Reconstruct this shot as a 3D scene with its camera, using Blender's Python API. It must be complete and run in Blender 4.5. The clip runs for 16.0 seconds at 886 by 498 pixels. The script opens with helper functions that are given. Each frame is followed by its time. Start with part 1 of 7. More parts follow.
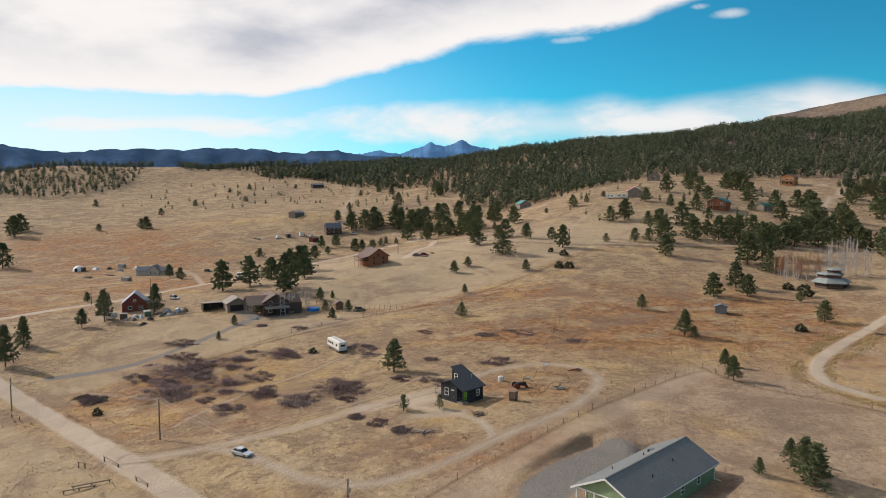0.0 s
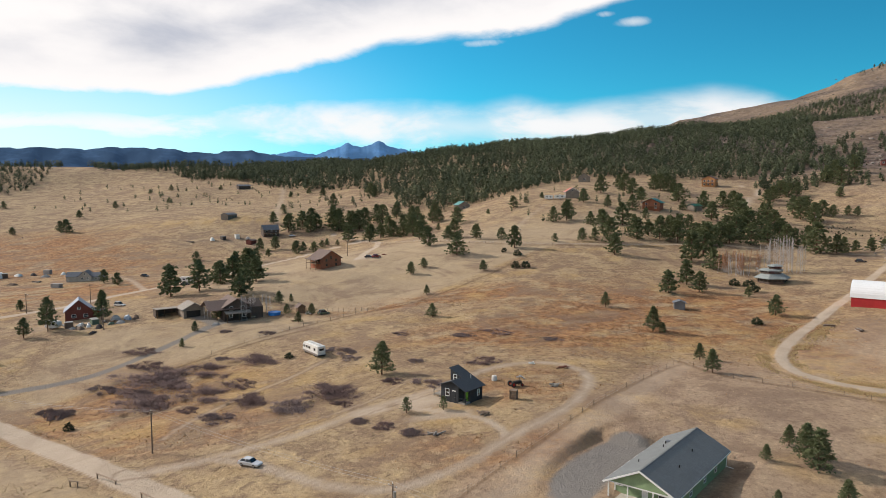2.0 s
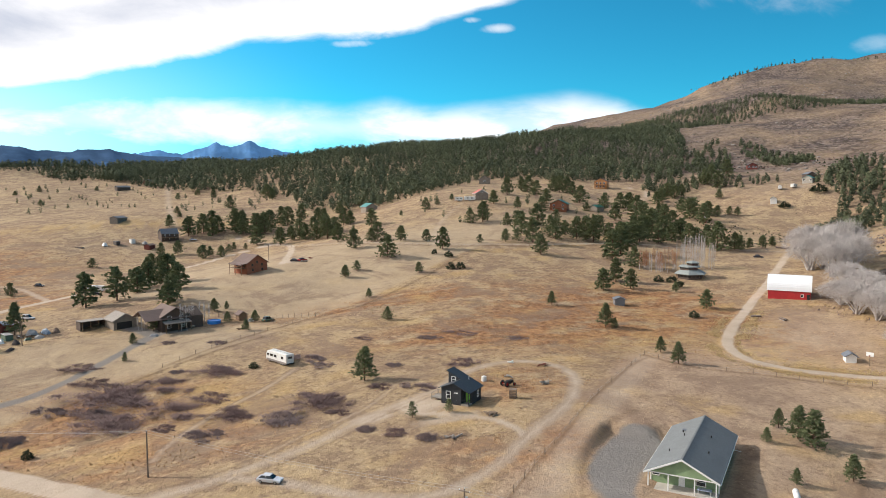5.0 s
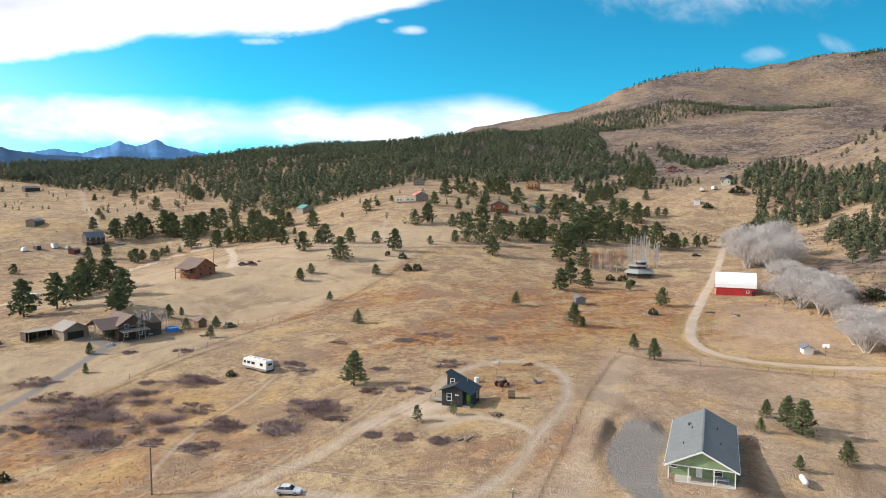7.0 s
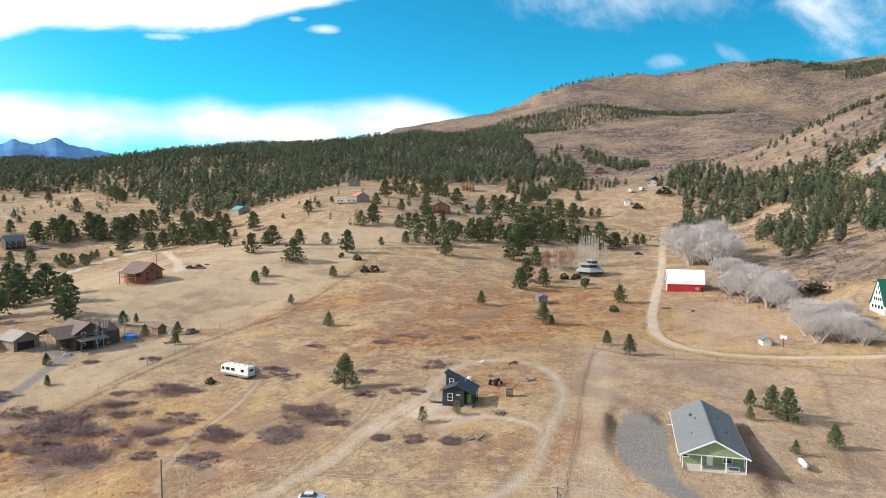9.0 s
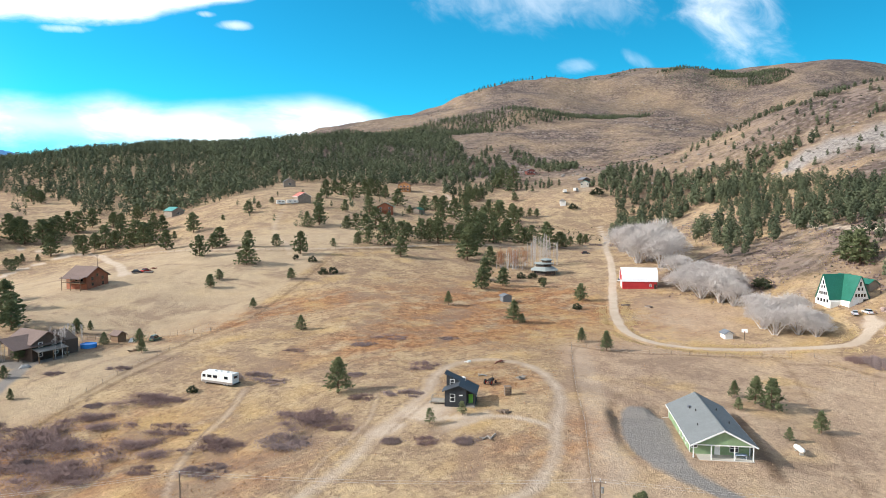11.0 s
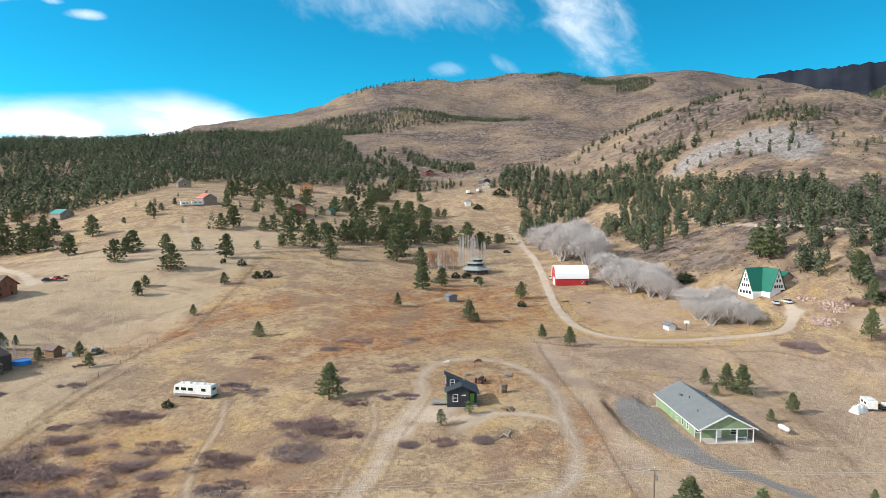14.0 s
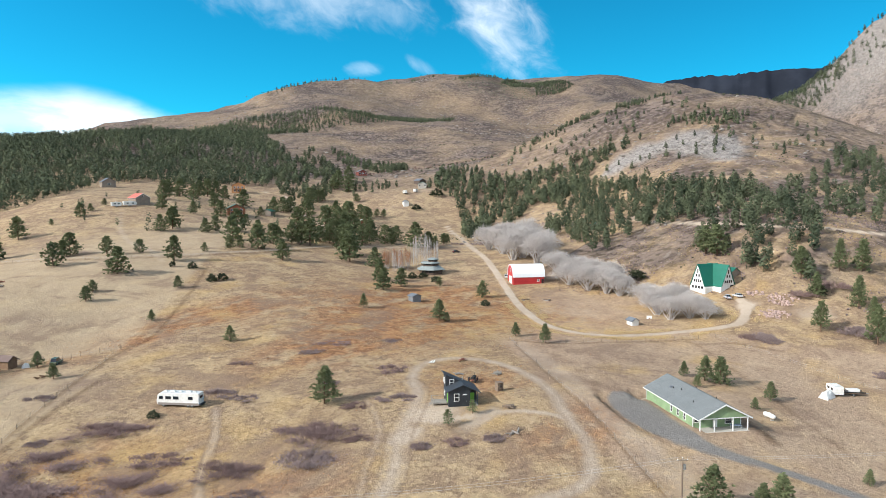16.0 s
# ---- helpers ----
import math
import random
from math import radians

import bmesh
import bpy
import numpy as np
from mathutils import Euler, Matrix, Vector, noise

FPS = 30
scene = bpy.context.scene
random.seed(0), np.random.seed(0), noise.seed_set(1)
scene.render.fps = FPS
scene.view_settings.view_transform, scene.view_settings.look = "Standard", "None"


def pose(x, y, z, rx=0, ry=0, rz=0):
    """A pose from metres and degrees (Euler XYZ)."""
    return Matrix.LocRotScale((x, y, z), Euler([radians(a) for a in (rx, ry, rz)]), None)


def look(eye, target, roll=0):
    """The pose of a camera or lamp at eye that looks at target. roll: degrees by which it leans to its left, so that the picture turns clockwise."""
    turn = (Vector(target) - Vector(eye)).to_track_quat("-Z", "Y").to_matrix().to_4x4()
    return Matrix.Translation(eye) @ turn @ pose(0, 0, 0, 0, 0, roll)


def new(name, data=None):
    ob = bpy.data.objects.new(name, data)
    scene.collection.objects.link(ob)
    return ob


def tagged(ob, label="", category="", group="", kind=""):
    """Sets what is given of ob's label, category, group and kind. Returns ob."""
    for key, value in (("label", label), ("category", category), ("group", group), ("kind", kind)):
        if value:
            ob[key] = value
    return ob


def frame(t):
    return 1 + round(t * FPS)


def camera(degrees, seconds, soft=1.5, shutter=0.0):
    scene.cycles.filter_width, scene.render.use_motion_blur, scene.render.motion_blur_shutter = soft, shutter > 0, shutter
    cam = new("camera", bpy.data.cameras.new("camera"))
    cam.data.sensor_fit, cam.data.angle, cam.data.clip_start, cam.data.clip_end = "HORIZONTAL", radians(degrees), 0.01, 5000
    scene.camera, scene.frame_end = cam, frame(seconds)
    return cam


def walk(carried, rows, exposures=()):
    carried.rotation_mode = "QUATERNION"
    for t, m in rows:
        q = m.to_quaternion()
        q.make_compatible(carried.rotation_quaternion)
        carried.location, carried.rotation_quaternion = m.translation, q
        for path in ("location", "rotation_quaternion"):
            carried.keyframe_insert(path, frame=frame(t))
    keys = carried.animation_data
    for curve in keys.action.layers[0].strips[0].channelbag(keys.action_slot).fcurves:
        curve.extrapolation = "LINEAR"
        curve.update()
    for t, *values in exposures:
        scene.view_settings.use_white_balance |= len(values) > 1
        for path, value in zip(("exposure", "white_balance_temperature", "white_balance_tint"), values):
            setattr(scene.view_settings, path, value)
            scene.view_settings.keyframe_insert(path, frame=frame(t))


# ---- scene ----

# ======== camera ========
# seconds, place in metres, then degrees turned to the right, tilted up, leaning
PATH_ROWS = [
    (0.0, -0.00, -150.00, 52.00, 0.00, -4.84, 0.03),
    (0.5, -4.44, -149.87, 51.98, 1.63, -4.82, 0.03),
    (1.0, -9.02, -149.60, 51.93, 3.37, -4.79, 0.04),
    (1.5, -13.68, -149.33, 51.93, 5.08, -4.77, 0.05),
    (2.0, -18.32, -148.86, 51.98, 6.87, -4.75, 0.03),
    (2.5, -22.77, -148.19, 52.05, 8.55, -4.73, 0.01),
    (3.0, -27.33, -147.33, 52.08, 10.29, -4.70, -0.00),
    (3.5, -31.79, -146.26, 52.09, 12.00, -4.68, -0.01),
    (4.0, -36.37, -145.17, 52.11, 13.75, -4.67, 0.01),
    (6.5, -58.39, -137.55, 52.23, 22.49, -4.55, -0.04),
    (7.0, -62.67, -135.66, 52.28, 24.22, -4.53, -0.05),
    (7.5, -66.69, -133.82, 52.26, 25.89, -4.52, -0.07),
    (8.0, -70.97, -131.74, 52.28, 27.68, -4.50, -0.06),
    (8.5, -74.84, -129.66, 52.22, 29.30, -4.47, -0.07),
    (9.0, -78.88, -127.24, 52.13, 31.05, -4.44, -0.04),
    (11.5, -97.40, -113.77, 52.10, 39.48, -4.37, -0.04),
    (12.0, -101.02, -110.67, 52.09, 41.26, -4.35, -0.04),
    (12.5, -104.34, -107.63, 52.07, 42.91, -4.33, -0.04),
    (13.0, -107.70, -104.36, 52.05, 44.65, -4.32, -0.01),
    (13.5, -110.84, -101.13, 52.03, 46.29, -4.32, 0.01),
    (14.0, -113.69, -97.68, 51.97, 47.95, -4.31, 0.05),
    (14.5, -116.37, -94.26, 51.82, 49.58, -4.29, 0.07),
    (15.0, -119.21, -90.60, 51.72, 51.29, -4.28, 0.06),
    (15.5, -121.93, -86.97, 51.71, 52.98, -4.28, 0.05),
    (16.0, -124.50, -83.27, 51.71, 54.67, -4.28, 0.10),
]
cam = camera(64.25, 16.0, soft=0.9)
walk(cam, [(t, pose(x, y, z, 90 + up, lean, -turn)) for t, x, y, z, turn, up, lean in PATH_ROWS],
     exposures=((0.0, -0.38, 6850, 12.0), (4.0, -0.08, 6700, 11.0), (8.0, 0.2, 6500, 10.0), (11.5, 0.36, 6280, 8.3), (12.0, 0.38, 6250, 8.0), (12.5, 0.25, 6230, 7.8), (13.0, 0.18, 6200, 7.5), (14.0, 0.18, 6180, 7.2), (16.0, 0.23, 6100, 6.5)))

# ======== sky, sun, exposure ========
SUN_AZ, SUN_EL = 299.0, 29.5      # degrees clockwise from +y, and above the horizon


def node(tree, kind, at=None, **values):
    n = tree.nodes.new(kind)
    for key, value in values.items():
        setattr(n, key, value)
    return n


def maths(tree, op, a, b=None, c=None, clamp=False):
    n = tree.nodes.new("ShaderNodeMath")
    n.operation, n.use_clamp = op, clamp
    for i, v in enumerate((a, b, c)):
        if v is None:
            continue
        if isinstance(v, (int, float)):
            n.inputs[i].default_value = v
        else:
            tree.links.new(v, n.inputs[i])
    return n.outputs[0]


def ramp(tree, value, low, high, to_low=0.0, to_high=1.0):
    n = tree.nodes.new("ShaderNodeMapRange")
    n.interpolation_type = "SMOOTHSTEP"
    tree.links.new(value, n.inputs["Value"])
    for key, v in (("From Min", low), ("From Max", high), ("To Min", to_low), ("To Max", to_high)):
        n.inputs[key].default_value = v
    return n.outputs["Result"]


def mixed(tree, fac, a, b, blend="MIX"):
    n = tree.nodes.new("ShaderNodeMix")
    n.data_type, n.blend_type = "RGBA", blend
    for sock, v in ((n.inputs["Factor"], fac), (n.inputs["A"], a), (n.inputs["B"], b)):
        if isinstance(v, (int, float)):
            sock.default_value = v
        elif isinstance(v, tuple):
            sock.default_value = (*v, 1.0)
        else:
            tree.links.new(v, sock)
    return n.outputs["Result"]


def noise_of(tree, vector, scale, detail=4.0, rough=0.55, distort=0.0):
    n = tree.nodes.new("ShaderNodeTexNoise")
    n.inputs["Scale"].default_value, n.inputs["Detail"].default_value = scale, detail
    n.inputs["Roughness"].default_value, n.inputs["Distortion"].default_value = rough, distort
    tree.links.new(vector, n.inputs["Vector"])
    return n.outputs["Fac"]


world = bpy.data.worlds.new("daylight")
scene.world = world
world.use_nodes = True
wt = world.node_tree
wt.nodes.clear()
sky = node(wt, "ShaderNodeTexSky", sky_type="NISHITA", sun_disc=False)
sky.sun_elevation, sky.sun_rotation = radians(SUN_EL), radians(SUN_AZ)
sky.air_density, sky.dust_density, sky.ozone_density = 1.0, 0.3, 3.0
sky.altitude = 2200
coord = node(wt, "ShaderNodeTexCoord").outputs["Generated"]
split = node(wt, "ShaderNodeSeparateXYZ")
wt.links.new(coord, split.inputs[0])
deg = 180 / math.pi
az = maths(wt, "MULTIPLY", maths(wt, "ARCTAN2", split.outputs[0], split.outputs[1]), deg)
el = maths(wt, "MULTIPLY", maths(wt, "ARCSINE", split.outputs[2]), deg)
flat = node(wt, "ShaderNodeCombineXYZ")
wt.links.new(maths(wt, "MULTIPLY", az, 0.055), flat.inputs[0])
wt.links.new(maths(wt, "MULTIPLY", el, 0.14), flat.inputs[1])
puffs = noise_of(wt, flat.outputs[0], 2.2, 8.0, 0.6, 0.25)
wide = noise_of(wt, flat.outputs[0], 0.8, 3.0, 0.5)
fluff = maths(wt, "MULTIPLY", maths(wt, "SUBTRACT", puffs, 0.5), 6.5)
even = node(wt, "ShaderNodeCombineXYZ")
wt.links.new(maths(wt, "ADD", maths(wt, "MULTIPLY", az, 0.16), maths(wt, "MULTIPLY", el, 0.1)), even.inputs[0])
wt.links.new(maths(wt, "MULTIPLY", el, 0.15), even.inputs[1])
torn = maths(wt, "SUBTRACT", noise_of(wt, even.outputs[0], 2.4, 8.0, 0.6, 0.5), 0.52)
# the great bank, whose lower rim climbs to the east
def by_bearing(points):
    """A value that follows the bearing: rows of degrees and value (0 to 20), joined by straight lines."""
    n = wt.nodes.new("ShaderNodeValToRGB")
    n.color_ramp.interpolation = "LINEAR"
    wt.links.new(maths(wt, "DIVIDE", maths(wt, "ADD", az, 60.0), 120.0, clamp=True), n.inputs[0])
    stops = n.color_ramp.elements
    while len(stops) < len(points):
        stops.new(0.5)
    for stop, (a, v) in zip(stops, points):
        stop.position = (a + 60) / 120
    for stop, (a, v) in zip(stops, points):
        stop.color = (v / 20, v / 20, v / 20, 1)
    return maths(wt, "MULTIPLY", n.outputs["Color"], 20.0)


rim = by_bearing([(-60, 6.0), (-19, 7.0), (-14, 6.8), (-9, 8.3), (-2, 10.0), (2, 11.4), (9, 11.9), (15, 12.6), (19, 13.8), (24, 15.2), (40, 19.8)])
over = maths(wt, "ADD", maths(wt, "SUBTRACT", el, rim), maths(wt, "MULTIPLY", fluff, 0.3))
bank = maths(wt, "MULTIPLY", ramp(wt, over, -0.35, 0.55), ramp(wt, az, 31.0, 20.0))
# the low band over the mountains
crown_line = by_bearing([(-60, 6.5), (-14, 6.6), (-9, 7.3), (0, 7.6), (5, 7.4), (9.5, 6.9), (12.8, 7.5), (16.5, 7.0), (22, 7.4), (27.5, 8.0), (31, 7.4), (34, 6.2), (38, 4.0), (60, 0.0)])
top = maths(wt, "SUBTRACT", maths(wt, "ADD", maths(wt, "MULTIPLY", fluff, 0.16), crown_line), el)
foot = maths(wt, "ADD", maths(wt, "SUBTRACT", el, 3.7), maths(wt, "MULTIPLY", fluff, 0.4))
band = maths(wt, "MULTIPLY", ramp(wt, top, -0.25, 2.0, 0.0, 0.92), ramp(wt, foot, -0.8, 1.2, 0.15, 1.0))
band = maths(wt, "MULTIPLY", band, ramp(wt, puffs, 0.38, 0.58, 0.62, 1.0))


def streak(a0, e0, ra, re, lean, power):
    """A wisp: centre, half sizes in degrees, lean."""
    da, de = maths(wt, "SUBTRACT", az, a0), maths(wt, "SUBTRACT", el, e0)
    u = maths(wt, "DIVIDE", maths(wt, "ADD", da, maths(wt, "MULTIPLY", de, lean)), ra)
    v = maths(wt, "DIVIDE", de, re)
    r = maths(wt, "ADD", maths(wt, "MULTIPLY", u, u), maths(wt, "MULTIPLY", v, v))
    r = maths(wt, "SUBTRACT", r, maths(wt, "MULTIPLY", torn, 3.4))
    return maths(wt, "MULTIPLY", ramp(wt, r, 1.5, -1.6), power)


wisps = [streak(58.9, 14.0, 3.4, 4.6, 0.5, 0.9), streak(44.0, 15.2, 9.0, 2.6, 1.6, 0.5), streak(48.4, 10.0, 1.5, 0.6, -0.3, 0.34),
         streak(53.0, 10.2, 0.8, 0.8, 1.0, 0.34), streak(21.6, 12.7, 1.3, 0.35, -0.4, 0.95), streak(10.0, 11.5, 1.6, 0.3, -1.5, 0.9), streak(19.6, 13.35, 0.7, 0.22, 0, 0.8)]
cover = maths(wt, "MAXIMUM", bank, band)
for w in wisps:
    cover = maths(wt, "MAXIMUM", cover, w)
haze = maths(wt, "MULTIPLY", ramp(wt, el, 5.0, 0.0), 0.35)
cover = maths(wt, "MAXIMUM", cover, maths(wt, "MULTIPLY", ramp(wt, az, 10.0, -28.0), ramp(wt, el, 14.0, 3.0, 0.0, 0.75)))
cover = maths(wt, "MAXIMUM", cover, haze)
cover = maths(wt, "MULTIPLY", cover, ramp(wt, el, -6.0, -1.0))
shade = ramp(wt, maths(wt, "ADD", wide, maths(wt, "MULTIPLY", puffs, 0.35)), 0.5, 0.8)
shade = maths(wt, "MULTIPLY", shade, ramp(wt, over, 0.6, 5.0))
CLOUD = 12.0                       # radiance of lit cloud on the sky texture's scale
white = mixed(wt, shade, (CLOUD, CLOUD * 1.0, CLOUD * 1.02), (CLOUD * 0.50, CLOUD * 0.55, CLOUD * 0.66))
deep = ramp(wt, az, -20.0, 80.0, 1.12, 0.66)
tint = node(wt, "ShaderNodeCombineColor")
for i, v in enumerate((0.21, 1.6, 1.7)):
    wt.links.new(maths(wt, "MULTIPLY", deep, v), tint.inputs[i])
blue = mixed(wt, 1.0, sky.outputs[0], tint.outputs[0], "MULTIPLY")
back = node(wt, "ShaderNodeBackground")
back.inputs["Strength"].default_value = 0.1
wt.links.new(mixed(wt, cover, blue, white), back.inputs["Color"])
wt.links.new(back.outputs[0], node(wt, "ShaderNodeOutputWorld").inputs["Surface"])

sun = new("sun", bpy.data.lights.new("sun", "SUN"))
sun.data.energy, sun.data.angle, sun.data.color = 4.9, radians(0.6), (1.0, 0.94, 0.85)
a, e = radians(SUN_AZ), radians(SUN_EL)
sun.matrix_world = look((0, 0, 300), (-math.sin(a) * math.cos(e), -math.cos(a) * math.cos(e), 300 - math.sin(e)))

# ======== lie of the land ========
# swells and hollows: centre x, y, reach, height
HILLS = [(1920, 960, 800, 508.2), (0, 1500, 500, 164.5), (-132, 1596, 320, -166.1), (1212, 1596, 320, 1.5), (-540, 780, 200, 79.9),
     (1500, 900, 500, -196.3), (300, 780, 200, 52.7), (2400, 1920, 800, 184.1), (1212, -324, 320, 154.4), (1020, 1020, 200, 37.6),
     (1596, 1404, 320, 99.9), (900, 660, 200, 34.1), (2100, 1800, 500, -173.3), (-660, 1020, 200, -35.1), (-1440, 1920, 800, 50.1),
     (1020, 1404, 320, 85.9), (900, -60, 200, -210.6), (780, 60, 200, 169.0), (900, 300, 200, -14.4), (252, 1596, 320, -39.9),
     (1800, 2100, 500, 38.3), (606, 138, 130, 24.0)]
CRAGS = [(1300, -150, 150, 262), (880, 2520, 350, 140), (900, 2525, 70, 70), (600, 1220, 260, -32), (250, 920, 140, -19), (850, 1400, 120, -12), (-310, 900, 90, 11), (1900, 400, 180, -60),
         (268, 12, 38, 8.5), (375, 305, 36, 8.5), (445, 405, 60, 6.5), (640, 390, 80, -8),
         (40, 178, 38, 0.5), (95, 185, 38, 2.8), (140, 190, 45, 1.4), (190, 235, 45, 1.1), (100, 255, 45, 2.7), (10, 250, 45, 4.1), (30, 215, 30, 1.6), (-100, 430, 60, 2.9), (-93, 600, 70, -5.3), (235, 35, 30, 1.7), (145, 300, 45, -0.6), (10, 150, 30, -1), (220, 90, 30, 3.3), (120, 150, 30, -0.7)]
SWELLS = [(291, -72, 55, 9.4), (111, 366, 85, 20.3), (17, 17, 36, 0.9), (-6, 159, 55, 11.1), (366, 264, 85, -7.7),
     (-91, 38, 36, -3.5), (366, 60, 85, 30.5), (211, -26, 36, 18.2), (159, 27, 55, -4.6), (366, 162, 85, -23.0),
     (-408, 684, 130, -32.5), (450, -252, 130, 19.4), (82, -70, 36, -2.7), (-246, -42, 85, -14.7), (-195, 264, 85, -2.7),
     (17, -26, 36, 2.4), (-5, 146, 36, -8.2), (264, 60, 85, -7.3), (450, 372, 130, -5.5), (168, 60, 36, 2.8),
     (-6, -138, 55, -6.1), (-42, 366, 85, -17.2), (-93, 417, 85, 13.1), (294, 684, 130, -15.3), (-38, 118, 20, -2.75), (52, 420, 38, -7.5)]


def lattice(x, y, seed):
    """Smooth value noise in -1..1 for arrays."""
    xi, yi = np.floor(x), np.floor(y)
    u, v = x - xi, y - yi
    u, v = u * u * (3 - 2 * u), v * v * (3 - 2 * v)

    def rnd(a, b):
        s = np.sin(a * 127.1 + b * 311.7 + seed * 74.7) * 43758.5453
        return (s - np.floor(s)) * 2 - 1
    return ((rnd(xi, yi) * (1 - u) + rnd(xi + 1, yi) * u) * (1 - v)
            + (rnd(xi, yi + 1) * (1 - u) + rnd(xi + 1, yi + 1) * u) * v)


def broad(x, y):
    """Height of the land without its fine relief."""
    x, y = np.asarray(x, float), np.asarray(y, float)
    z = np.full(np.broadcast(x, y).shape, -12.46)
    for cx, cy, reach, high in HILLS + SWELLS + CRAGS:
        z = z + high * np.exp(-((x - cx) ** 2 + (y - cy) ** 2) / (2.0 * reach * reach))
    return z


def distance_to(x, y, line):
    """Distance of points to a polyline smoothed by corner cutting, and how far along (0..1) the nearest place is."""
    p = np.array(line, float)
    for _ in range(2):
        q = [p[0]]
        for i in range(len(p) - 1):
            q += [p[i] * 0.75 + p[i + 1] * 0.25, p[i] * 0.25 + p[i + 1] * 0.75]
        p = np.array(q + [p[-1]])
    best, along = np.full(x.shape, 1e9), np.zeros(x.shape)
    for i in range(len(p) - 1):
        d = p[i + 1] - p[i]
        k = np.clip(((x - p[i, 0]) * d[0] + (y - p[i, 1]) * d[1]) / (d @ d + 1e-9), 0, 1)
        r = np.hypot(x - p[i, 0] - k * d[0], y - p[i, 1] - k * d[1])
        near = r < best
        best, along = np.where(near, r, best), np.where(near, (i + k) / (len(p) - 1), along)
    return best, along


def band_of(r, half, soft):
    return np.clip((half + soft - r) / (2 * soft), 0, 1)


COUNTY_ROAD = [(-260, 160), (-160, 78), (-123, 44.7), (-106.5, 29.7), (-85.8, 9.7), (-69.3, -8.4), (-58.6, -19.6), (-43.3, -35), (-8, -72), (40, -120), (140, -210)]
VALLEY_ROAD = [(-260, 60), (-179, 134), (-153, 152), (-140, 161), (-130, 181), (-117.6, 192.4), (-104, 209), (-86, 230), (-76, 264), (-65, 283), (-49, 307.5), (-31, 326.5), (-16, 333.5)]
LANE = [(-16, 333.5), (-2, 302), (13, 262), (28, 226), (40, 210), (69.5, 197.5), (103, 190), (139, 191.5), (167, 188.5), (211, 169), (232, 150)]
DARK_HOUSE_DRIVE = [(-16, 333.5), (-22, 351), (-35, 369.5), (-46, 378.5), (-68, 372)]
CREAM_HOUSE_DRIVE = [(-117.6, 192.4), (-126, 212), (-138, 240), (-156, 264), (-190, 272), (-230, 268)]
LOG_DRIVE = [(-19, 202), (-14.5, 222), (-8, 275), (-4.5, 315), (-14, 333)]
BARN_ROAD = [(329.9, 235), (269.3, 179.5), (232, 149.7), (177.8, 100.3), (124.1, 57.5), (99, 34), (91, 19.2), (92.5, 7.6), (110.6, -8.9), (129.1, -26.5), (134.6, -27.6), (142, -27), (148, -26), (154, -22.5)]
DRIVE = [(-62, -14), (-51.5, -13.8), (-40.8, -9.4), (-32.6, -6.8), (-24.6, -1.8), (-17.2, 4), (-10.2, 7), (-2.5, 10.8), (5, 15.5), (9, 21)]
LOOP = [(-46, -12.5), (-39, -16.8), (-31.7, -23.6), (-24, -31.1), (-16.2, -34.9), (-10.6, -34.7), (-4.4, -32), (2.9, -27.2), (8, -21.8), (12.9, -17.6), (21.1, -11.4), (29.5, -2.2), (35.8, 8.9), (37.4, 19.4), (33.1, 26.3), (25, 28.7), (16.5, 26), (9, 20.5), (4, 14.5)]
CROSS = [(-9.5, 4.8), (-7, -0.2), (-2.1, -2.8), (2.8, -6), (7.1, -10.8), (9.4, -16.5), (9, -20)]
FIELD_TRACK = [(-14, -60), (2.8, -43.9), (17.6, -25.7), (35.6, -6.9), (61.6, 19.1), (64, 22)]
FENCE_SIDE = [(-24, -62), (-4.4, -42), (5.8, -32.2), (16.3, -22.3), (31, -6.8), (42.8, 4.6), (66, 26.2), (68.8, 16.8), (72, 10), (82.6, 2.6), (103.4, -13.6), (108, -20)]
ASPHALT = [(31, -25.5), (26, -30), (19, -36.6), (14.2, -44.2), (14, -52), (14.5, -60.5), (14.5, -71.6), (13, -84)]
GREY_DRIVE = [(-116, 53.5), (-110.9, 55.3), (-103.2, 57.6), (-93.2, 62.8), (-85.4, 72.8), (-75.6, 88.2), (-69.5, 101), (-67.5, 109)]
HOUSE_APRON = [(-72.0, 95.3), (-68.4, 103.4), (-65.5, 106.3), (-60.0, 107.6)]
GARAGE_APRON = [(-68.4, 103.4), (-72.1, 110.3), (-75.8, 114.4), (-79.5, 118.8)]
HILL_DRIVE = [(113, 323.9), (94.1, 294.5), (85.7, 280.3), (69, 244.4), (65.1, 221.6), (60.1, 207.1), (52.7, 191.1)]
HILL_CUT = [(290, 70), (262, 45), (251, 28), (236, 9), (222, -12), (216, -25), (221, -38), (240, -60), (280, -90)]
FIREBREAK = [(-80, 400), (-83.5, 431), (-93.6, 552), (-105, 710), (-112, 820)]
SIDE_RUTS = [(-44, -8.5), (-40.9, -6.9), (-31.3, 0.4), (-24, 4.2), (-15, 10), (-6, 22)]
RV_RUTS = [(-28, 47.5), (-37.2, 35), (-46.7, 27), (-53.5, 18.5), (-58, 10), (-60, 3)]
ORANGE_DRIVE = [(217.3, 256.7), (225.7, 274.9), (268, 342), (314.7, 404), (300, 420)]
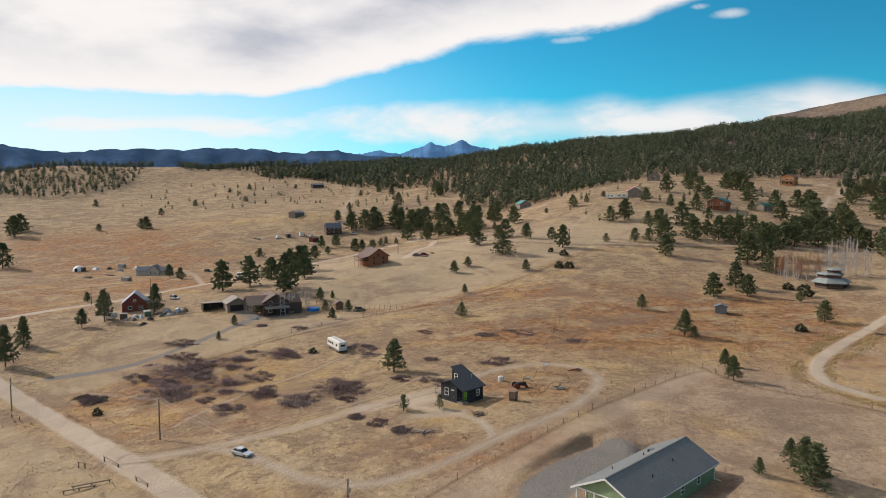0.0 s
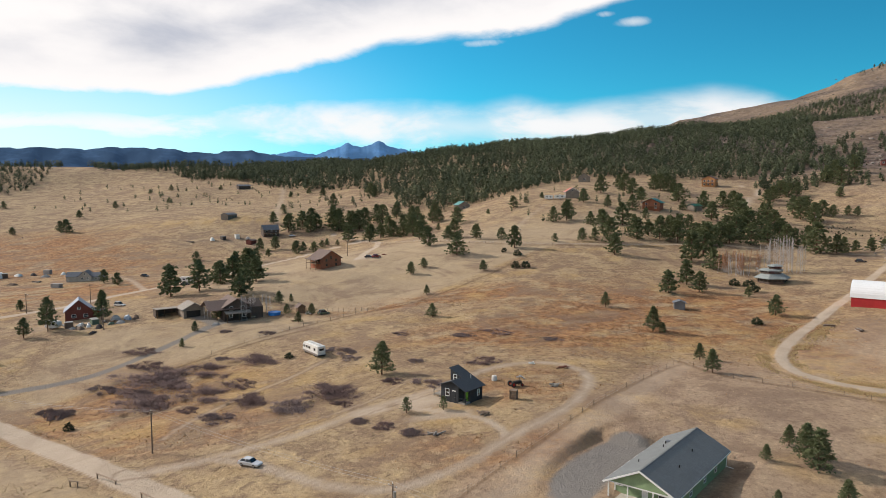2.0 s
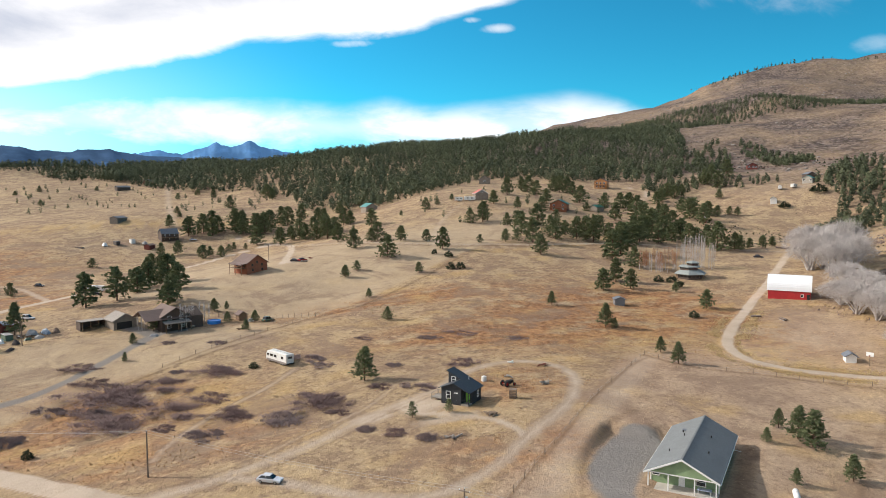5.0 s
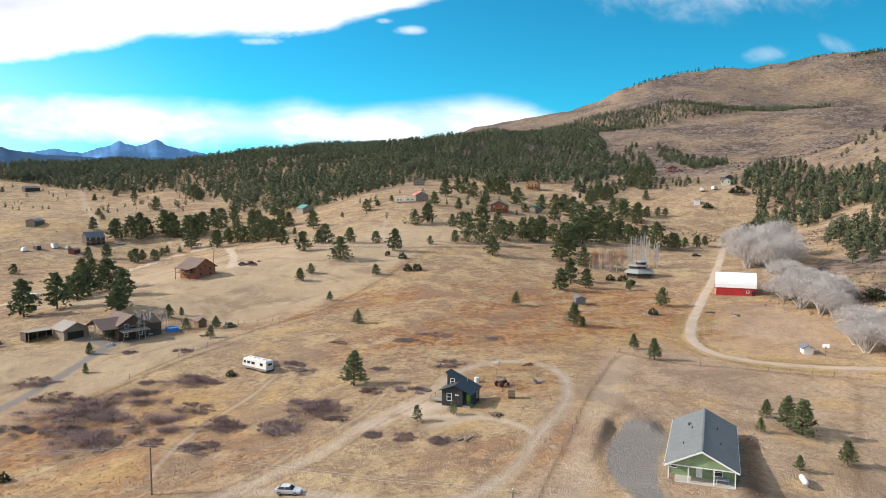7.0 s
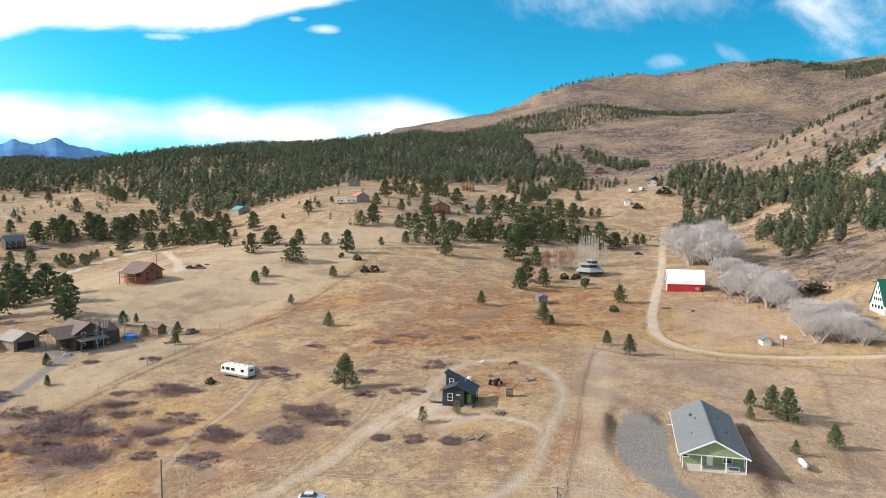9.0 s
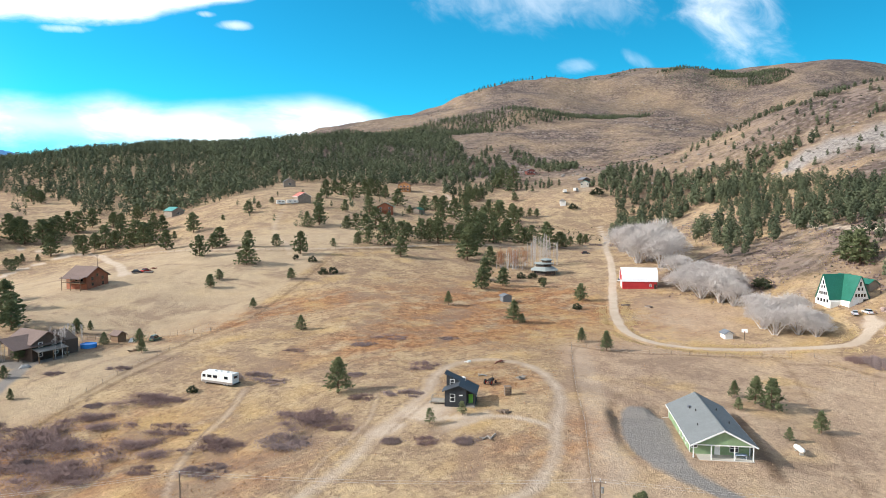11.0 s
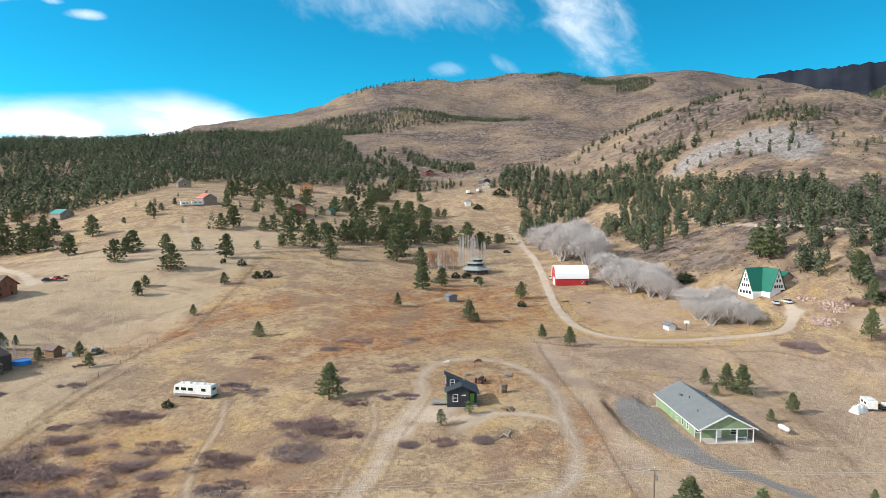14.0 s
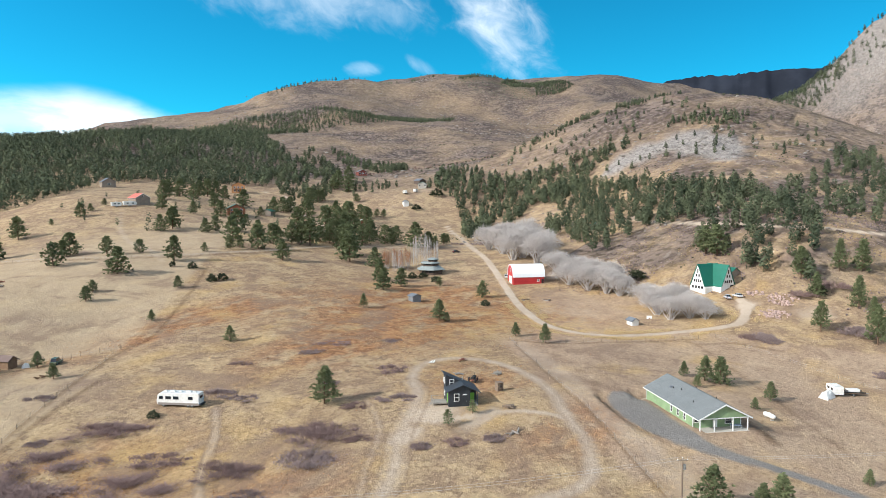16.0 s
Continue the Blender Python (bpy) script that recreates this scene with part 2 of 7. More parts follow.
# beds of tall rusty grass: x, y, reach along x, reach along y
RUST = [(70, 48, 26, 14), (96, 96, 22, 20), (50, 76, 26, 12), (120, 88, 16, 14), (85, 75, 45, 40), (60, 60, 40, 25), (112, 58, 16, 40), (22, 12, 11, 10), (20, 118, 40, 12), (-165, 205, 60, 30), (-50, 8, 16, 10), (-6, 112, 14, 6), (-210, 150, 40, 30),
        (-215, 330, 60, 30), (-195, 290, 60, 40), (-260, 360, 70, 50), (28, 60, 30, 14), (8, -24, 14, 7), (-70, 40, 22, 15), (-88, 60, 18, 8), (-80, 28, 24, 14), (-62, 6, 16, 9), (19, 8, 12, 11)]
GOLD = [(100, 14, 12, 26), (120, -18, 22, 5), (52, -14, 8, 5), (-120, 420, 120, 16), (-40, 30, 16, 12), (-52, 44, 10, 6), (18, 20, 12, 6), (70, 40, 20, 10), (-70, 12, 10, 8)]


def beds(x, y, rows):
    m = np.zeros(x.shape)
    for cx, cy, rx, ry in rows:
        m = np.maximum(m, np.exp(-((x - cx) / rx) ** 2 - ((y - cy) / ry) ** 2))
    return m


# levelled plots: x, y, turn, half sizes, level, width of the bank
PADS = [(33, -39.8, 45.5, 6.6, 13.0, 3.42, 4.5), (23.2, -33.2, 45, 5.3, 12.0, 3.9, 2.6), (4.2, 3.2, 45, 4.5, 4.5, 5.72, 5)]


def height(x, y):
    """Height of the land with its relief, cuts and road beds."""
    x, y = np.asarray(x, float), np.asarray(y, float)
    z = broad(x, y)
    far = np.hypot(x, y)
    rough = np.clip((far - 450) / 900, 0, 1)
    east = np.clip((x - 230) / 150, 0, 1) * np.clip((500 - far) / 300 + 1, 0.4, 1)
    z = z + lattice(x / 21, y / 21, 1) * 0.28 + lattice(x / 6.5, y / 6.5, 2) * 0.09 + lattice(x / 2.1, y / 2.1, 3) * 0.05
    z = z + rough * (lattice(x / 260, y / 260, 4) * 26 + lattice(x / 120, y / 120, 5) * 13 + lattice(x / 55, y / 55, 6) * 6 + lattice(x / 24, y / 24, 16) * 2.5)
    z = z + east * (lattice(x / 40, y / 40, 7) * 2.2 + lattice(x / 15, y / 15, 8) * 0.9)
    for px, py, turn, hw, hd, level, soft in PADS:
        c, q = math.cos(radians(turn)), math.sin(radians(turn))
        u, v = (x - px) * c - (y - py) * q, (x - px) * q + (y - py) * c
        out = np.hypot(np.maximum(np.abs(u) - hw, 0), np.maximum(np.abs(v) - hd, 0))
        k = np.clip(1 - out / soft, 0, 1)
        k = k * k * (3 - 2 * k)
        z = z * (1 - k) + level * k
    crag = np.exp(-((x - 1300) ** 2 + (y + 80) ** 2) / (2 * 170.0 ** 2))
    z = z + crag * (26 * np.abs(lattice(x / 60, y / 60, 21)) + 16 * np.abs(lattice(x / 26, y / 26, 22)) - 12)
    return z


# the land is one sheet: close cells round the houses, wider ones towards the horizon
def stations(a, b, step, reach, ahead):
    mid = np.arange(a, b + 0.01, step)
    sides = []
    for grow in (1.055, ahead):
        out, s = [0.0], step
        while out[-1] < reach:
            s *= grow
            out.append(out[-1] + s)
        sides.append(np.array(out[1:]))
    return np.concatenate([(a - sides[0])[::-1], mid, b + sides[1]])


gx, gy = stations(-128.0, 163.0, 0.95, 4300, 1.046), stations(-86.0, 172.0, 0.95, 4300, 1.05)
gy = gy[gy > -1800]
GX, GY = np.meshgrid(gx, gy)
GZ = height(GX, GY)
dirt, tar, rut_and_shade = np.zeros(GX.shape), np.zeros(GX.shape), np.zeros(GX.shape)
jitter = lattice(GX / 3.0, GY / 3.0, 9) * 0.5 + lattice(GX / 1.2, GY / 1.2, 10) * 0.25
for line, half, soft, strength in ((COUNTY_ROAD, 2.7, 0.4, 1.0), (VALLEY_ROAD, 2.6, 0.8, 0.95), (LANE, 1.9, 0.8, 0.6), (DARK_HOUSE_DRIVE, 2.0, 0.8, 0.7), (CREAM_HOUSE_DRIVE, 2.0, 0.9, 0.6), (LOG_DRIVE, 2.2, 0.8, 0.8), (BARN_ROAD, 1.7, 0.6, 1.0),
                                   (DRIVE, 1.6, 0.9, 0.64), (LOOP, 1.8, 1.0, 0.66), (CROSS, 1.2, 0.7, 0.7), (FIELD_TRACK, 4.0, 1.8, 0.42),
                                   (HILL_DRIVE, 2.2, 0.9, 0.45), (HILL_CUT, 2.6, 1.2, 0.8), (FIREBREAK, 4.0, 2.5, 0.5), (ORANGE_DRIVE, 3.0, 1.0, 0.7)):
    r, along = distance_to(GX, GY, line)
    r = r + jitter * (0.45 if line in (COUNTY_ROAD, BARN_ROAD) else min(1.0, half / 3))
    dirt = np.maximum(dirt, band_of(r, half, soft) * strength)
    if line in (DRIVE, LOOP, LANE, FIELD_TRACK):
        rut_and_shade = np.maximum(rut_and_shade, (0.25 if line is DRIVE else 0.45) * np.exp(-((r - half * 0.42) / 0.38) ** 2) * (half < 3))
    if line in (COUNTY_ROAD, BARN_ROAD, VALLEY_ROAD, LANE, ASPHALT):
        GZ = GZ + 0.12 * band_of(r, half, 0.8) - 0.18 * np.exp(-((r - half - 1.6) / 0.8) ** 2)
for line, half, off in ((RV_RUTS, 0.32, 0.85), (DRIVE, 0.3, 2.6), (SIDE_RUTS, 0.28, 0.8)):
    r, along = distance_to(GX, GY, line)
    dirt = np.maximum(dirt, (0.5 if line is RV_RUTS else 0.4) * band_of(r + jitter * 0.3, off + 0.5, 0.4))
    rut_and_shade = np.maximum(rut_and_shade, 0.8 * band_of(np.abs(r - off) + jitter * 0.2, half, 0.25))
for cx, cy, rx, ry, s in ((-3, 4, 9, 6, 0.7), (-1.5, -6, 9, 2.5, 0.6), (-16, 2.5, 5, 3, 0.9), (150, -25, 4.5, 4, 0.9), (-14, 204, 7, 4, 0.7), (172, 64, 6, 5, 0.5), (-62, 118, 14, 9, 0.35), (-128, 122, 18, 9, 0.4),
                          (112, 25, 26, 16, 0.3), (140, 45, 20, 20, 0.3), (150, -48, 8, 8, 0.5), (338, 300, 16, 9, 0.35), (393, 305, 14, 8, 0.5)):
    d = np.sqrt(((GX - cx) / rx) ** 2 + ((GY - cy) / ry) ** 2) + jitter * 0.4
    dirt = np.maximum(dirt, s * np.clip(1.5 - d, 0, 1))
r, along = distance_to(GX, GY, ASPHALT)
half = np.interp(along, [0, 0.2, 0.36, 0.5, 0.66, 1], [4.6, 5.0, 4.4, 2.4, 1.6, 1.5])
tar = np.maximum(tar, band_of(r + jitter * 0.5, half, 0.35))
for line, half in ((GREY_DRIVE, 1.7), (HOUSE_APRON, 2.2), (GARAGE_APRON, 2.6)):
    r, along = distance_to(GX, GY, line)
    tar = np.maximum(tar, 0.95 * band_of(r + jitter * 0.3, half, 0.5))
far0 = np.hypot(GX, GY)
rust = np.clip(beds(GX, GY, RUST) * 1.7, 0, 1) * np.where((GX < -120) | (GY > 42), 1.0, 0.75) * np.clip(0.85 + 1.1 * lattice(GX / 9, GY / 5, 11) + 0.7 * lattice(GX / 3, GY / 2, 12), 0, 1)
gold = np.maximum(beds(GX, GY, GOLD), np.clip(lattice(GX / 14, GY / 9, 13) * 1.3 - 0.25, 0, 0.8) * np.clip((420 - far0) / 200, 0, 1)) * np.clip(0.7 + lattice(GX / 4, GY / 3, 14), 0, 1)
r, along = distance_to(GX, GY, FENCE_SIDE)
mown = np.clip(((GX * 0.70 - GY * 0.71) - 22) / 3, 0, 1) * np.clip((120 - GX) / 3, 0, 1) * np.clip((60 - np.abs(GY + 25)) / 10, 0, 1)
side = (GX + 14) * 0.66 - (GY - 108) * 0.75
pale = np.clip(-side / 3 + 0.3 * jitter, 0, 1) * np.clip((GY + 0.85 * GX - 92) / 4, 0, 1) * np.clip((300 - GY) / 60, 0, 1) * np.clip((GX + 110) / 30, 0, 1)
mown = np.maximum(mown, np.clip(1.4 - np.sqrt(((GX - 128) / 30) ** 2 + ((GY - 26) / 24) ** 2), 0, 1))
yard = np.clip(((GX + 74.6) * -0.55 + (GY - 58.4) * 0.835) / 2.5 + 0.3 * jitter, 0, 1) * np.clip((-30 - GX) / 8, 0, 1) * np.clip((GX + 118) / 12, 0, 1) * np.clip((112 - GY) / 6, 0, 1)
pale = np.maximum(pale, 0.85 * yard)
prairie = np.clip(-((GX + 58) * 0.68 + (GY + 20) * 0.73) / 3 - 1.2 + 0.4 * jitter, 0, 1) * np.clip((GY + 110) / 20, 0, 1)
pale = np.maximum(pale, 0.8 * prairie)
ditch = np.clip(0.85 * np.exp(-((r + 0.3 * jitter) / 0.5) ** 2), 0, 1)
# the last line paints in the shade on the lane's near bank
for line in ([(105.8, -16), (98.6, -24.1), (77.5, -38.6), (58, -52.2), (42.2, -63.9), (32.5, -70.6)], [(66, 26.2), (68.8, 16.8), (72, 10), (82.6, 2.6), (103.4, -13.6), (101.5, -22.9), (110.9, -30.4), (109, -45)], [(-86, 50), (-72.7, 59.7), (-60, 68.8), (-43, 79.4), (-34, 85)], [(-63, 69), (-45.5, 82.5), (-15.2, 107.1), (-6, 108), (13, 127), (39, 150), (62, 172)], [(-6, 298), (9, 258), (25, 222), (38, 206), (69, 193.5), (103, 186.5), (139, 188), (166, 185)]):
    r2, along2 = distance_to(GX, GY, line)
    ditch = np.maximum(ditch, (0.55 if line[0][0] == 105.8 else 0.85) * np.exp(-((r2 + 0.4 * jitter) / (0.8 if line[0][1] < 200 else 1.3)) ** 2))
rut_and_shade = np.maximum(rut_and_shade, 0.9 * ditch)
# shade of the cut bank round the asphalt, painted as a dark arc
r, along = distance_to(GX, GY, [(37.1, -14.6), (30, -17.6), (20, -25.8), (14.3, -33.5), (10.7, -40.6)])
rut_and_shade = np.maximum(rut_and_shade, 0.6 * band_of(r + jitter * 0.9, 0.9, 0.7))
# bare dark soil along the green house, with the berm's shade painted in
r, along = distance_to(GX, GY, [(27.5, -57), (34, -50.5), (40, -44.8), (45.4, -39.6), (48, -36)])
rut_and_shade = np.maximum(rut_and_shade, 0.95 * band_of(r + jitter * 0.8, 1.7, 0.8))
far = np.hypot(GX, GY)
stone = np.clip((far + np.clip(GX - 250, 0, 300) * 0.6 - 520) / 220, 0, 1) * np.clip(0.85 + 0.4 * lattice(GX / 90, GY / 90, 15) + 0.35 * lattice(GX / 30, GY / 30, 17), 0.4, 1) * np.clip((GX - 100) / 200, 0, 1)
stone = np.maximum(stone, 0.9 * np.clip((GX - 168 + 0.25 * np.abs(GY)) / 30, 0, 1) * (GY < 75) * np.clip(0.8 + 0.8 * lattice(GX / 22, GY / 22, 19) + 0.5 * lattice(GX / 7, GY / 7, 20), 0, 1))
stone = np.maximum(stone, np.clip(1.6 * np.exp(-((GX - 1300) ** 2 + (GY + 80) ** 2) / (2 * 220.0 ** 2)), 0, 1))
slab_r, slab_k = distance_to(GX, GY, [(432, 148), (462, 128), (476, 100), (462, 66), (415, 44)])
slab_mask = np.clip(1.5 * np.exp(-((GX - 1300) ** 2 + (GY + 60) ** 2) / (2 * 150.0 ** 2)) - 0.2 + 0.3 * lattice(GX / 45, GY / 45, 24), 0, 0.85)
slab_mask = np.maximum(slab_mask, np.clip((np.interp(slab_k, [0, 0.3, 0.6, 1], [9, 22, 27, 13]) - slab_r) / 7 + 0.6 * lattice(GX / 14, GY / 14, 23), 0, 1))
stone = np.maximum(stone, np.clip(1.35 - np.sqrt(((GX - 455) / 62) ** 2 + ((GY - 88) / 48) ** 2) + 0.25 * lattice(GX / 12, GY / 12, 18), 0, 1))

# ======== materials ========
def material(name, rough=0.8, metal=0.0, spec=0.5):
    m = bpy.data.materials.new(name)
    m.use_nodes = True
    b = m.node_tree.nodes["Principled BSDF"]
    b.inputs["Roughness"].default_value, b.inputs["Metallic"].default_value = rough, metal
    b.inputs["Specular IOR Level"].default_value = spec
    return m, m.node_tree, b


def bumped(t, b, value, strength, dist):
    n = node(t, "ShaderNodeBump")
    n.inputs["Strength"].default_value, n.inputs["Distance"].default_value = strength, dist
    t.links.new(value, n.inputs["Height"])
    t.links.new(n.outputs[0], b.inputs["Normal"])


def scaled(c, k):
    return tuple(min(1.0, v * k) for v in c)


def surface(name, colour, vary=0.18, rough=0.8, metal=0.0, grain=6.0, stain=0.6, bump=0.1, per_piece=0.0, spec=0.4):
    """A painted, wooden or earthen surface: grain and broad stains over one base colour."""
    m, t, b = material(name, rough, metal, spec)
    where = node(t, "ShaderNodeTexCoord").outputs["Object"]
    fine, wide_ = noise_of(t, where, grain, 5.0), noise_of(t, where, stain, 3.0)
    c = mixed(t, ramp(t, fine, 0.3, 0.7), scaled(colour, 1 - vary), scaled(colour, 1 + vary))
    c = mixed(t, ramp(t, wide_, 0.4, 0.75, 0.0, 0.5), c, scaled(colour, 1 - 1.6 * vary))
    if per_piece:
        r = node(t, "ShaderNodeObjectInfo").outputs["Random"]
        c = mixed(t, ramp(t, r, 0.0, 1.0), mixed(t, per_piece, c, (0.0, 0.0, 0.0)), c)
    t.links.new(c, b.inputs["Base Color"])
    if bump:
        bumped(t, b, fine, bump, 0.02)
    return m


def ground_material():
    m, t, b = material("dry_grass_and_earth", 0.95, 0.0, 0.15)
    where = node(t, "ShaderNodeTexCoord").outputs["Object"]
    one, two = node(t, "ShaderNodeVertexColor", layer_name="wear"), node(t, "ShaderNodeVertexColor", layer_name="cover")
    s1, s2 = node(t, "ShaderNodeSeparateColor"), node(t, "ShaderNodeSeparateColor")
    t.links.new(one.outputs["Color"], s1.inputs[0])
    t.links.new(two.outputs["Color"], s2.inputs[0])
    n_field, n_patch = noise_of(t, where, 0.02, 5.0, 0.6), noise_of(t, where, 0.13, 6.0, 0.65, 0.6)
    n_tuft, n_blade = noise_of(t, where, 0.9, 5.0, 0.7), noise_of(t, where, 4.0, 3.0, 0.7)
    n_streak = noise_of(t, where, 0.35, 8.0, 0.75, 1.2)
    c = mixed(t, ramp(t, n_field, 0.35, 0.65), (0.40, 0.292, 0.18), (0.345, 0.238, 0.148))
    c = mixed(t, ramp(t, n_patch, 0.48, 0.66, 0.0, 0.85), c, (0.47, 0.345, 0.20))
    c = mixed(t, ramp(t, n_patch, 0.47, 0.33, 0.0, 0.8), c, (0.27, 0.19, 0.13))
    c = mixed(t, ramp(t, n_streak, 0.5, 0.62, 0.0, 0.7), c, (0.235, 0.16, 0.112))
    sward, tuss = noise_of(t, where, 0.09, 3.0, 0.5, 0.8), noise_of(t, where, 0.38, 3.0, 0.5, 0.6)
    c = mixed(t, ramp(t, sward, 0.5, 0.64, 0.0, 0.7), c, (0.50, 0.37, 0.215))
    c = mixed(t, ramp(t, sward, 0.48, 0.36, 0.0, 0.65), c, (0.255, 0.172, 0.115))
    c = mixed(t, ramp(t, tuss, 0.55, 0.68, 0.0, 0.6), c, (0.50, 0.375, 0.24))
    c = mixed(t, ramp(t, tuss, 0.44, 0.32, 0.0, 0.7), c, (0.225, 0.155, 0.108))
    c = mixed(t, maths(t, "MULTIPLY", s2.outputs[2], 0.78), c, mixed(t, ramp(t, n_patch, 0.35, 0.65), (0.49, 0.36, 0.25), (0.39, 0.275, 0.195)))
    c = mixed(t, maths(t, "MULTIPLY", s1.outputs[2], 0.92), c, mixed(t, ramp(t, tuss, 0.4, 0.62), (0.26, 0.125, 0.062), (0.42, 0.225, 0.105)))
    c = mixed(t, maths(t, "MULTIPLY", s2.outputs[1], 0.7), c, (0.52, 0.35, 0.15))
    c = mixed(t, ramp(t, n_tuft, 0.5, 0.64, 0.0, 0.5), c, mixed(t, 1.0, c, (0.52, 0.48, 0.46), "MULTIPLY"))
    c = mixed(t, ramp(t, n_tuft, 0.46, 0.34, 0.0, 0.6), c, mixed(t, 1.0, c, (1.38, 1.36, 1.3), "MULTIPLY"))
    c = mixed(t, ramp(t, n_blade, 0.4, 0.62, 0.0, 0.28), c, mixed(t, 1.0, c, (0.5, 0.48, 0.46), "MULTIPLY"))
    third = node(t, "ShaderNodeVertexColor", layer_name="tread_and_shade")
    s3 = node(t, "ShaderNodeSeparateColor")
    t.links.new(third.outputs["Color"], s3.inputs[0])
    c = mixed(t, maths(t, "MULTIPLY", s3.outputs[1], 0.7), c, mixed(t, ramp(t, n_patch, 0.35, 0.65), (0.49, 0.378, 0.252), (0.41, 0.312, 0.208)))
    mauve = noise_of(t, where, 0.045, 7.0, 0.7, 0.8)
    c = mixed(t, ramp(t, mauve, 0.5, 0.63, 0.0, 0.65), c, (0.235, 0.158, 0.112))
    crest, spur, knob = noise_of(t, where, 0.02, 3.0, 0.5, 0.6), noise_of(t, where, 0.07, 3.0, 0.5, 0.5), noise_of(t, where, 0.22, 3.0, 0.5)
    # mauve-brown stone tones, their blue raised to paint in some distance haze
    stony = mixed(t, ramp(t, crest, 0.4, 0.6), (0.190, 0.143, 0.124), (0.106, 0.080, 0.076))
    stony = mixed(t, ramp(t, spur, 0.52, 0.64, 0.0, 0.7), stony, (0.062, 0.050, 0.049))
    stony = mixed(t, ramp(t, knob, 0.51, 0.59, 0.0, 0.85), stony, (0.046, 0.038, 0.030))
    stony = mixed(t, ramp(t, spur, 0.45, 0.33, 0.0, 0.6), stony, (0.232, 0.176, 0.138))
    stony = mixed(t, ramp(t, knob, 0.42, 0.32, 0.0, 0.7), stony, (0.252, 0.217, 0.189))
    c = mixed(t, maths(t, "MULTIPLY", s2.outputs[0], 0.95), c, stony)
    granite = mixed(t, ramp(t, n_streak, 0.44, 0.58), (0.33, 0.295, 0.27), (0.17, 0.15, 0.137))
    granite = mixed(t, ramp(t, mauve, 0.6, 0.7, 0.0, 0.6), granite, (0.42, 0.31, 0.25))
    c = mixed(t, s3.outputs[2], c, granite)
    soil = mixed(t, ramp(t, n_patch, 0.35, 0.65), (0.53, 0.43, 0.335), (0.46, 0.365, 0.278))
    soil = mixed(t, ramp(t, n_blade, 0.4, 0.7, 0.0, 0.14), soil, (0.30, 0.225, 0.168))
    edge = maths(t, "ADD", s1.outputs[0], maths(t, "MULTIPLY", maths(t, "SUBTRACT", n_tuft, 0.5), 0.9))
    c = mixed(t, maths(t, "MULTIPLY", ramp(t, edge, 0.1, 0.7), maths(t, "MINIMUM", maths(t, "MULTIPLY", s1.outputs[0], 1.25), 1.0)), c, soil)
    tar_c = mixed(t, n_patch, (0.185, 0.168, 0.155), (0.255, 0.234, 0.215))
    c = mixed(t, s1.outputs[1], c, mixed(t, ramp(t, n_blade, 0.4, 0.75, 0.0, 0.15), tar_c, (0.28, 0.25, 0.22)))
    # darkens wheel ruts and ditches, and the bank shade painted into the same mask
    c = mixed(t, maths(t, "MULTIPLY", s3.outputs[0], 0.8), c, mixed(t, 1.0, c, (0.46, 0.4, 0.36), "MULTIPLY"))
    t.links.new(c, b.inputs["Base Color"])
    relief = maths(t, "MULTIPLY", maths(t, "ADD", maths(t, "MULTIPLY", spur, 14.0), maths(t, "MULTIPLY", knob, 5.0)), s2.outputs[0])
    bumped(t, b, maths(t, "ADD", relief, maths(t, "ADD", n_tuft, maths(t, "MULTIPLY", n_blade, 0.4))), 0.9, 0.5)
    return m


M_GROUND = ground_material()

# ======== ground ========
ny, nx = GX.shape
mesh = bpy.data.meshes.new("ground")
co = np.stack([GX, GY, GZ], -1).reshape(-1, 3)
k = np.arange(ny * nx).reshape(ny, nx)
quads = np.stack([k[:-1, :-1], k[:-1, 1:], k[1:, 1:], k[1:, :-1]], -1).reshape(-1, 4)
mesh.vertices.add(len(co))
mesh.vertices.foreach_set("co", co.ravel())
mesh.loops.add(quads.size)
mesh.loops.foreach_set("vertex_index", quads.ravel())
mesh.polygons.add(len(quads))
mesh.polygons.foreach_set("loop_start", np.arange(0, quads.size, 4))
mesh.polygons.foreach_set("use_smooth", np.ones(len(quads), bool))
mesh.update(calc_edges=True)
for name, chans in (("wear", (dirt, tar, rust)), ("cover", (stone, gold, mown)), ("tread_and_shade", (rut_and_shade, pale, slab_mask))):
    layer = mesh.color_attributes.new(name, "FLOAT_COLOR", "POINT")
    layer.data.foreach_set("color", np.stack([*chans, np.ones(GX.shape)], -1).astype(np.float32).ravel())
mesh.materials.append(M_GROUND)
tagged(new("ground", mesh), "dry tawny grassland with dirt tracks and stony hills", "ground", kind="structure")

# ======== building blocks ========
def ground_z(x, y):
    """Height of the ground sheet itself at a place."""
    i = int(np.clip(np.searchsorted(gx, x) - 1, 0, len(gx) - 2))
    j = int(np.clip(np.searchsorted(gy, y) - 1, 0, len(gy) - 2))
    u, v = (x - gx[i]) / (gx[i + 1] - gx[i]), (y - gy[j]) / (gy[j + 1] - gy[j])
    return float((GZ[j, i] * (1 - u) + GZ[j, i + 1] * u) * (1 - v) + (GZ[j + 1, i] * (1 - u) + GZ[j + 1, i + 1] * u) * v)


def thing(name, x, y, turn, label, category, group="", z=None, kind=""):
    """An empty at the thing's base; turn: degrees clockwise that its +y side faces."""
    ob = new(name)
    ob.matrix_basis = pose(x, y, ground_z(x, y) if z is None else z, 0, 0, -turn)
    return tagged(ob, label, category, group, kind)


def part(name, bm, mat, parent, label=""):
    me = bpy.data.meshes.new(name)
    bm.to_mesh(me)
    bm.free()
    me.materials.append(mat)
    ob = new(name, me)
    ob.parent = parent
    return tagged(ob, label)


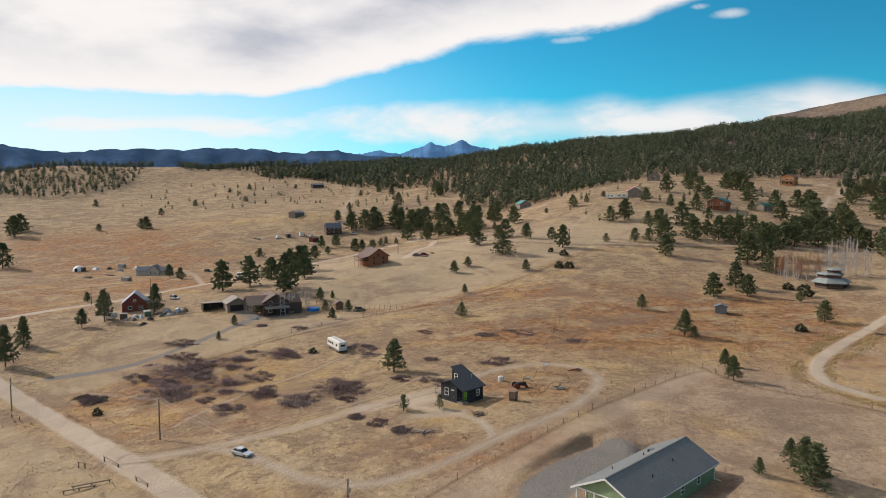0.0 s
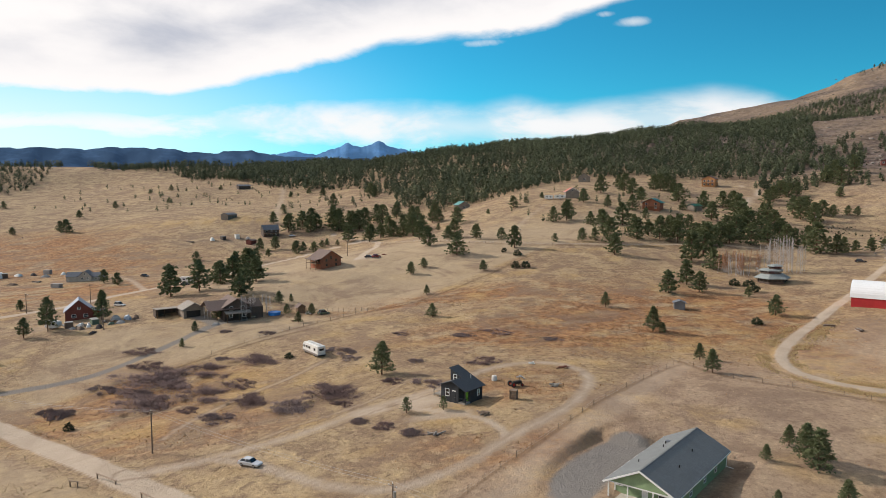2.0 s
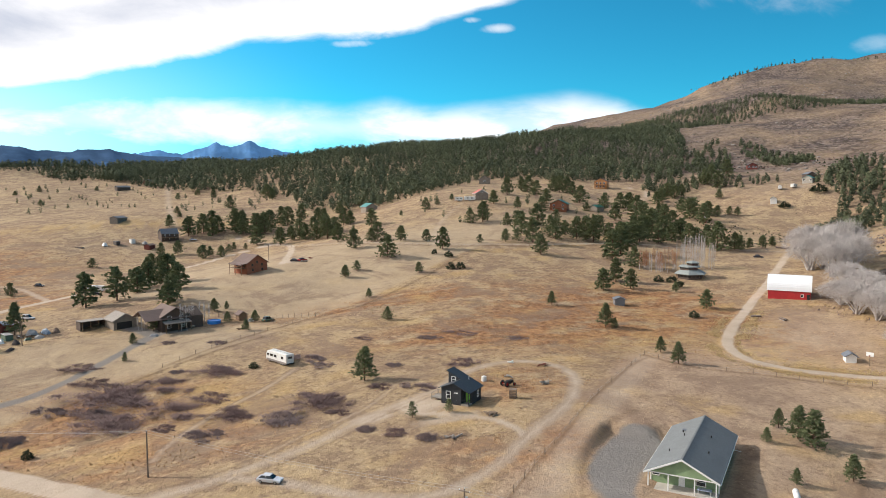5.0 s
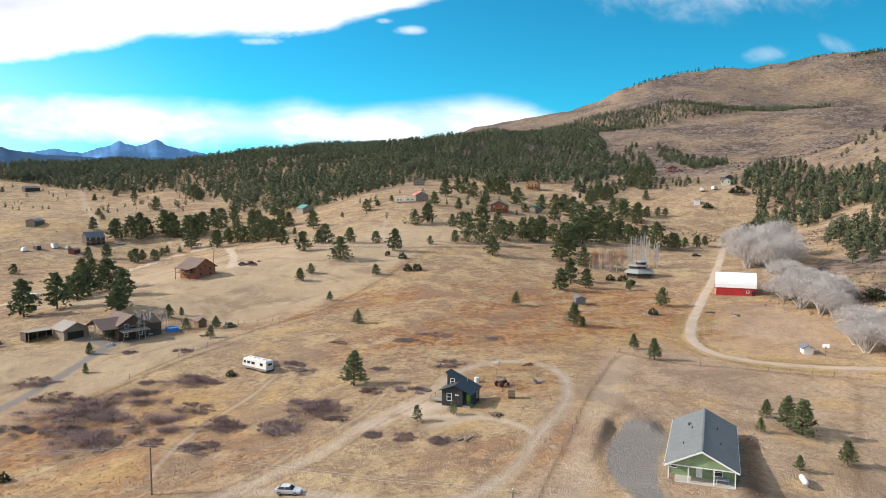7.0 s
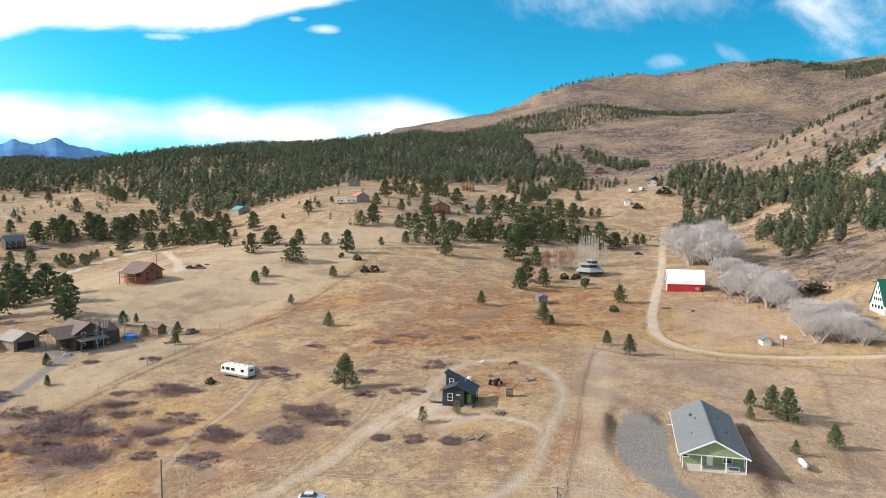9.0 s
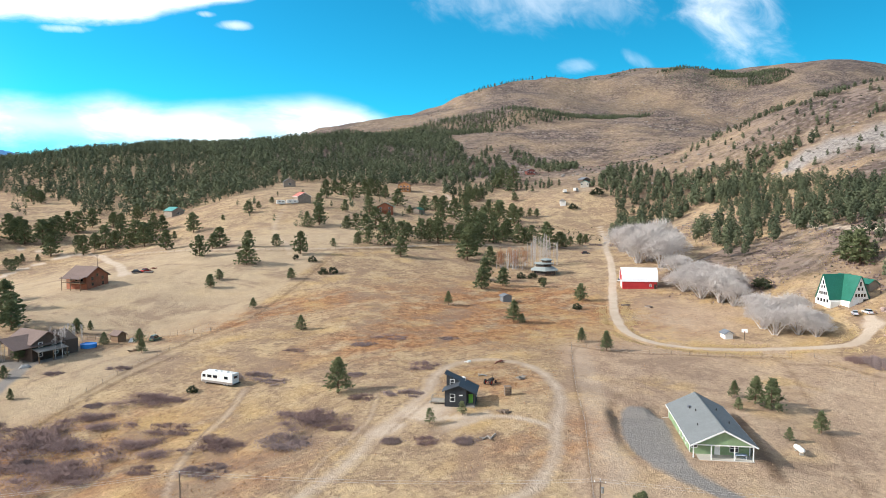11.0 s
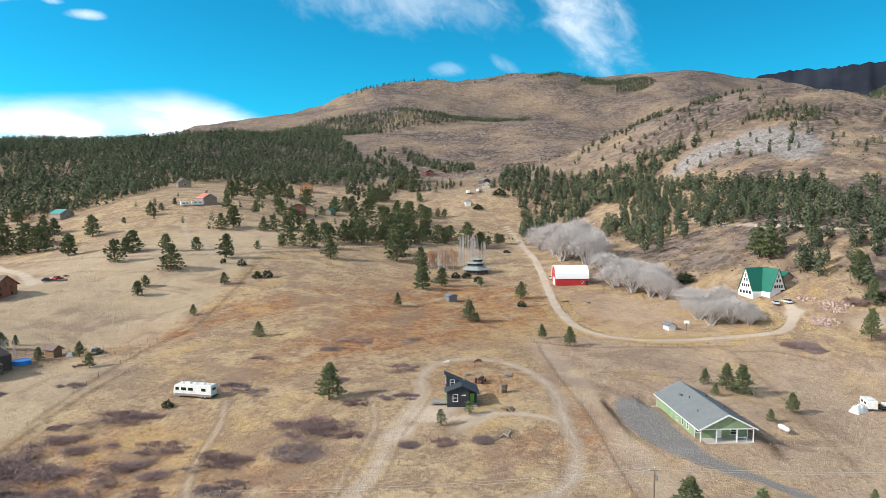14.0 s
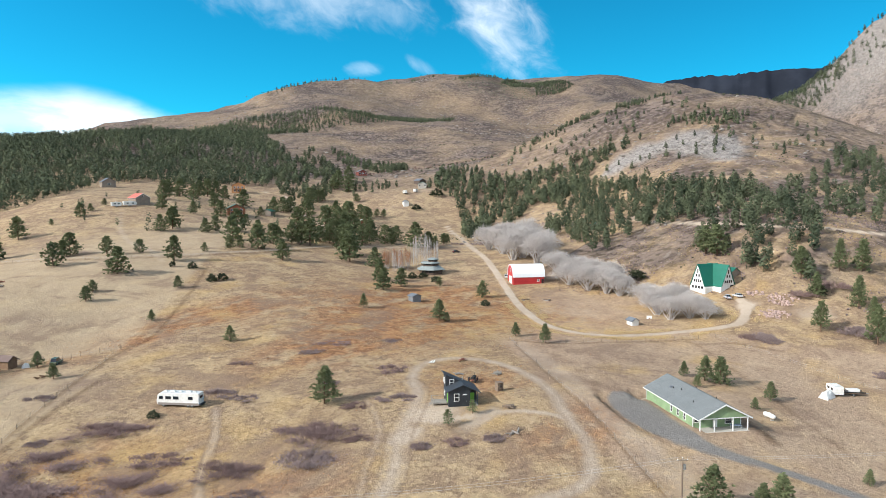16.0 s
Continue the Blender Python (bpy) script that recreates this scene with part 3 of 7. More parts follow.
def add_box(bm, x0, y0, z0, x1, y1, z1, m=None):
    v = [bm.verts.new(Vector(p) if m is None else m @ Vector(p)) for p in
         ((x0, y0, z0), (x1, y0, z0), (x1, y1, z0), (x0, y1, z0), (x0, y0, z1), (x1, y0, z1), (x1, y1, z1), (x0, y1, z1))]
    for f in ((0, 3, 2, 1), (4, 5, 6, 7), (0, 1, 5, 4), (1, 2, 6, 5), (2, 3, 7, 6), (3, 0, 4, 7)):
        bm.faces.new([v[i] for i in f])
    return bm


def box(*a):
    return add_box(bmesh.new(), *a)


def bevelled(bm, width, segments=1):
    bmesh.ops.bevel(bm, geom=bm.edges[:], offset=width, segments=segments, profile=0.6, affect="EDGES")
    return bm


def prism(points, axis, a, b):
    """A solid from an outline (u, v) in the plane across the axis, from a to b along it."""
    bm = bmesh.new()

    def at(u, v, w):
        return (u, w, v) if axis == "y" else (w, u, v) if axis == "x" else (u, v, w)
    p = [bm.verts.new(at(u, v, a)) for u, v in points]
    q = [bm.verts.new(at(u, v, b)) for u, v in points]
    n = len(points)
    bm.faces.new(p)
    bm.faces.new(q[::-1])
    for i in range(n):
        bm.faces.new((p[i], q[i], q[(i + 1) % n], p[(i + 1) % n]))
    bmesh.ops.recalc_face_normals(bm, faces=bm.faces[:])
    return bm


def rod(bm, a, b, r0, r1=None, n=6):
    """A tapered round bar from a to b, added to bm."""
    a, b = Vector(a), Vector(b)
    r1 = r0 if r1 is None else r1
    q = (b - a).to_track_quat("Z", "Y").to_matrix()
    ring = [[bm.verts.new(c + q @ Vector((r * math.cos(t), r * math.sin(t), 0))) for t in (2 * math.pi * i / n for i in range(n))] for c, r in ((a, r0), (b, r1))]
    for i in range(n):
        bm.faces.new((ring[0][i], ring[0][(i + 1) % n], ring[1][(i + 1) % n], ring[1][i]))
    bm.faces.new(ring[0][::-1])
    bm.faces.new(ring[1])
    return bm

# ======== plants ========
def leafy(name, low, high, rough=0.85, per=0.35):
    m, t, b = material(name, rough, 0.0, 0.2)
    r = node(t, "ShaderNodeNewGeometry").outputs["Random Per Island"]
    o = node(t, "ShaderNodeObjectInfo").outputs["Random"]
    k = maths(t, "ADD", maths(t, "MULTIPLY", r, 1 - per), maths(t, "MULTIPLY", o, per))
    t.links.new(mixed(t, k, low, high), b.inputs["Base Color"])
    return m


M_NEEDLE = leafy("pine_needles", (0.082, 0.103, 0.05), (0.215, 0.236, 0.115))


def wood_needles():
    m, t, b = material("pine_wood_needles", 0.85, 0.0, 0.15)
    tone = node(t, "ShaderNodeAttribute", attribute_name="tone").outputs["Fac"]
    r = node(t, "ShaderNodeNewGeometry").outputs["Random Per Island"]
    c = mixed(t, tone, (0.066, 0.084, 0.051), (0.150, 0.167, 0.094))
    c = mixed(t, maths(t, "MULTIPLY", r, 0.35), c, mixed(t, 1.0, c, (0.5, 0.52, 0.55), "MULTIPLY"))
    t.links.new(c, b.inputs["Base Color"])
    return m


M_NEEDLE_FAR = wood_needles()
M_JUNIPER = leafy("juniper_foliage", (0.03, 0.04, 0.022), (0.08, 0.09, 0.05))
M_BARK = surface("pine_bark", (0.16, 0.10, 0.065), 0.3, 0.95, grain=9, stain=2, bump=0.4)
M_TWIG = leafy("bare_thicket_twigs", (0.17, 0.125, 0.12), (0.34, 0.262, 0.247))
M_TWIG_RED = leafy("reddish_thicket_twigs", (0.178, 0.12, 0.11), (0.325, 0.228, 0.206))
M_PALE_TWIG = leafy("pale_bare_cottonwood_twigs", (0.37, 0.335, 0.315), (0.60, 0.555, 0.53))
M_RUST_TWIG = leafy("orange_willow_twigs", (0.34, 0.18, 0.10), (0.55, 0.31, 0.18))
M_GRASS = leafy("dry_grass_blades", (0.33, 0.235, 0.145), (0.50, 0.37, 0.225))
rng = random.Random(7)


def raw_mesh(name, verts, faces, mats, index=None):
    """A mesh straight from lists."""
    me = bpy.data.meshes.new(name)
    me.from_pydata([tuple(v) for v in verts], [], faces)
    for m in mats:
        me.materials.append(m)
    if index is not None:
        me.polygons.foreach_set("material_index", np.array(index, np.int32))
    me.update()
    return me


def spray(verts, faces, at, size, count, rnd, lift=0.25, broad=1.0):
    """A tuft of needles: thin pointed blades that spread from one place."""
    for _ in range(count):
        d = Vector((rnd.gauss(0, 1), rnd.gauss(0, 1), rnd.gauss(lift, 0.7))).normalized()
        side = d.cross(Vector((rnd.gauss(0, 1), rnd.gauss(0, 1), rnd.gauss(0, 1)))).normalized() * size * broad * rnd.uniform(0.2, 0.34)
        tip, k = at + d * size * rnd.uniform(0.7, 1.25), len(verts)
        back = at - d * size * 0.25
        verts += [back + side, back - side, tip]
        faces.append((k, k + 1, k + 2))


def pine_meshes(seed, high=10.0, spread=0.23, clumps=170, blades=8, bare=0.12, sharp=0.85, broad=1.0):
    """Trunk with limbs, and a ragged crown of needle tufts, of a pine of that height."""
    rnd = random.Random(seed)
    bm = bmesh.new()
    lean = Vector((rnd.uniform(-0.02, 0.02), rnd.uniform(-0.02, 0.02), 1))
    rod(bm, (0, 0, -0.5), lean * high * 0.55, high * 0.022, high * 0.013, 7)
    rod(bm, lean * high * 0.55, lean * high * 0.97, high * 0.013, high * 0.003, 5)
    verts, faces = [], []
    side = [rnd.uniform(0.75, 1.15) for _ in range(7)]
    limbs = clumps // 3
    for i in range(limbs):
        k = bare + (0.97 - bare) * (i + rnd.random()) / limbs
        a = i * 2.4 + rnd.uniform(-0.5, 0.5)
        u = (k - bare) / (1 - bare)
        env = high * spread * (max(0.0, 1 - u) ** sharp) * (0.72 + 0.28 * min(1, u * 5)) * side[int(a / (2 * math.pi) * 7) % 7] * rnd.uniform(0.7, 1.2) + high * 0.015
        foot = lean * high * k
        tip = foot + Vector((math.cos(a) * env, math.sin(a) * env, env * rnd.uniform(-0.2, 0.35)))
        if env > high * 0.06 and i % 2:
            rod(bm, foot, foot.lerp(tip, 0.8), high * 0.006, high * 0.002, 3)
        for j in range(4):
            s = rnd.uniform(0.08, 1.0) ** 0.6
            at = foot.lerp(tip, s) + Vector((rnd.gauss(0, 1), rnd.gauss(0, 1), rnd.gauss(0.1, 0.9))) * high * 0.024
            spray(verts, faces, at, high * rnd.uniform(0.042, 0.07), blades, rnd, 0.25, broad)
    me = bpy.data.meshes.new("trunk")
    bm.to_mesh(me)
    bm.free()
    me.materials.append(M_BARK)
    return me, raw_mesh("crown", verts, faces, [M_NEEDLE])


PINES = [pine_meshes(11, 10, 0.42, 380), pine_meshes(12, 10, 0.40, 370, bare=0.06), pine_meshes(13, 10, 0.42, 350, bare=0.12, sharp=0.95),
         pine_meshes(14, 10, 0.40, 340, bare=0.14, sharp=0.9), pine_meshes(15, 10, 0.50, 380, bare=0.05, sharp=0.95), pine_meshes(16, 10, 0.42, 330, bare=0.18, sharp=0.75)]
LIGHT_PINES = [pine_meshes(21 + i, 10, s, 250, 5, b, p, 2.1) for i, (s, b, p) in enumerate(((0.44, 0.06, 0.8), (0.40, 0.12, 0.6), (0.48, 0.08, 0.65), (0.38, 0.1, 0.75)))]


def pine(x, y, high, kind, label, group=""):
    far_off = math.hypot(x + 60, y + 120) > 260
    trunk, crown = (LIGHT_PINES[kind % 4] if far_off else PINES[kind if kind in (6, 7) and high < 3.5 else kind % 6])
    ob = thing("pine_tree", x, y, rng.uniform(0, 360), label, "tree", group)
    s = high / 10
    fat = 1.3 if far_off else 1.25 if high < 9 else 0.95
    ob.scale = (s * fat * rng.uniform(0.9, 1.15), s * fat * rng.uniform(0.9, 1.15), s * 1.04)
    for nm, me in (("trunk", trunk), ("crown", crown)):
        p = new(nm, me)
        p.parent = ob
    return ob


YARD_PINES = [(-12.7, 28.8, 8.2), (72.2, 27.5, 4.4), (69.5, 15.6, 5.8), (61.1, -29.3, 3.8), (60.8, -34.7, 6.3), (60.6, -38.6, 6.9), (53.2, -34.9, 2.8), (56.9, -51.2, 4.6), (46, -49.9, 2.7),
              (-8.9, -54.7, 7.2), (-5, -61.6, 5.3), (-4.6, -64.4, 7.4), (20.4, -74.4, 3.0)]
FIELD_PINES = [(6.3, 86, 4.5), (72.2, 57.9, 7.4), (74.7, 56.3, 3.1), (158.9, -60.5, 10.9), (133, -52.1, 9.9), (126.8, -68.5, 11.7), (28.4, 184, 10.5), (36.1, 155.3, 4.6), (101.2, 169, 9.5),
              (132.5, 155.5, 14), (112.6, 119.1, 9.8), (98.9, 105.6, 8.6), (111.6, 106.4, 7.8), (125.8, 96.4, 4), (68.1, 89, 5), (120.8, 70.9, 6.8), (4.8, 164, 5.4), (11.5, 171.4, 4.4),
              (8.7, 129.9, 3.8), (174, -39.8, 12), (145.5, -65.9, 9), (161.8, -46.8, 9), (184.5, -51.4, 12), (188.7, -58.6, 12), (190.3, -4.6, 13), (194.3, 1.2, 12)]
LANE_PINES = [(56.2, 213.2, 6), (57.8, 189.9, 10.6), (81.2, 200.3, 4.2), (95.2, 199.8, 6.5), (102.4, 201.5, 6.1), (113.6, 221, 11.9), (108.9, 195.3, 12), (131.9, 222.5, 9.4), (125.9, 203.8, 10.7),
              (135.7, 211.4, 8.2), (138, 202.8, 11.7), (142.5, 200, 12.6), (144.4, 195.6, 13.9), (163.3, 221.5, 9.6), (144.6, 168.4, 15.4), (136.2, 142.3, 9.3), (194.5, 216, 15), (182.2, 191.6, 11.1),
              (171.2, 192.9, 11), (166.1, 191.7, 11.2), (159.4, 187.5, 10.3), (160.7, 196.7, 10), (157.4, 201, 8.8), (208.7, 208.8, 10.9), (200.7, 190.2, 10.9), (202.8, 186.9, 9.4), (202.7, 168.4, 14.8),
              (214.5, 192.8, 9.7), (211.4, 166.1, 8.8), (217.3, 168.8, 7.4), (224.5, 169.8, 5.6), (231.8, 169, 6.8), (242.8, 174, 5.8)]
LANE_PINES += [(198.1, 209.2, 11.7), (194.2, 196.5, 10.4), (185.8, 212.6, 11.6), (182.1, 216.2, 10.7)]
HILL_PINES = [(132.5, 241, 12.7), (87.1, 323.4, 7.9), (97.9, 332, 4.6), (111.3, 341, 4.3), (97.1, 260.4, 8.9), (105.7, 262, 12), (132.8, 313.3, 9.1), (157, 347.6, 12.8), (143.9, 297.4, 7.8),
              (115, 245.5, 7.4), (122.1, 246.8, 8.2), (183.8, 382.2, 10.6), (182.4, 367, 12.9), (181.4, 349.5, 11.3), (175.2, 317.7, 9.9), (156.7, 287.2, 9.9), (154.3, 260.2, 6.2), (215.1, 389.5, 11.5),
              (217.9, 383.5, 13.6), (222.6, 379, 13), (206.6, 327.4, 12.3), (220.6, 365.9, 10.6), (211.4, 300.5, 11.8), (193.6, 293.3, 5.9), (197.4, 262.2, 11.3), (233.1, 314.7, 11.1), (241.1, 316.1, 11.2),
              (226.2, 283, 13.9), (208.1, 247, 14.5), (230.4, 256, 12.9), (237.2, 272.8, 10.4), (224, 238.6, 11.7), (269.7, 282.7, 14.5)]
HILL_PINES += [(283.9, 298.9, 12.1), (280.1, 307.1, 11.4), (265.6, 262.1, 14), (291.2, 291.3, 10.5), (294.5, 285, 8), (306.8, 287.3, 6.3), (311.1, 284.1, 6.3), (334.2, 333.7, 7.2), (291, 347.4, 10.9), (279.9, 337.7, 10.1), (305.6, 362.2, 11.3), (307.5, 354.6, 10.6), (315.8, 357.2, 10.2), (358.4, 365.6, 14.3), (358.7, 383.9, 13.7), (369.9, 389.6, 15.5), (392.6, 396.8, 15.9), (68.7, 319.5, 3.5)]
ROW_PINES = [(30.1, 230.7, 7.2), (33.9, 231, 9.9), (43.4, 218.2, 7.8), (-83.3, 409.4, 8.8), (-69.4, 383.5, 13.4), (-59.5, 389.7, 13.7), (-54.1, 401.3, 13.2), (-53.3, 383.3, 11.5), (-49.4, 390.8, 12.1),
              (-36.8, 386.9, 14.0), (-32.5, 381.2, 14.3), (-23.2, 376.5, 14.5), (-17.3, 379, 14.3), (-13, 390.5, 13.8), (-37.7, 405.8, 13.7), (-3.8, 406.2, 13.3), (0.5, 398.9, 14.0), (12.3, 414.3, 12.8),
              (-10.8, 324.3, 11.1), (-24.7, 340.2, 12.1), (-3.2, 332.7, 9.8), (2.4, 331.6, 13.3), (5.3, 321.2, 10.2), (23.6, 404.7, 10.1), (27.5, 399.2, 9.5), (18.1, 326.4, 13), (16.7, 302.6, 13.4),
              (23.4, 314.5, 11), (33.9, 345.8, 11.4), (17.6, 265.5, 10.4), (37.9, 340.4, 9.5), (32.9, 301.2, 4.6), (46.3, 308.1, 11.6)]
ROW_PINES += [(17.6, 212.9, 9.6), (-39.9, 485.5, 10.9), (-81.1, 461.4, 5.5), (-78, 443.2, 4.3), (-89.1, 617, 6.2), (-71, 636.7, 6.4), (-54.6, 603.3, 8.9), (-83.8, 334.5, 7.8), (-73.8, 335.1, 8.7), (-58, 314.8, 8.3), (-54.1, 320.9, 6.3), (-47.1, 314.7, 6.2), (-47.9, 330.6, 4.7), (-42.6, 332.4, 4.7), (-39.5, 337.4, 4.8), (-32.3, 333, 3.9), (-80.1, 288.5, 8.2), (-85, 280.8, 9.6), (-60.9, 332.6, 4.3), (-75.5, 309.8, 5.1), (43.3, 420.1, 10.5), (-5.7, 548.2, 12.7), (-2, 524.9, 10.4), (-32.9, 396.9, 13.2), (-8.3, 355.1, 6.8), (10.8, 310.6, 8.4), (13.2, 341.3, 11.2)]
HOME_PINES = [(-87.4, 167.3, 13.2), (-83.9, 192.4, 9.3), (-81.1, 220.7, 11.5), (-73.4, 205.8, 9.2), (-66.5, 143.5, 9.2), (-64.2, 174.9, 10.7), (-97.8, 160.8, 13.3), (-49.6, 132.6, 4.9), (-45.1, 135.2, 3),
              (-39.2, 96.9, 3.9), (-35.7, 112.6, 4.2), (-45.1, 116.9, 3.7), (-68.8, 109, 5.2), (-74.1, 79.6, 2.7), (-73.7, 95.8, 3.4), (-69.9, 196.8, 13), (-65.8, 151.5, 10), (-78.3, 196.6, 11),
              (-81.6, 183.4, 10.5)]
VALLEY_PINES = [(-128.9, 115.4, 11.9), (-134.1, 108.6, 6.8), (-114, 126, 10.7), (-142.5, 86.1, 10.1), (-136.2, 65.8, 12.5), (-158.5, 161.4, 4.3), (-238.1, 416.6, 10), (-246.3, 425.3, 7.8), (-354.6, 572, 6.9),
              (-335.2, 400.2, 16), (-342.8, 422.8, 14), (-267, 275.4, 15), (-278.6, 420.4, 5.9), (-260.6, 503, 6.7), (-244.3, 660.1, 5), (-204.8, 583.1, 5.6), (-248.7, 560.2, 6.7), (-173.4, 684.2, 5),
              (-225.6, 675.2, 6.4), (-148.9, 231.4, 6.8), (-139.6, 222.7, 6.1), (-118.4, 303.8, 5.5)]
for rows, text, grp in ((YARD_PINES, "young ponderosa pine standing in cropped dry grass", "pines by the green house"), (FIELD_PINES, "lone ponderosa pine in the open tawny field", "field pines"),
                        (LANE_PINES, "dark ponderosa pine along the dirt lane", "pines along the lane"), (HILL_PINES, "ponderosa pine on the grassy hillside", "hillside pines"),
                        (ROW_PINES, "tall dark pine in a dense row below the hill", "pine row"), (HOME_PINES, "ponderosa pine near the brown farm houses", "homestead pines"),
                        (VALLEY_PINES, "ponderosa pine scattered over the dry valley", "valley pines")):
    for i, (x, y, h) in enumerate(rows):
        pine(x, y, h, i * 5 + int(h), text, grp)
THIN_PINES = [pine_meshes(27, 10, 0.38, 200, 8, 0.16, 0.7), pine_meshes(28, 10, 0.36, 180, 8, 0.2, 0.7)]
PINES += THIN_PINES
for x, y, h, k in ((-8.5, -2.2, 3.4, 6), (-0.7, -3.2, 3.0, 7)):
    pine(x, y, h, k, "sparse young pine sapling beside the dirt drive", "saplings")


def twig_mesh(seed, wide, high, count, mat, thick=0.045):
    """A thicket: bare twigs that fan up from the soil in low mounds, thinning out to the edge."""
    rnd = random.Random(seed)
    verts, faces = [], []
    heads = [(0.52 * wide * r * math.cos(a), 0.52 * wide * r * math.sin(a), (1 - 0.62 * r) * rnd.uniform(0.6, 1.15)) for r, a in ((rnd.random() ** 0.5, rnd.uniform(0, 6.283)) for _ in range(30))]
    for _ in range(count):
        hx, hy, size = rnd.choice(heads)
        a, r = rnd.uniform(0, 6.283), abs(rnd.gauss(0, 0.32))
        foot = Vector((hx + math.cos(a) * r * wide * 0.3, hy + math.sin(a) * r * wide * 0.3, -0.1))
        r = min(r, 0.75)
        lift = size * high * (1 - 1.3 * r * r) * rnd.uniform(0.5, 1.1)
        d = Vector((rnd.gauss(0, 0.4) + math.cos(a) * r * 0.6, rnd.gauss(0, 0.4) + math.sin(a) * r * 0.6, 1)).normalized()
        for j in range(3):
            s = foot + d * lift * (0.1 + 0.25 * j)
            e = foot + d * lift + Vector((rnd.gauss(0, 0.3), rnd.gauss(0, 0.3), rnd.gauss(0, 0.14))) * high * (0.5 if j else 0.2)
            side = Vector((rnd.gauss(0, 1), rnd.gauss(0, 1), 0.0)).normalized() * thick * rnd.uniform(0.7, 1.6)
            k = len(verts)
            verts += [s + side, s - side, e]
            faces.append((k, k + 1, k + 2))
    return raw_mesh("thicket", verts, faces, [mat])


TWIGS = [twig_mesh(31 + i, 8, 1.4, 2200, M_TWIG if i % 3 else M_TWIG_RED, 0.033) for i in range(5)]
WIDE_TWIGS = [twig_mesh(231 + i, 8, 1.3, 6500, M_TWIG_RED, 0.019) for i in range(3)]
# x, y, length, breadth
THICKETS = [(-71.3, 55.2, 24, 20), (-59.2, 53.8, 16, 11), (-68.2, 31.8, 21, 12.0), (-46.7, 58.5, 15, 9), (-54.9, 31.8, 16, 10), (-48.2, 36.8, 10, 5), (-43.7, 22.7, 12.5, 7.6), (-49.1, 11.3, 8.5, 5), (-22.5, 19.3, 13, 12),
            (-32.5, 12.4, 10.5, 7.3), (-58.5, 22.1, 5, 3), (-22.4, 55.0, 8, 6.5), (-58.4, 63.0, 4, 2.5), (23.3, 61.8, 8, 5.0), (13.2, 59.8, 6, 4), (14.7, 32.3, 6, 6.0), (-1.2, 16.8, 7, 4.2), (-2.9, 36.3, 4, 2.5),
            (-21.8, 9.7, 5, 2.5), (-18.0, -2.8, 4, 2.5), (-13.0, -7.4, 4, 3), (-47.9, 84.6, 5, 3), (-62.5, 91.6, 4.3, 2.4), (-9.7, 21.7, 5, 3.5), (-7.9, -13, 4.1, 3), (-85.5, 80, 9.5, 6), (-86.5, 49.5, 8, 6),
            (-19.5, 46.5, 6.2, 4.5), (-5.6, 66.7, 4.5, 3), (38, 51.7, 5.2, 3.5), (-80, 66, 10, 6), (-76, 43, 9, 6)]
for i, (x, y, w, d) in enumerate(THICKETS):
    ob = new("thicket", WIDE_TWIGS[i % 3] if w > 11.5 else TWIGS[i % 5])
    low = 0.62 if y > 45 and x > -20 else 1.0
    ob.matrix_basis = pose(x, y, ground_z(x, y) - 0.05, 0, 0, -43 + rng.uniform(-12, 12)) @ Matrix.Diagonal((w / 6, d / 5, low * (0.7 + w / 40), 1))
    tagged(ob, "low bare thicket of purplish-brown twigs in dry grass", "shrub", "bare thickets")
BRUSH = [(118.5, -33.5, 2.4, 6), (120.7, -36.5, 3.0, 7), (117.8, -40.5, 2.4, 6), (99.7, -71.3, 2.0, 5), (163.4, -42, 3, 9.4), (172, -49.7, 4, 12), (137.1, -64.1, 3.7, 12.8), (-92, 33, 2.4, 6), (-96, 36, 2.2, 5)]
for i, (x, y, h, w) in enumerate(BRUSH):
    ob = new("thicket", TWIGS[(i * 2) % 5])
    ob.matrix_basis = pose(x, y, ground_z(x, y) - 0.1, 0, 0, rng.uniform(0, 360)) @ Matrix.Diagonal((w / 7, w / 7, h / 1.6, 1))
    tagged(ob, "leafless greyish brush along the ditch and slope", "shrub", "brush by the ditch")


def clump_mesh(seed, mat, n=80, blades=9):
    rnd = random.Random(seed)
    verts, faces = [], []
    for _ in range(n):
        p = Vector((rnd.gauss(0, 1), rnd.gauss(0, 1), rnd.gauss(0, 1))).normalized() * rnd.uniform(0.55, 0.95) * 0.5
        p = Vector((p.x, p.y, abs(p.z) * 1.5 + 0.05))
        spray(verts, faces, p, rnd.uniform(0.1, 0.2), blades, rnd, 0.4)
    return raw_mesh("juniper_bush", verts, faces, [mat])


ROUND = [clump_mesh(41, M_JUNIPER), clump_mesh(42, M_JUNIPER)]
for i, (x, y, h, w) in enumerate([(-38.5, 54.8, 1.9, 2.9), (135.5, 112.3, 3, 5.2), (130.7, 115, 3.1, 4.7), (132.4, 103.2, 3, 4.5), (50.4, 154, 3.4, 4.6), (54.3, 152.4, 3.4, 4.6), (55.8, 173.9, 3.2, 4.5), (50.8, 180.5, 2.9, 2.9),
                                  (-86, 21.5, 2.2, 2.6), (165, 30, 4, 7), (385, 285, 7, 13), (175.3, 25, 5, 8.5), (350, 281, 5, 9), (164.8, -46.9, 4, 7), (109, 62, 2.6, 4)]):
    ob = new("juniper_bush", ROUND[i % 2])
    ob.matrix_basis = pose(x, y, ground_z(x, y) - 0.05, 0, 0, rng.uniform(0, 360)) @ Matrix.Diagonal((w, w, h / 0.85, 1))
    tagged(ob, "dense dark rounded juniper bush on dry grass", "shrub", "junipers")


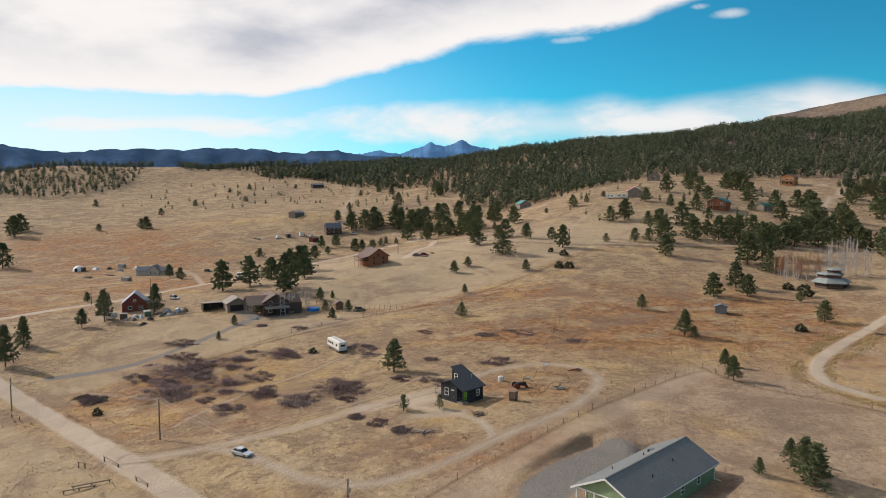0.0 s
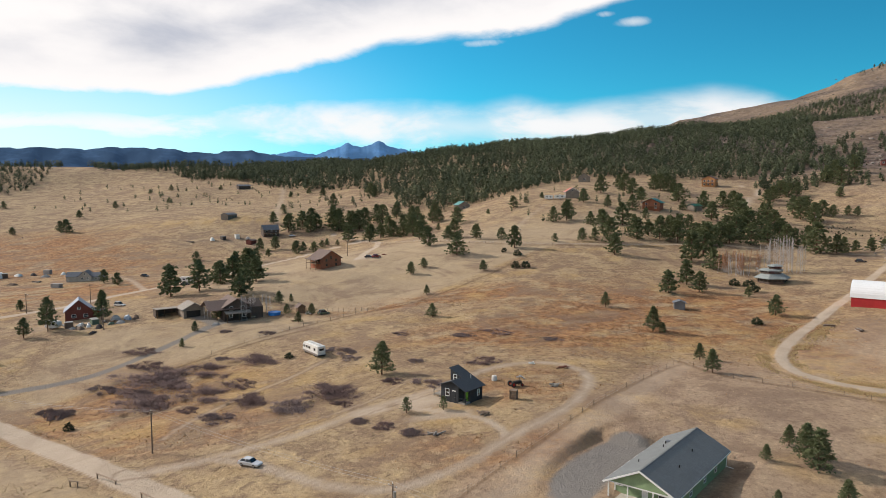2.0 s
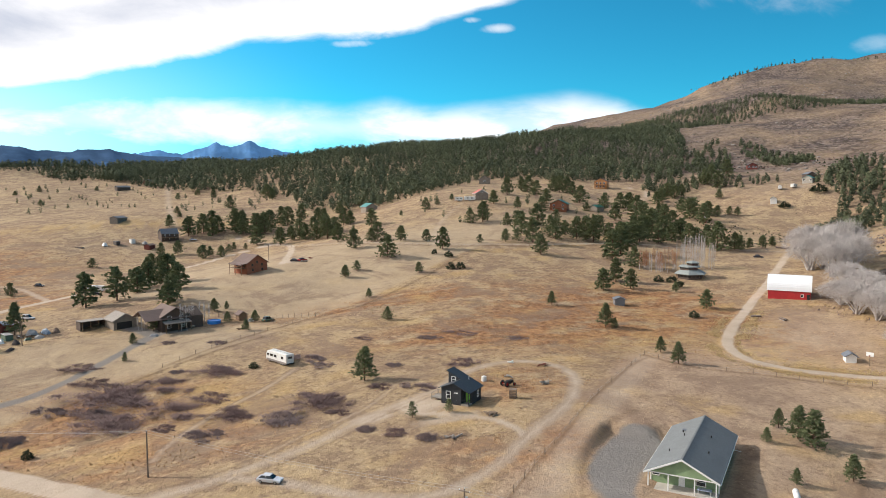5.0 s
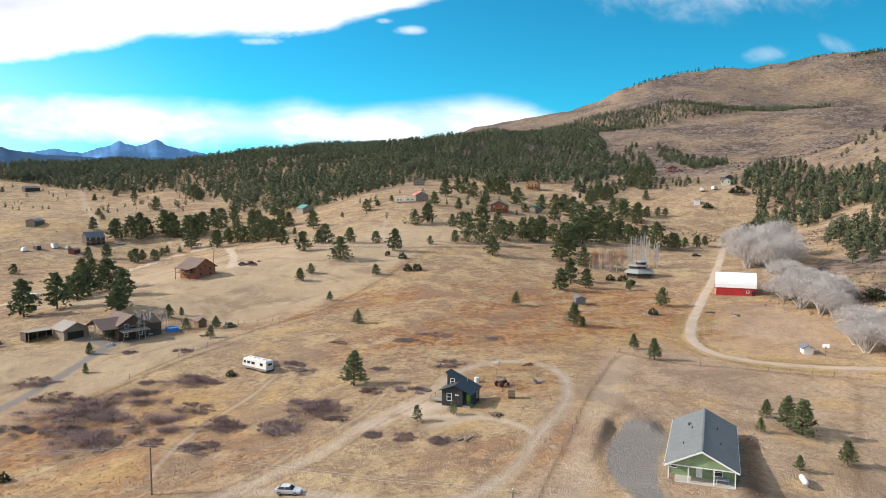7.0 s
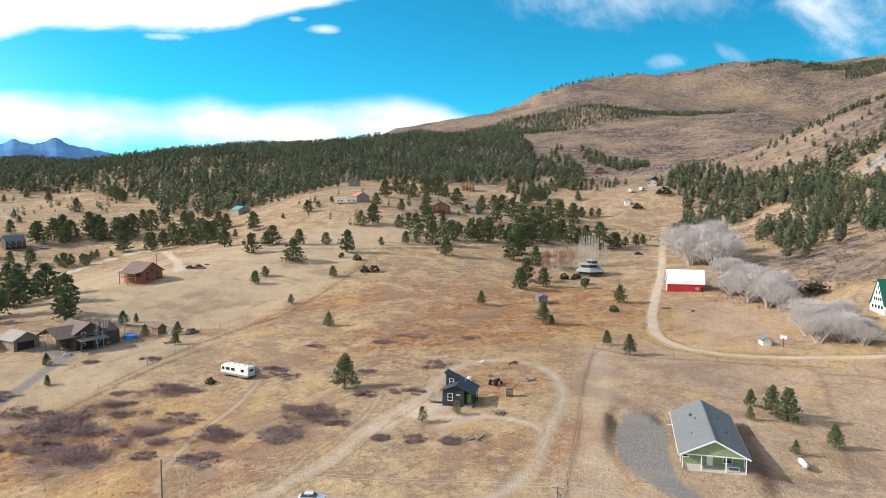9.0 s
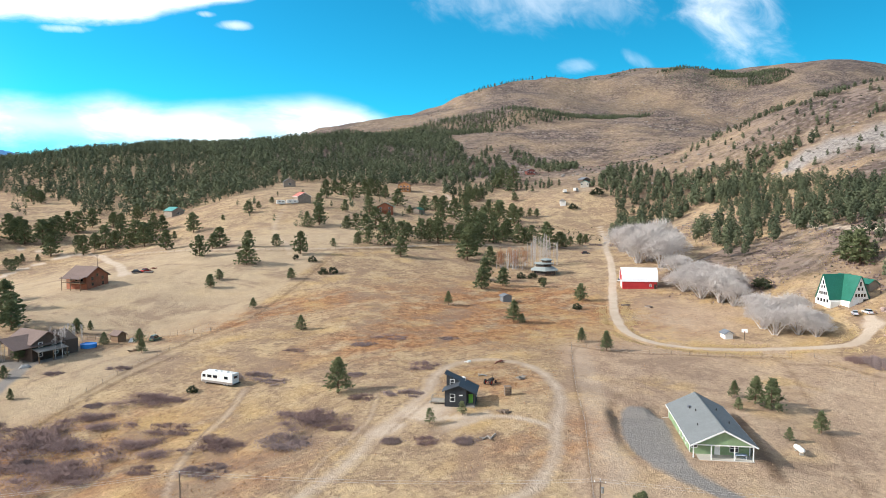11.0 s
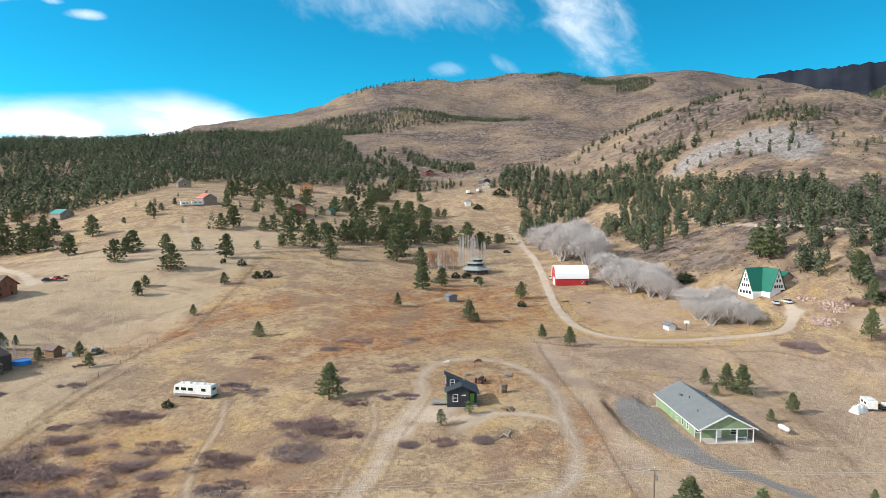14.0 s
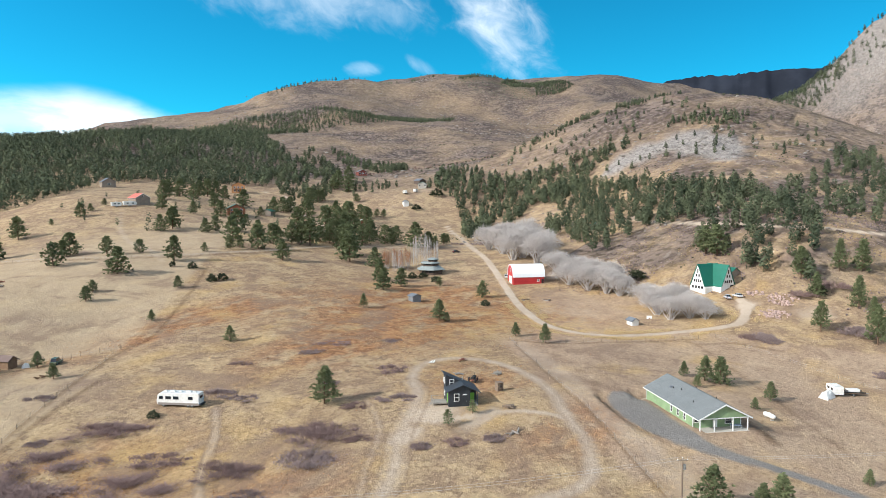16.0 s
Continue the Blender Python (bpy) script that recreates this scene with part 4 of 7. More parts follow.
def cottonwood_mesh(seed, twigs=5000):
    """A broad leafless tree in about 10 m: forked limbs under a lumpy dome of fine pale twigs that reaches low."""
    rnd = random.Random(seed)
    bm = bmesh.new()
    verts, faces = [], []
    domes = []
    for i in range(17):
        a, k = i * 2.4, math.sqrt((i + 0.5) / 17)
        domes.append((Vector((4.0 * k * math.cos(a), 4.0 * k * math.sin(a), 2.0 + 5.2 * math.sqrt(1 - 0.8 * k * k) * rnd.uniform(0.75, 1.05))), rnd.uniform(1.4, 2.3)))
    for c, r in domes:
        foot = Vector((rnd.gauss(0, 0.35), rnd.gauss(0, 0.35), -0.3))
        fork = foot.lerp(c, 0.45) + Vector((rnd.gauss(0, 0.2), rnd.gauss(0, 0.2), 0.3))
        rod(bm, foot, fork, 0.17, 0.11, 5)
        rod(bm, fork, c, 0.11, 0.05, 4)
        for _ in range(7):
            d = Vector((rnd.gauss(0, 1), rnd.gauss(0, 1), rnd.gauss(0.5, 0.7))).normalized()
            rod(bm, fork.lerp(c, rnd.uniform(0.3, 1.0)), c + d * r * rnd.uniform(0.6, 0.9), 0.05, 0.015, 3)
    for _ in range(twigs):
        c, r = rnd.choice(domes)
        d = Vector((rnd.gauss(0, 1), rnd.gauss(0, 1), rnd.gauss(0.25, 0.9))).normalized()
        a = c + d * r * rnd.uniform(0.35, 1.0) ** 0.7
        if a.z < 0.4:
            continue
        way = (d + Vector((rnd.gauss(0, 0.5), rnd.gauss(0, 0.5), rnd.gauss(0.25, 0.5)))).normalized()
        side = way.cross(Vector((rnd.gauss(0, 1), rnd.gauss(0, 1), rnd.gauss(0, 1)))).normalized() * rnd.uniform(0.022, 0.044)
        k = len(verts)
        verts += [a + side, a - side, a + way * rnd.uniform(0.6, 1.7)]
        faces.append((k, k + 1, k + 2))
    trunk = bpy.data.meshes.new("trunk")
    bm.to_mesh(trunk)
    bm.free()
    trunk.materials.append(M_PALE_TWIG)
    return trunk, raw_mesh("crown", verts, faces, [M_PALE_TWIG])


COTTON = [cottonwood_mesh(51 + i) for i in range(3)]
def aspen_mesh(seed, mat, stems=4, twigs=260):
    """A clump of slender upright stems in 10 m, with short fine side twigs that grow denser upwards."""
    rnd = random.Random(seed)
    bm = bmesh.new()
    verts, faces = [], []
    for _ in range(stems):
        foot = Vector((rnd.uniform(-2.6, 2.6), rnd.uniform(-2.6, 2.6), -0.3))
        tip = foot + Vector((rnd.gauss(0, 0.5), rnd.gauss(0, 0.5), rnd.uniform(6.5, 9.5)))
        rod(bm, foot, tip, 0.11, 0.03, 5)
        for _ in range(twigs):
            k = rnd.uniform(0.2, 1.0) ** 0.8
            a = foot.lerp(tip, k) + Vector((rnd.gauss(0, 1), rnd.gauss(0, 1), 0)) * 0.45 * (1.25 - k)
            way = Vector((rnd.gauss(0, 0.6), rnd.gauss(0, 0.6), 1)).normalized()
            side = way.cross(Vector((rnd.gauss(0, 1), rnd.gauss(0, 1), rnd.gauss(0, 1)))).normalized() * rnd.uniform(0.012, 0.028)
            n = len(verts)
            verts += [a + side, a - side, a + way * rnd.uniform(0.4, 1.2)]
            faces.append((n, n + 1, n + 2))
    trunk = bpy.data.meshes.new("trunk")
    bm.to_mesh(trunk)
    bm.free()
    trunk.materials.append(M_PALE_TWIG)
    return trunk, raw_mesh("crown", verts, faces, [mat])


ASPEN = [aspen_mesh(61 + i, M_PALE_TWIG) for i in range(2)]

ORANGE_WILLOW = aspen_mesh(66, M_RUST_TWIG, 6, 330)


def bare_tree(name, meshes, x, y, high, wide, label, group):
    ob = thing(name, x, y, rng.uniform(0, 360), label, "tree", group)
    ob.scale = (wide / 9, wide / 9, high / 9) if name == "cottonwood_tree" else (wide / 7.2, wide / 7.2, high / 8.5)
    for nm, me in zip(("trunk", "crown"), meshes):
        p = new(nm, me)
        p.parent = ob


for i, (x, y, h, w) in enumerate([(222, 130, 14, 16), (208, 112, 17, 18), (200, 96, 17, 18), (190, 82, 15, 16), (228, 120, 15, 17), (216, 102, 18, 19), (203, 86, 15, 16), (194, 98, 14, 16), (162, 51.4, 9, 13), (157.4, 40.3, 11, 13), (156.4, 31.2, 11, 13), (154.5, 24.6, 9.5, 11), (175.2, 53.8, 10, 13), (171.4, 43.7, 10, 13), (166, 34, 11, 13), (180, 66, 10, 13), (138.1, 3.9, 8.5, 12), (129.5, -4.2, 8.5, 10), (132.9, -10, 9.5, 11), (133.4, -15.5, 5.5, 9), (146, -1, 9, 12), (147.5, 11, 8, 12), (140, -12, 6, 9), (134, 2, 7.5, 11)]):
    bare_tree("cottonwood_tree", COTTON[i % 3], x, y, h, w, "leafless pale grey cottonwood beside the creek", "bare cottonwoods")
for i, (x, y, h, w) in enumerate([(153.2, 131.3, 13, 4.5), (157.4, 134.0, 15, 5), (161.7, 136.6, 15, 5), (162.5, 131.8, 16, 5), (166.1, 135.4, 15, 5), (166.2, 131.5, 14, 5), (165.8, 127.8, 12, 4.5), (159, 128.6, 12, 4.5), (169, 129, 12, 5),
                                  (137, 131, 10, 3.5), (141, 130, 10.5, 3.5)]):
    bare_tree("aspen_tree", ASPEN[i % 2], x, y, h, w, "slender leafless aspen with pale bark near the tiered house", "bare aspens")
for i, (x, y, h, w) in enumerate([(137.4, 135.1, 9, 7), (141.6, 136.6, 10, 8), (144.0, 134.8, 10, 8), (147.3, 135.3, 10, 8), (150.7, 135.7, 9, 7), (145, 131, 8, 7)]):
    bare_tree("willow_tree", ORANGE_WILLOW, x, y, h, w, "leafless orange-brown willow near the tiered house", "orange willows")
for i, (x, y, h, w) in enumerate([(-59.4, 109, 8.9, 6), (-56.1, 112.6, 8.5, 6), (-52.7, 118.3, 7.3, 6), (-73.2, 112.3, 6.8, 4)]):
    bare_tree("aspen_tree", ASPEN[i % 2], x, y, h, w, "leafless grey aspen in front of the brown house", "bare aspens")


# far woods: many small ragged pines in one mesh
def scatter(poly, count, seed, gap):
    """Random places inside an outline in the plan, no two nearer than gap."""
    rnd = random.Random(seed)
    xs, ys = [p[0] for p in poly], [p[1] for p in poly]
    cells, out = set(), []
    for _ in range(count * 8):
        if len(out) >= count:
            break
        x, y = rnd.uniform(min(xs), max(xs)), rnd.uniform(min(ys), max(ys))
        inside = False
        for (ax, ay), (bx, by) in zip(poly, poly[1:] + poly[:1]):
            if (ay > y) != (by > y) and x < (bx - ax) * (y - ay) / (by - ay) + ax:
                inside = not inside
        key = (int(x / gap), int(y / gap))
        if inside and key not in cells:
            cells.add(key)
            out.append((x, y))
    return out


def far_prototype(seed, boughs=8, leaves=7, leaf=1.0):
    """A small pine in unit height: boughs as clumps of outward-facing leaves round a trunk, under a rounded top."""
    rnd = random.Random(seed)
    v = []
    wide, bare, crown = rnd.uniform(0.2, 0.27), rnd.uniform(0.08, 0.22), rnd.uniform(0.18, 0.36)
    for i in range(boughs):
        k = bare + (0.93 - bare) * (i + rnd.random() * 0.8) / boughs
        u = (k - bare) / (1 - bare)
        a = i * 2.4 + rnd.uniform(-0.6, 0.6)
        env = wide * (math.sqrt(max(0.0, 1 - ((u - crown) / (1 - crown)) ** 2)) if u > crown else 0.72 + 0.28 * u / crown)
        env *= 1.12 - 0.42 * u
        size = (0.07 + 0.07 * (1 - u)) * rnd.uniform(0.8, 1.25) * (10 / boughs) ** 0.33
        c = Vector((math.cos(a), math.sin(a), 0)) * max(0.0, env - size * 0.5) * rnd.uniform(0.55, 1.1) + Vector((0, 0, k))
        for _ in range(leaves):
            d = Vector((rnd.gauss(0, 1), rnd.gauss(0, 1), rnd.gauss(0.3, 0.8))).normalized()
            n = (d + Vector((rnd.gauss(0, 0.3), rnd.gauss(0, 0.3), rnd.gauss(0.1, 0.3)))).normalized()
            p = n.orthogonal().normalized()
            q = n.cross(p)
            at, t0 = c + Vector((d.x * 1.1, d.y * 1.1, d.z * 0.75)) * size * rnd.uniform(0.6, 1.05), rnd.uniform(0, 6.283)
            rim_ = [at + p * math.cos(t0 + j * 2.1) * r + q * math.sin(t0 + j * 2.1) * r for j in range(3) for r in (leaf * size * rnd.uniform(0.5, 1.0),)]
            out = Vector((at.x, at.y, (at.z - 0.42) * 0.6))
            v += rim_ if (rim_[1] - rim_[0]).cross(rim_[2] - rim_[0]).dot(out) > 0 else rim_[::-1]
    for t in (0, 2.1, 4.2):
        v += [Vector((0.02 * math.cos(t), 0.02 * math.sin(t), -0.05)), Vector((0.02 * math.cos(t + 2), 0.02 * math.sin(t + 2), -0.05)), Vector((0, 0, 0.5))]
    return np.array(v)


PROTOS = [far_prototype(70 + i, 11, 7, 0.78) for i in range(8)]
LOW_PROTOS = [far_prototype(370 + i, 6, 4, 1.5) for i in range(8)]
FINE_PROTOS = [far_prototype(170 + i, 16, 12, 0.85) for i in range(8)]
NEAR_PROTOS = [far_prototype(270 + i, 26, 19, 0.62) for i in range(8)]


def far_wood(name, places, low, high, label, seed, protos=PROTOS):
    rnd = random.Random(seed)
    blocks, swells, tone = [], [], []
    for x, y in places:
        stand = math.sin(x / 23.0 + 1.7 * math.sin(y / 31.0)) * math.sin(y / 27.0 + 1.3 * math.sin(x / 37.0))
        h, t = low + (high - low) * min(1.0, max(0.0, 0.5 + 0.3 * stand + rnd.gauss(0, 0.22))), rnd.uniform(0, 6.283)
        p = protos[rnd.randrange(8)]
        fat = h * rnd.uniform(0.85, 1.15)
        c, s = math.cos(t) * fat, math.sin(t) * fat
        tone += [float(np.clip(rnd.gauss(0.45 + 0.2 * stand, 0.28), 0, 1))] * (len(p) // 3)
        blocks.append(np.stack([p[:, 0] * c - p[:, 1] * s + x, p[:, 0] * s + p[:, 1] * c + y, p[:, 2] * h + ground_z(x, y)], 1))
        swell = np.stack([p[:, 0] * c - p[:, 1] * s, p[:, 0] * s + p[:, 1] * c, (p[:, 2] - 0.42) * h * 0.6], 1)
        swells.append(swell / np.linalg.norm(swell, axis=1, keepdims=True))
    co = np.concatenate(blocks)
    me = bpy.data.meshes.new(name)
    n = len(co)
    me.vertices.add(n)
    me.vertices.foreach_set("co", co.ravel())
    me.loops.add(n)
    me.loops.foreach_set("vertex_index", np.arange(n))
    me.polygons.add(n // 3)
    me.polygons.foreach_set("loop_start", np.arange(0, n, 3))
    me.update(calc_edges=True)
    tri = co.reshape(-1, 3, 3)
    flat_n = np.cross(tri[:, 1] - tri[:, 0], tri[:, 2] - tri[:, 0])
    flat_n = np.repeat(flat_n / np.maximum(np.linalg.norm(flat_n, axis=1, keepdims=True), 1e-9), 3, 0)
    soft_n = 0.6 * np.concatenate(swells) + 0.4 * flat_n + np.array([0, 0, 0.1])
    me.polygons.foreach_set("use_smooth", np.ones(n // 3, bool))
    me.normals_split_custom_set_from_vertices(soft_n / np.linalg.norm(soft_n, axis=1, keepdims=True))
    me.attributes.new("tone", "FLOAT", "FACE").data.foreach_set("value", np.array(tone, np.float32))
    me.materials.append(M_NEEDLE_FAR)
    return tagged(new(name, me), label, "trees", kind="stuff")


MAIN_WOOD = [(-181, 767), (-95, 665), (-18, 619), (-4, 560), (16, 512), (14, 459), (40, 432), (66, 410), (92, 395), (125, 410), (152, 440), (201, 505), (249, 495), (258, 450), (300, 465), (330, 440), (350, 470), (419, 500), (475, 565), (520, 640), (600, 760), (640, 900), (420, 1000), (100, 1050), (-200, 1000)]
SLOPE_WOOD = [(405, 198), (409, 174), (404, 133), (361, 78), (343, 47), (341, 24), (319, 4), (275, -8), (251, -1), (250, 20), (248, 35), (258, 51), (291, 84), (355, 151)]
SLOPE_FOOT = [(196, 5), (187, -6), (172, -24), (178, -31), (171, -43), (175, -48), (250, -34), (304, -10), (290, -4), (242, -7), (233, 3), (222, 8), (213, 10)]
SLOPE_EAST = [(282, -15), (274, -31), (259, -62), (518, -45), (471, -32), (474, -15), (399, -18), (363, -14), (334, -6)]
CREEK_WOOD = [(310, 139), (306, 120), (313, 105), (282, 74), (237, 51), (212, 48), (217, 74), (230, 92)]
GULLY_WOOD = [(409, 311), (469, 337), (477, 307), (454, 268), (448, 236), (459, 219), (474, 196), (483, 169), (492, 153), (481, 142), (462, 159), (446, 167), (401, 148), (390, 164), (387, 188), (366, 187), (339, 182), (344, 200), (282, 175), (252, 168), (330, 219), (375, 258), (386, 264)]
front = [p for p in scatter(MAIN_WOOD, 7800, 1, 4.8)]
far_wood("pine_wood", front, 6.0, 14.0, "dense dark green pine forest over the low hill", 1)
far_wood("slope_wood", scatter(SLOPE_WOOD, 240, 2, 6.5) + scatter(SLOPE_FOOT, 62, 22, 6.5) + scatter(SLOPE_EAST, 70, 23, 9), 7, 13, "scattered pines on the stony hillside", 2, NEAR_PROTOS)
far_wood("creek_wood", scatter(CREEK_WOOD, 44, 24, 6.5), 8, 13, "dark pines behind the bare cottonwoods", 21, NEAR_PROTOS)
far_wood("gully_wood", scatter(GULLY_WOOD, 330, 3, 6.5), 6.5, 12, "dense pines along the gully", 3, FINE_PROTOS)
far_wood("knoll_wood", scatter([(519, 124), (511, 73), (523, 60), (552, 67), (544, 94), (536, 126)], 46, 4, 5.5) + scatter([(380, 230), (560, 300), (600, 200), (560, 20), (500, -40), (430, 20)], 130, 5, 10)
         + scatter([(551, 286), (600, 262), (640, 240), (600, 225), (545, 262)], 46, 25, 6) + scatter([(640, 330), (700, 345), (720, 310), (670, 290)], 42, 26, 6) + scatter([(560, 210), (700, 210), (760, 170), (640, 150), (575, 175)], 60, 27, 8), 4, 8, "sparse pines on the knoll", 4, FINE_PROTOS)
far_wood("saddle_wood", scatter([(533, 545), (510, 490), (462, 400), (470, 380), (539, 442), (564, 512), (572, 600)], 120, 6, 6), 6, 10, "pines on the saddle", 5, FINE_PROTOS)
far_wood("wood_margin", scatter([(330, 440), (293, 378), (280, 345), (320, 360), (380, 400), (430, 440), (520, 546), (540, 600), (475, 565), (419, 500)], 150, 31, 7), 6, 12, "loose pines at the margin of the forest", 31, FINE_PROTOS)
far_wood("skyline_wood", scatter([(-365, 842), (-263, 838), (-219, 760), (-194, 772), (-147, 732), (-105, 745), (-60, 830), (-150, 900), (-300, 930), (-380, 900)], 420, 32, 7), 7, 13, "dark pines along the far end of the valley field", 32)
far_wood("belt_wood", scatter([(500, 800), (741, 760), (853, 740), (1078, 760), (1260, 860), (951, 830), (830, 900), (741, 1010), (620, 1040)], 1700, 7, 5.5), 6, 11, "belt of dark pines on the mountain foot", 6)
far_wood("summit_wood", scatter([(1700, 1000), (1790, 1030), (1830, 900), (1770, 800), (1690, 790), (1640, 850), (1720, 900)], 700, 12, 6.5) + scatter([(1560, 1075), (1700, 1090), (1780, 1040), (1700, 1040), (1570, 1050)], 90, 28, 8)
         + scatter([(1080, 1290), (1329, 1270), (1467, 1190), (1700, 1180), (1700, 1215), (1467, 1225), (1329, 1310), (1105, 1360)], 70, 13, 10), 5, 11, "dark pines near the mountain's top", 10, LOW_PROTOS)
far_wood("summit_scrub", scatter([(1507, 958), (1551, 1050), (1700, 1050), (1720, 920), (1650, 850), (1603, 835), (1540, 887)], 900, 29, 6.0), 2.0, 3.6, "low olive scrub on the mountain's top", 30, LOW_PROTOS)
far_wood("valley_wood", scatter([(-487, 600), (-408, 640), (-390, 722), (-424, 900), (-600, 900), (-700, 600), (-560, 560)], 800, 8, 7) + scatter([(-390, 880), (-300, 850), (-60, 830), (-60, 930), (-390, 915)], 330, 14, 7), 6, 11, "dark pines at the valley's edge", 7)
far_wood("hollow_wood", scatter([(340, 400), (395, 395), (420, 360), (395, 335), (350, 340), (320, 365)], 26, 9, 9) + scatter([(160, 225), (200, 220), (210, 200), (175, 195)], 14, 19, 5), 5, 9, "loose pines round the hill houses", 8, FINE_PROTOS)
far_wood("crag_wood", scatter([(1150, 90), (1200, 190), (1330, 200), (1320, 120), (1260, 70), (1200, 40)], 300, 17, 7) + scatter([(1180, 40), (1260, 70), (1330, 40), (1300, -60), (1200, -60)], 60, 30, 10), 7, 13, "sparse dark pines on the crag", 12)
far_wood("field_pines_far", scatter([(-330, 560), (-200, 520), (-60, 560), (-20, 640), (-100, 760), (-330, 740)], 85, 10, 14) + scatter([(-100, 480), (-20, 440), (0, 560), (-60, 620)], 30, 11, 10) + scatter([(60, 260), (200, 230), (260, 300), (240, 400), (120, 380), (60, 330)], 36, 18, 14), 2.5, 7, "small scattered pines on the far field", 9)

# ======== houses ========
def siding(name, colour, pitch=0.18, vary=0.12, rough=0.7, upright=False, depth=0.35):
    """Lapped boards or ribs: lines at real spacing, with weathering."""
    m, t, b = material(name, rough, 0.0, 0.35)
    where = node(t, "ShaderNodeTexCoord").outputs["Object"]
    s = node(t, "ShaderNodeSeparateXYZ")
    t.links.new(where, s.inputs[0])
    run = maths(t, "ADD", s.outputs[0], s.outputs[1]) if upright else s.outputs[2]
    saw = maths(t, "FRACT", maths(t, "DIVIDE", run, pitch))
    wide_, fine = noise_of(t, where, 0.5, 4.0), noise_of(t, where, 7.0, 4.0)
    c = mixed(t, ramp(t, wide_, 0.35, 0.7), scaled(colour, 1 - vary), scaled(colour, 1 + vary))
    c = mixed(t, ramp(t, fine, 0.4, 0.7, 0.0, 0.3), c, scaled(colour, 1 - 2 * vary))
    c = mixed(t, ramp(t, saw, 0.12, 0.0, 0.0, depth), c, scaled(colour, 0.45))
    t.links.new(c, b.inputs["Base Color"])
    bumped(t, b, saw, 0.3, 0.02)
    return m


def roofing(name, colour, pitch=0.25, rough=0.85, metal=0.0, vary=0.16):
    m, t, b = material(name, rough, metal, 0.35)
    where = node(t, "ShaderNodeTexCoord").outputs["Object"]
    s = node(t, "ShaderNodeSeparateXYZ")
    t.links.new(where, s.inputs[0])
    rib = maths(t, "FRACT", maths(t, "DIVIDE", s.outputs[1], pitch))
    course = maths(t, "FRACT", maths(t, "DIVIDE", s.outputs[2], pitch * 0.5))
    fine, wide_ = noise_of(t, where, 3.5, 6.0, 0.7), noise_of(t, where, 0.35, 4.0)
    c = mixed(t, ramp(t, fine, 0.35, 0.65), scaled(colour, 1 - vary), scaled(colour, 1 + vary))
    c = mixed(t, ramp(t, wide_, 0.4, 0.7, 0.0, 0.5), c, scaled(colour, 1 - 1.3 * vary))
    c = mixed(t, ramp(t, rib if metal else course, 0.14, 0.0, 0.0, 0.35), c, scaled(colour, 0.55))
    t.links.new(c, b.inputs["Base Color"])
    bumped(t, b, rib if metal else fine, 0.25, 0.02)
    return m


def glass_material():
    m, t, b = material("dark_window_glass", 0.06, 0.0, 0.8)
    b.inputs["Base Color"].default_value = (0.02, 0.025, 0.03, 1)
    return m


M_GLASS = glass_material()
M_WHITE = surface("white_paint", (0.78, 0.78, 0.76), 0.06, 0.5, grain=4, stain=0.8, bump=0.03)
M_CREAM = siding("cream_siding", (0.42, 0.385, 0.335))
M_GREEN = siding("green_lap_siding", (0.235, 0.33, 0.185), 0.2)
M_PALE_BASE = surface("pale_concrete", (0.48, 0.45, 0.40), 0.1, 0.9, grain=3)
M_SHINGLE = roofing("grey_shingles", (0.172, 0.184, 0.188), 0.3)
M_BLACK_ROOF = roofing("black_ribbed_roof", (0.043, 0.05, 0.06), 0.4, 0.5, 0.0)
M_BLACK = siding("black_stained_boards", (0.032, 0.036, 0.042), 0.25, 0.2, 0.7, True)
M_LIME = surface("bright_green_door_paint", (0.16, 0.42, 0.05), 0.08, 0.5)
M_DECK = siding("weathered_grey_deck_boards", (0.30, 0.27, 0.235), 0.15, 0.15, 0.9, True)
M_TIMBER = surface("brown_timber", (0.20, 0.125, 0.075), 0.25, 0.85, grain=8, stain=1.2, bump=0.2)
M_RED = siding("red_metal_siding", (0.40, 0.028, 0.03), 0.3, 0.1, 0.5, True, 0.25)
M_WHITE_METAL = roofing("white_ribbed_metal", (0.80, 0.82, 0.84), 0.6, 0.45, 0.05, 0.04)
M_DARK_RED = siding("dark_red_siding", (0.185, 0.052, 0.04), 0.25)
M_BLUE_ROOF = roofing("blue_grey_metal_roof", (0.20, 0.24, 0.33), 0.5, 0.4, 0.2)
M_LOG = siding("red_brown_logs", (0.33, 0.12, 0.065), 0.32, 0.15, 0.7, False, 0.5)
M_BROWN_ROOF = roofing("brown_shingles", (0.17, 0.12, 0.105), 0.35)
M_GREEN_METAL = roofing("green_metal_roof", (0.024, 0.15, 0.105), 0.5, 0.4, 0.15)
M_TEAL_METAL = roofing("teal_metal_roof", (0.05, 0.26, 0.24), 0.5, 0.4, 0.15)
M_STUCCO = surface("white_stucco", (0.74, 0.72, 0.68), 0.06, 0.85, grain=5)
M_TAUPE = siding("taupe_siding", (0.25, 0.205, 0.165), 0.2)
M_TAUPE_ROOF = roofing("taupe_shingles", (0.30, 0.265, 0.235), 0.3)
M_DARK_BROWN = siding("dark_brown_boards", (0.095, 0.068, 0.055), 0.22)
M_ORANGE_WOOD = siding("orange_wood_siding", (0.50, 0.24, 0.10), 0.25)
M_RED_ROOF = roofing("bright_red_metal_roof", (0.62, 0.10, 0.05), 0.5, 0.4, 0.1)
M_GREY_ROOF = roofing("slate_grey_roof", (0.15, 0.165, 0.19), 0.35)
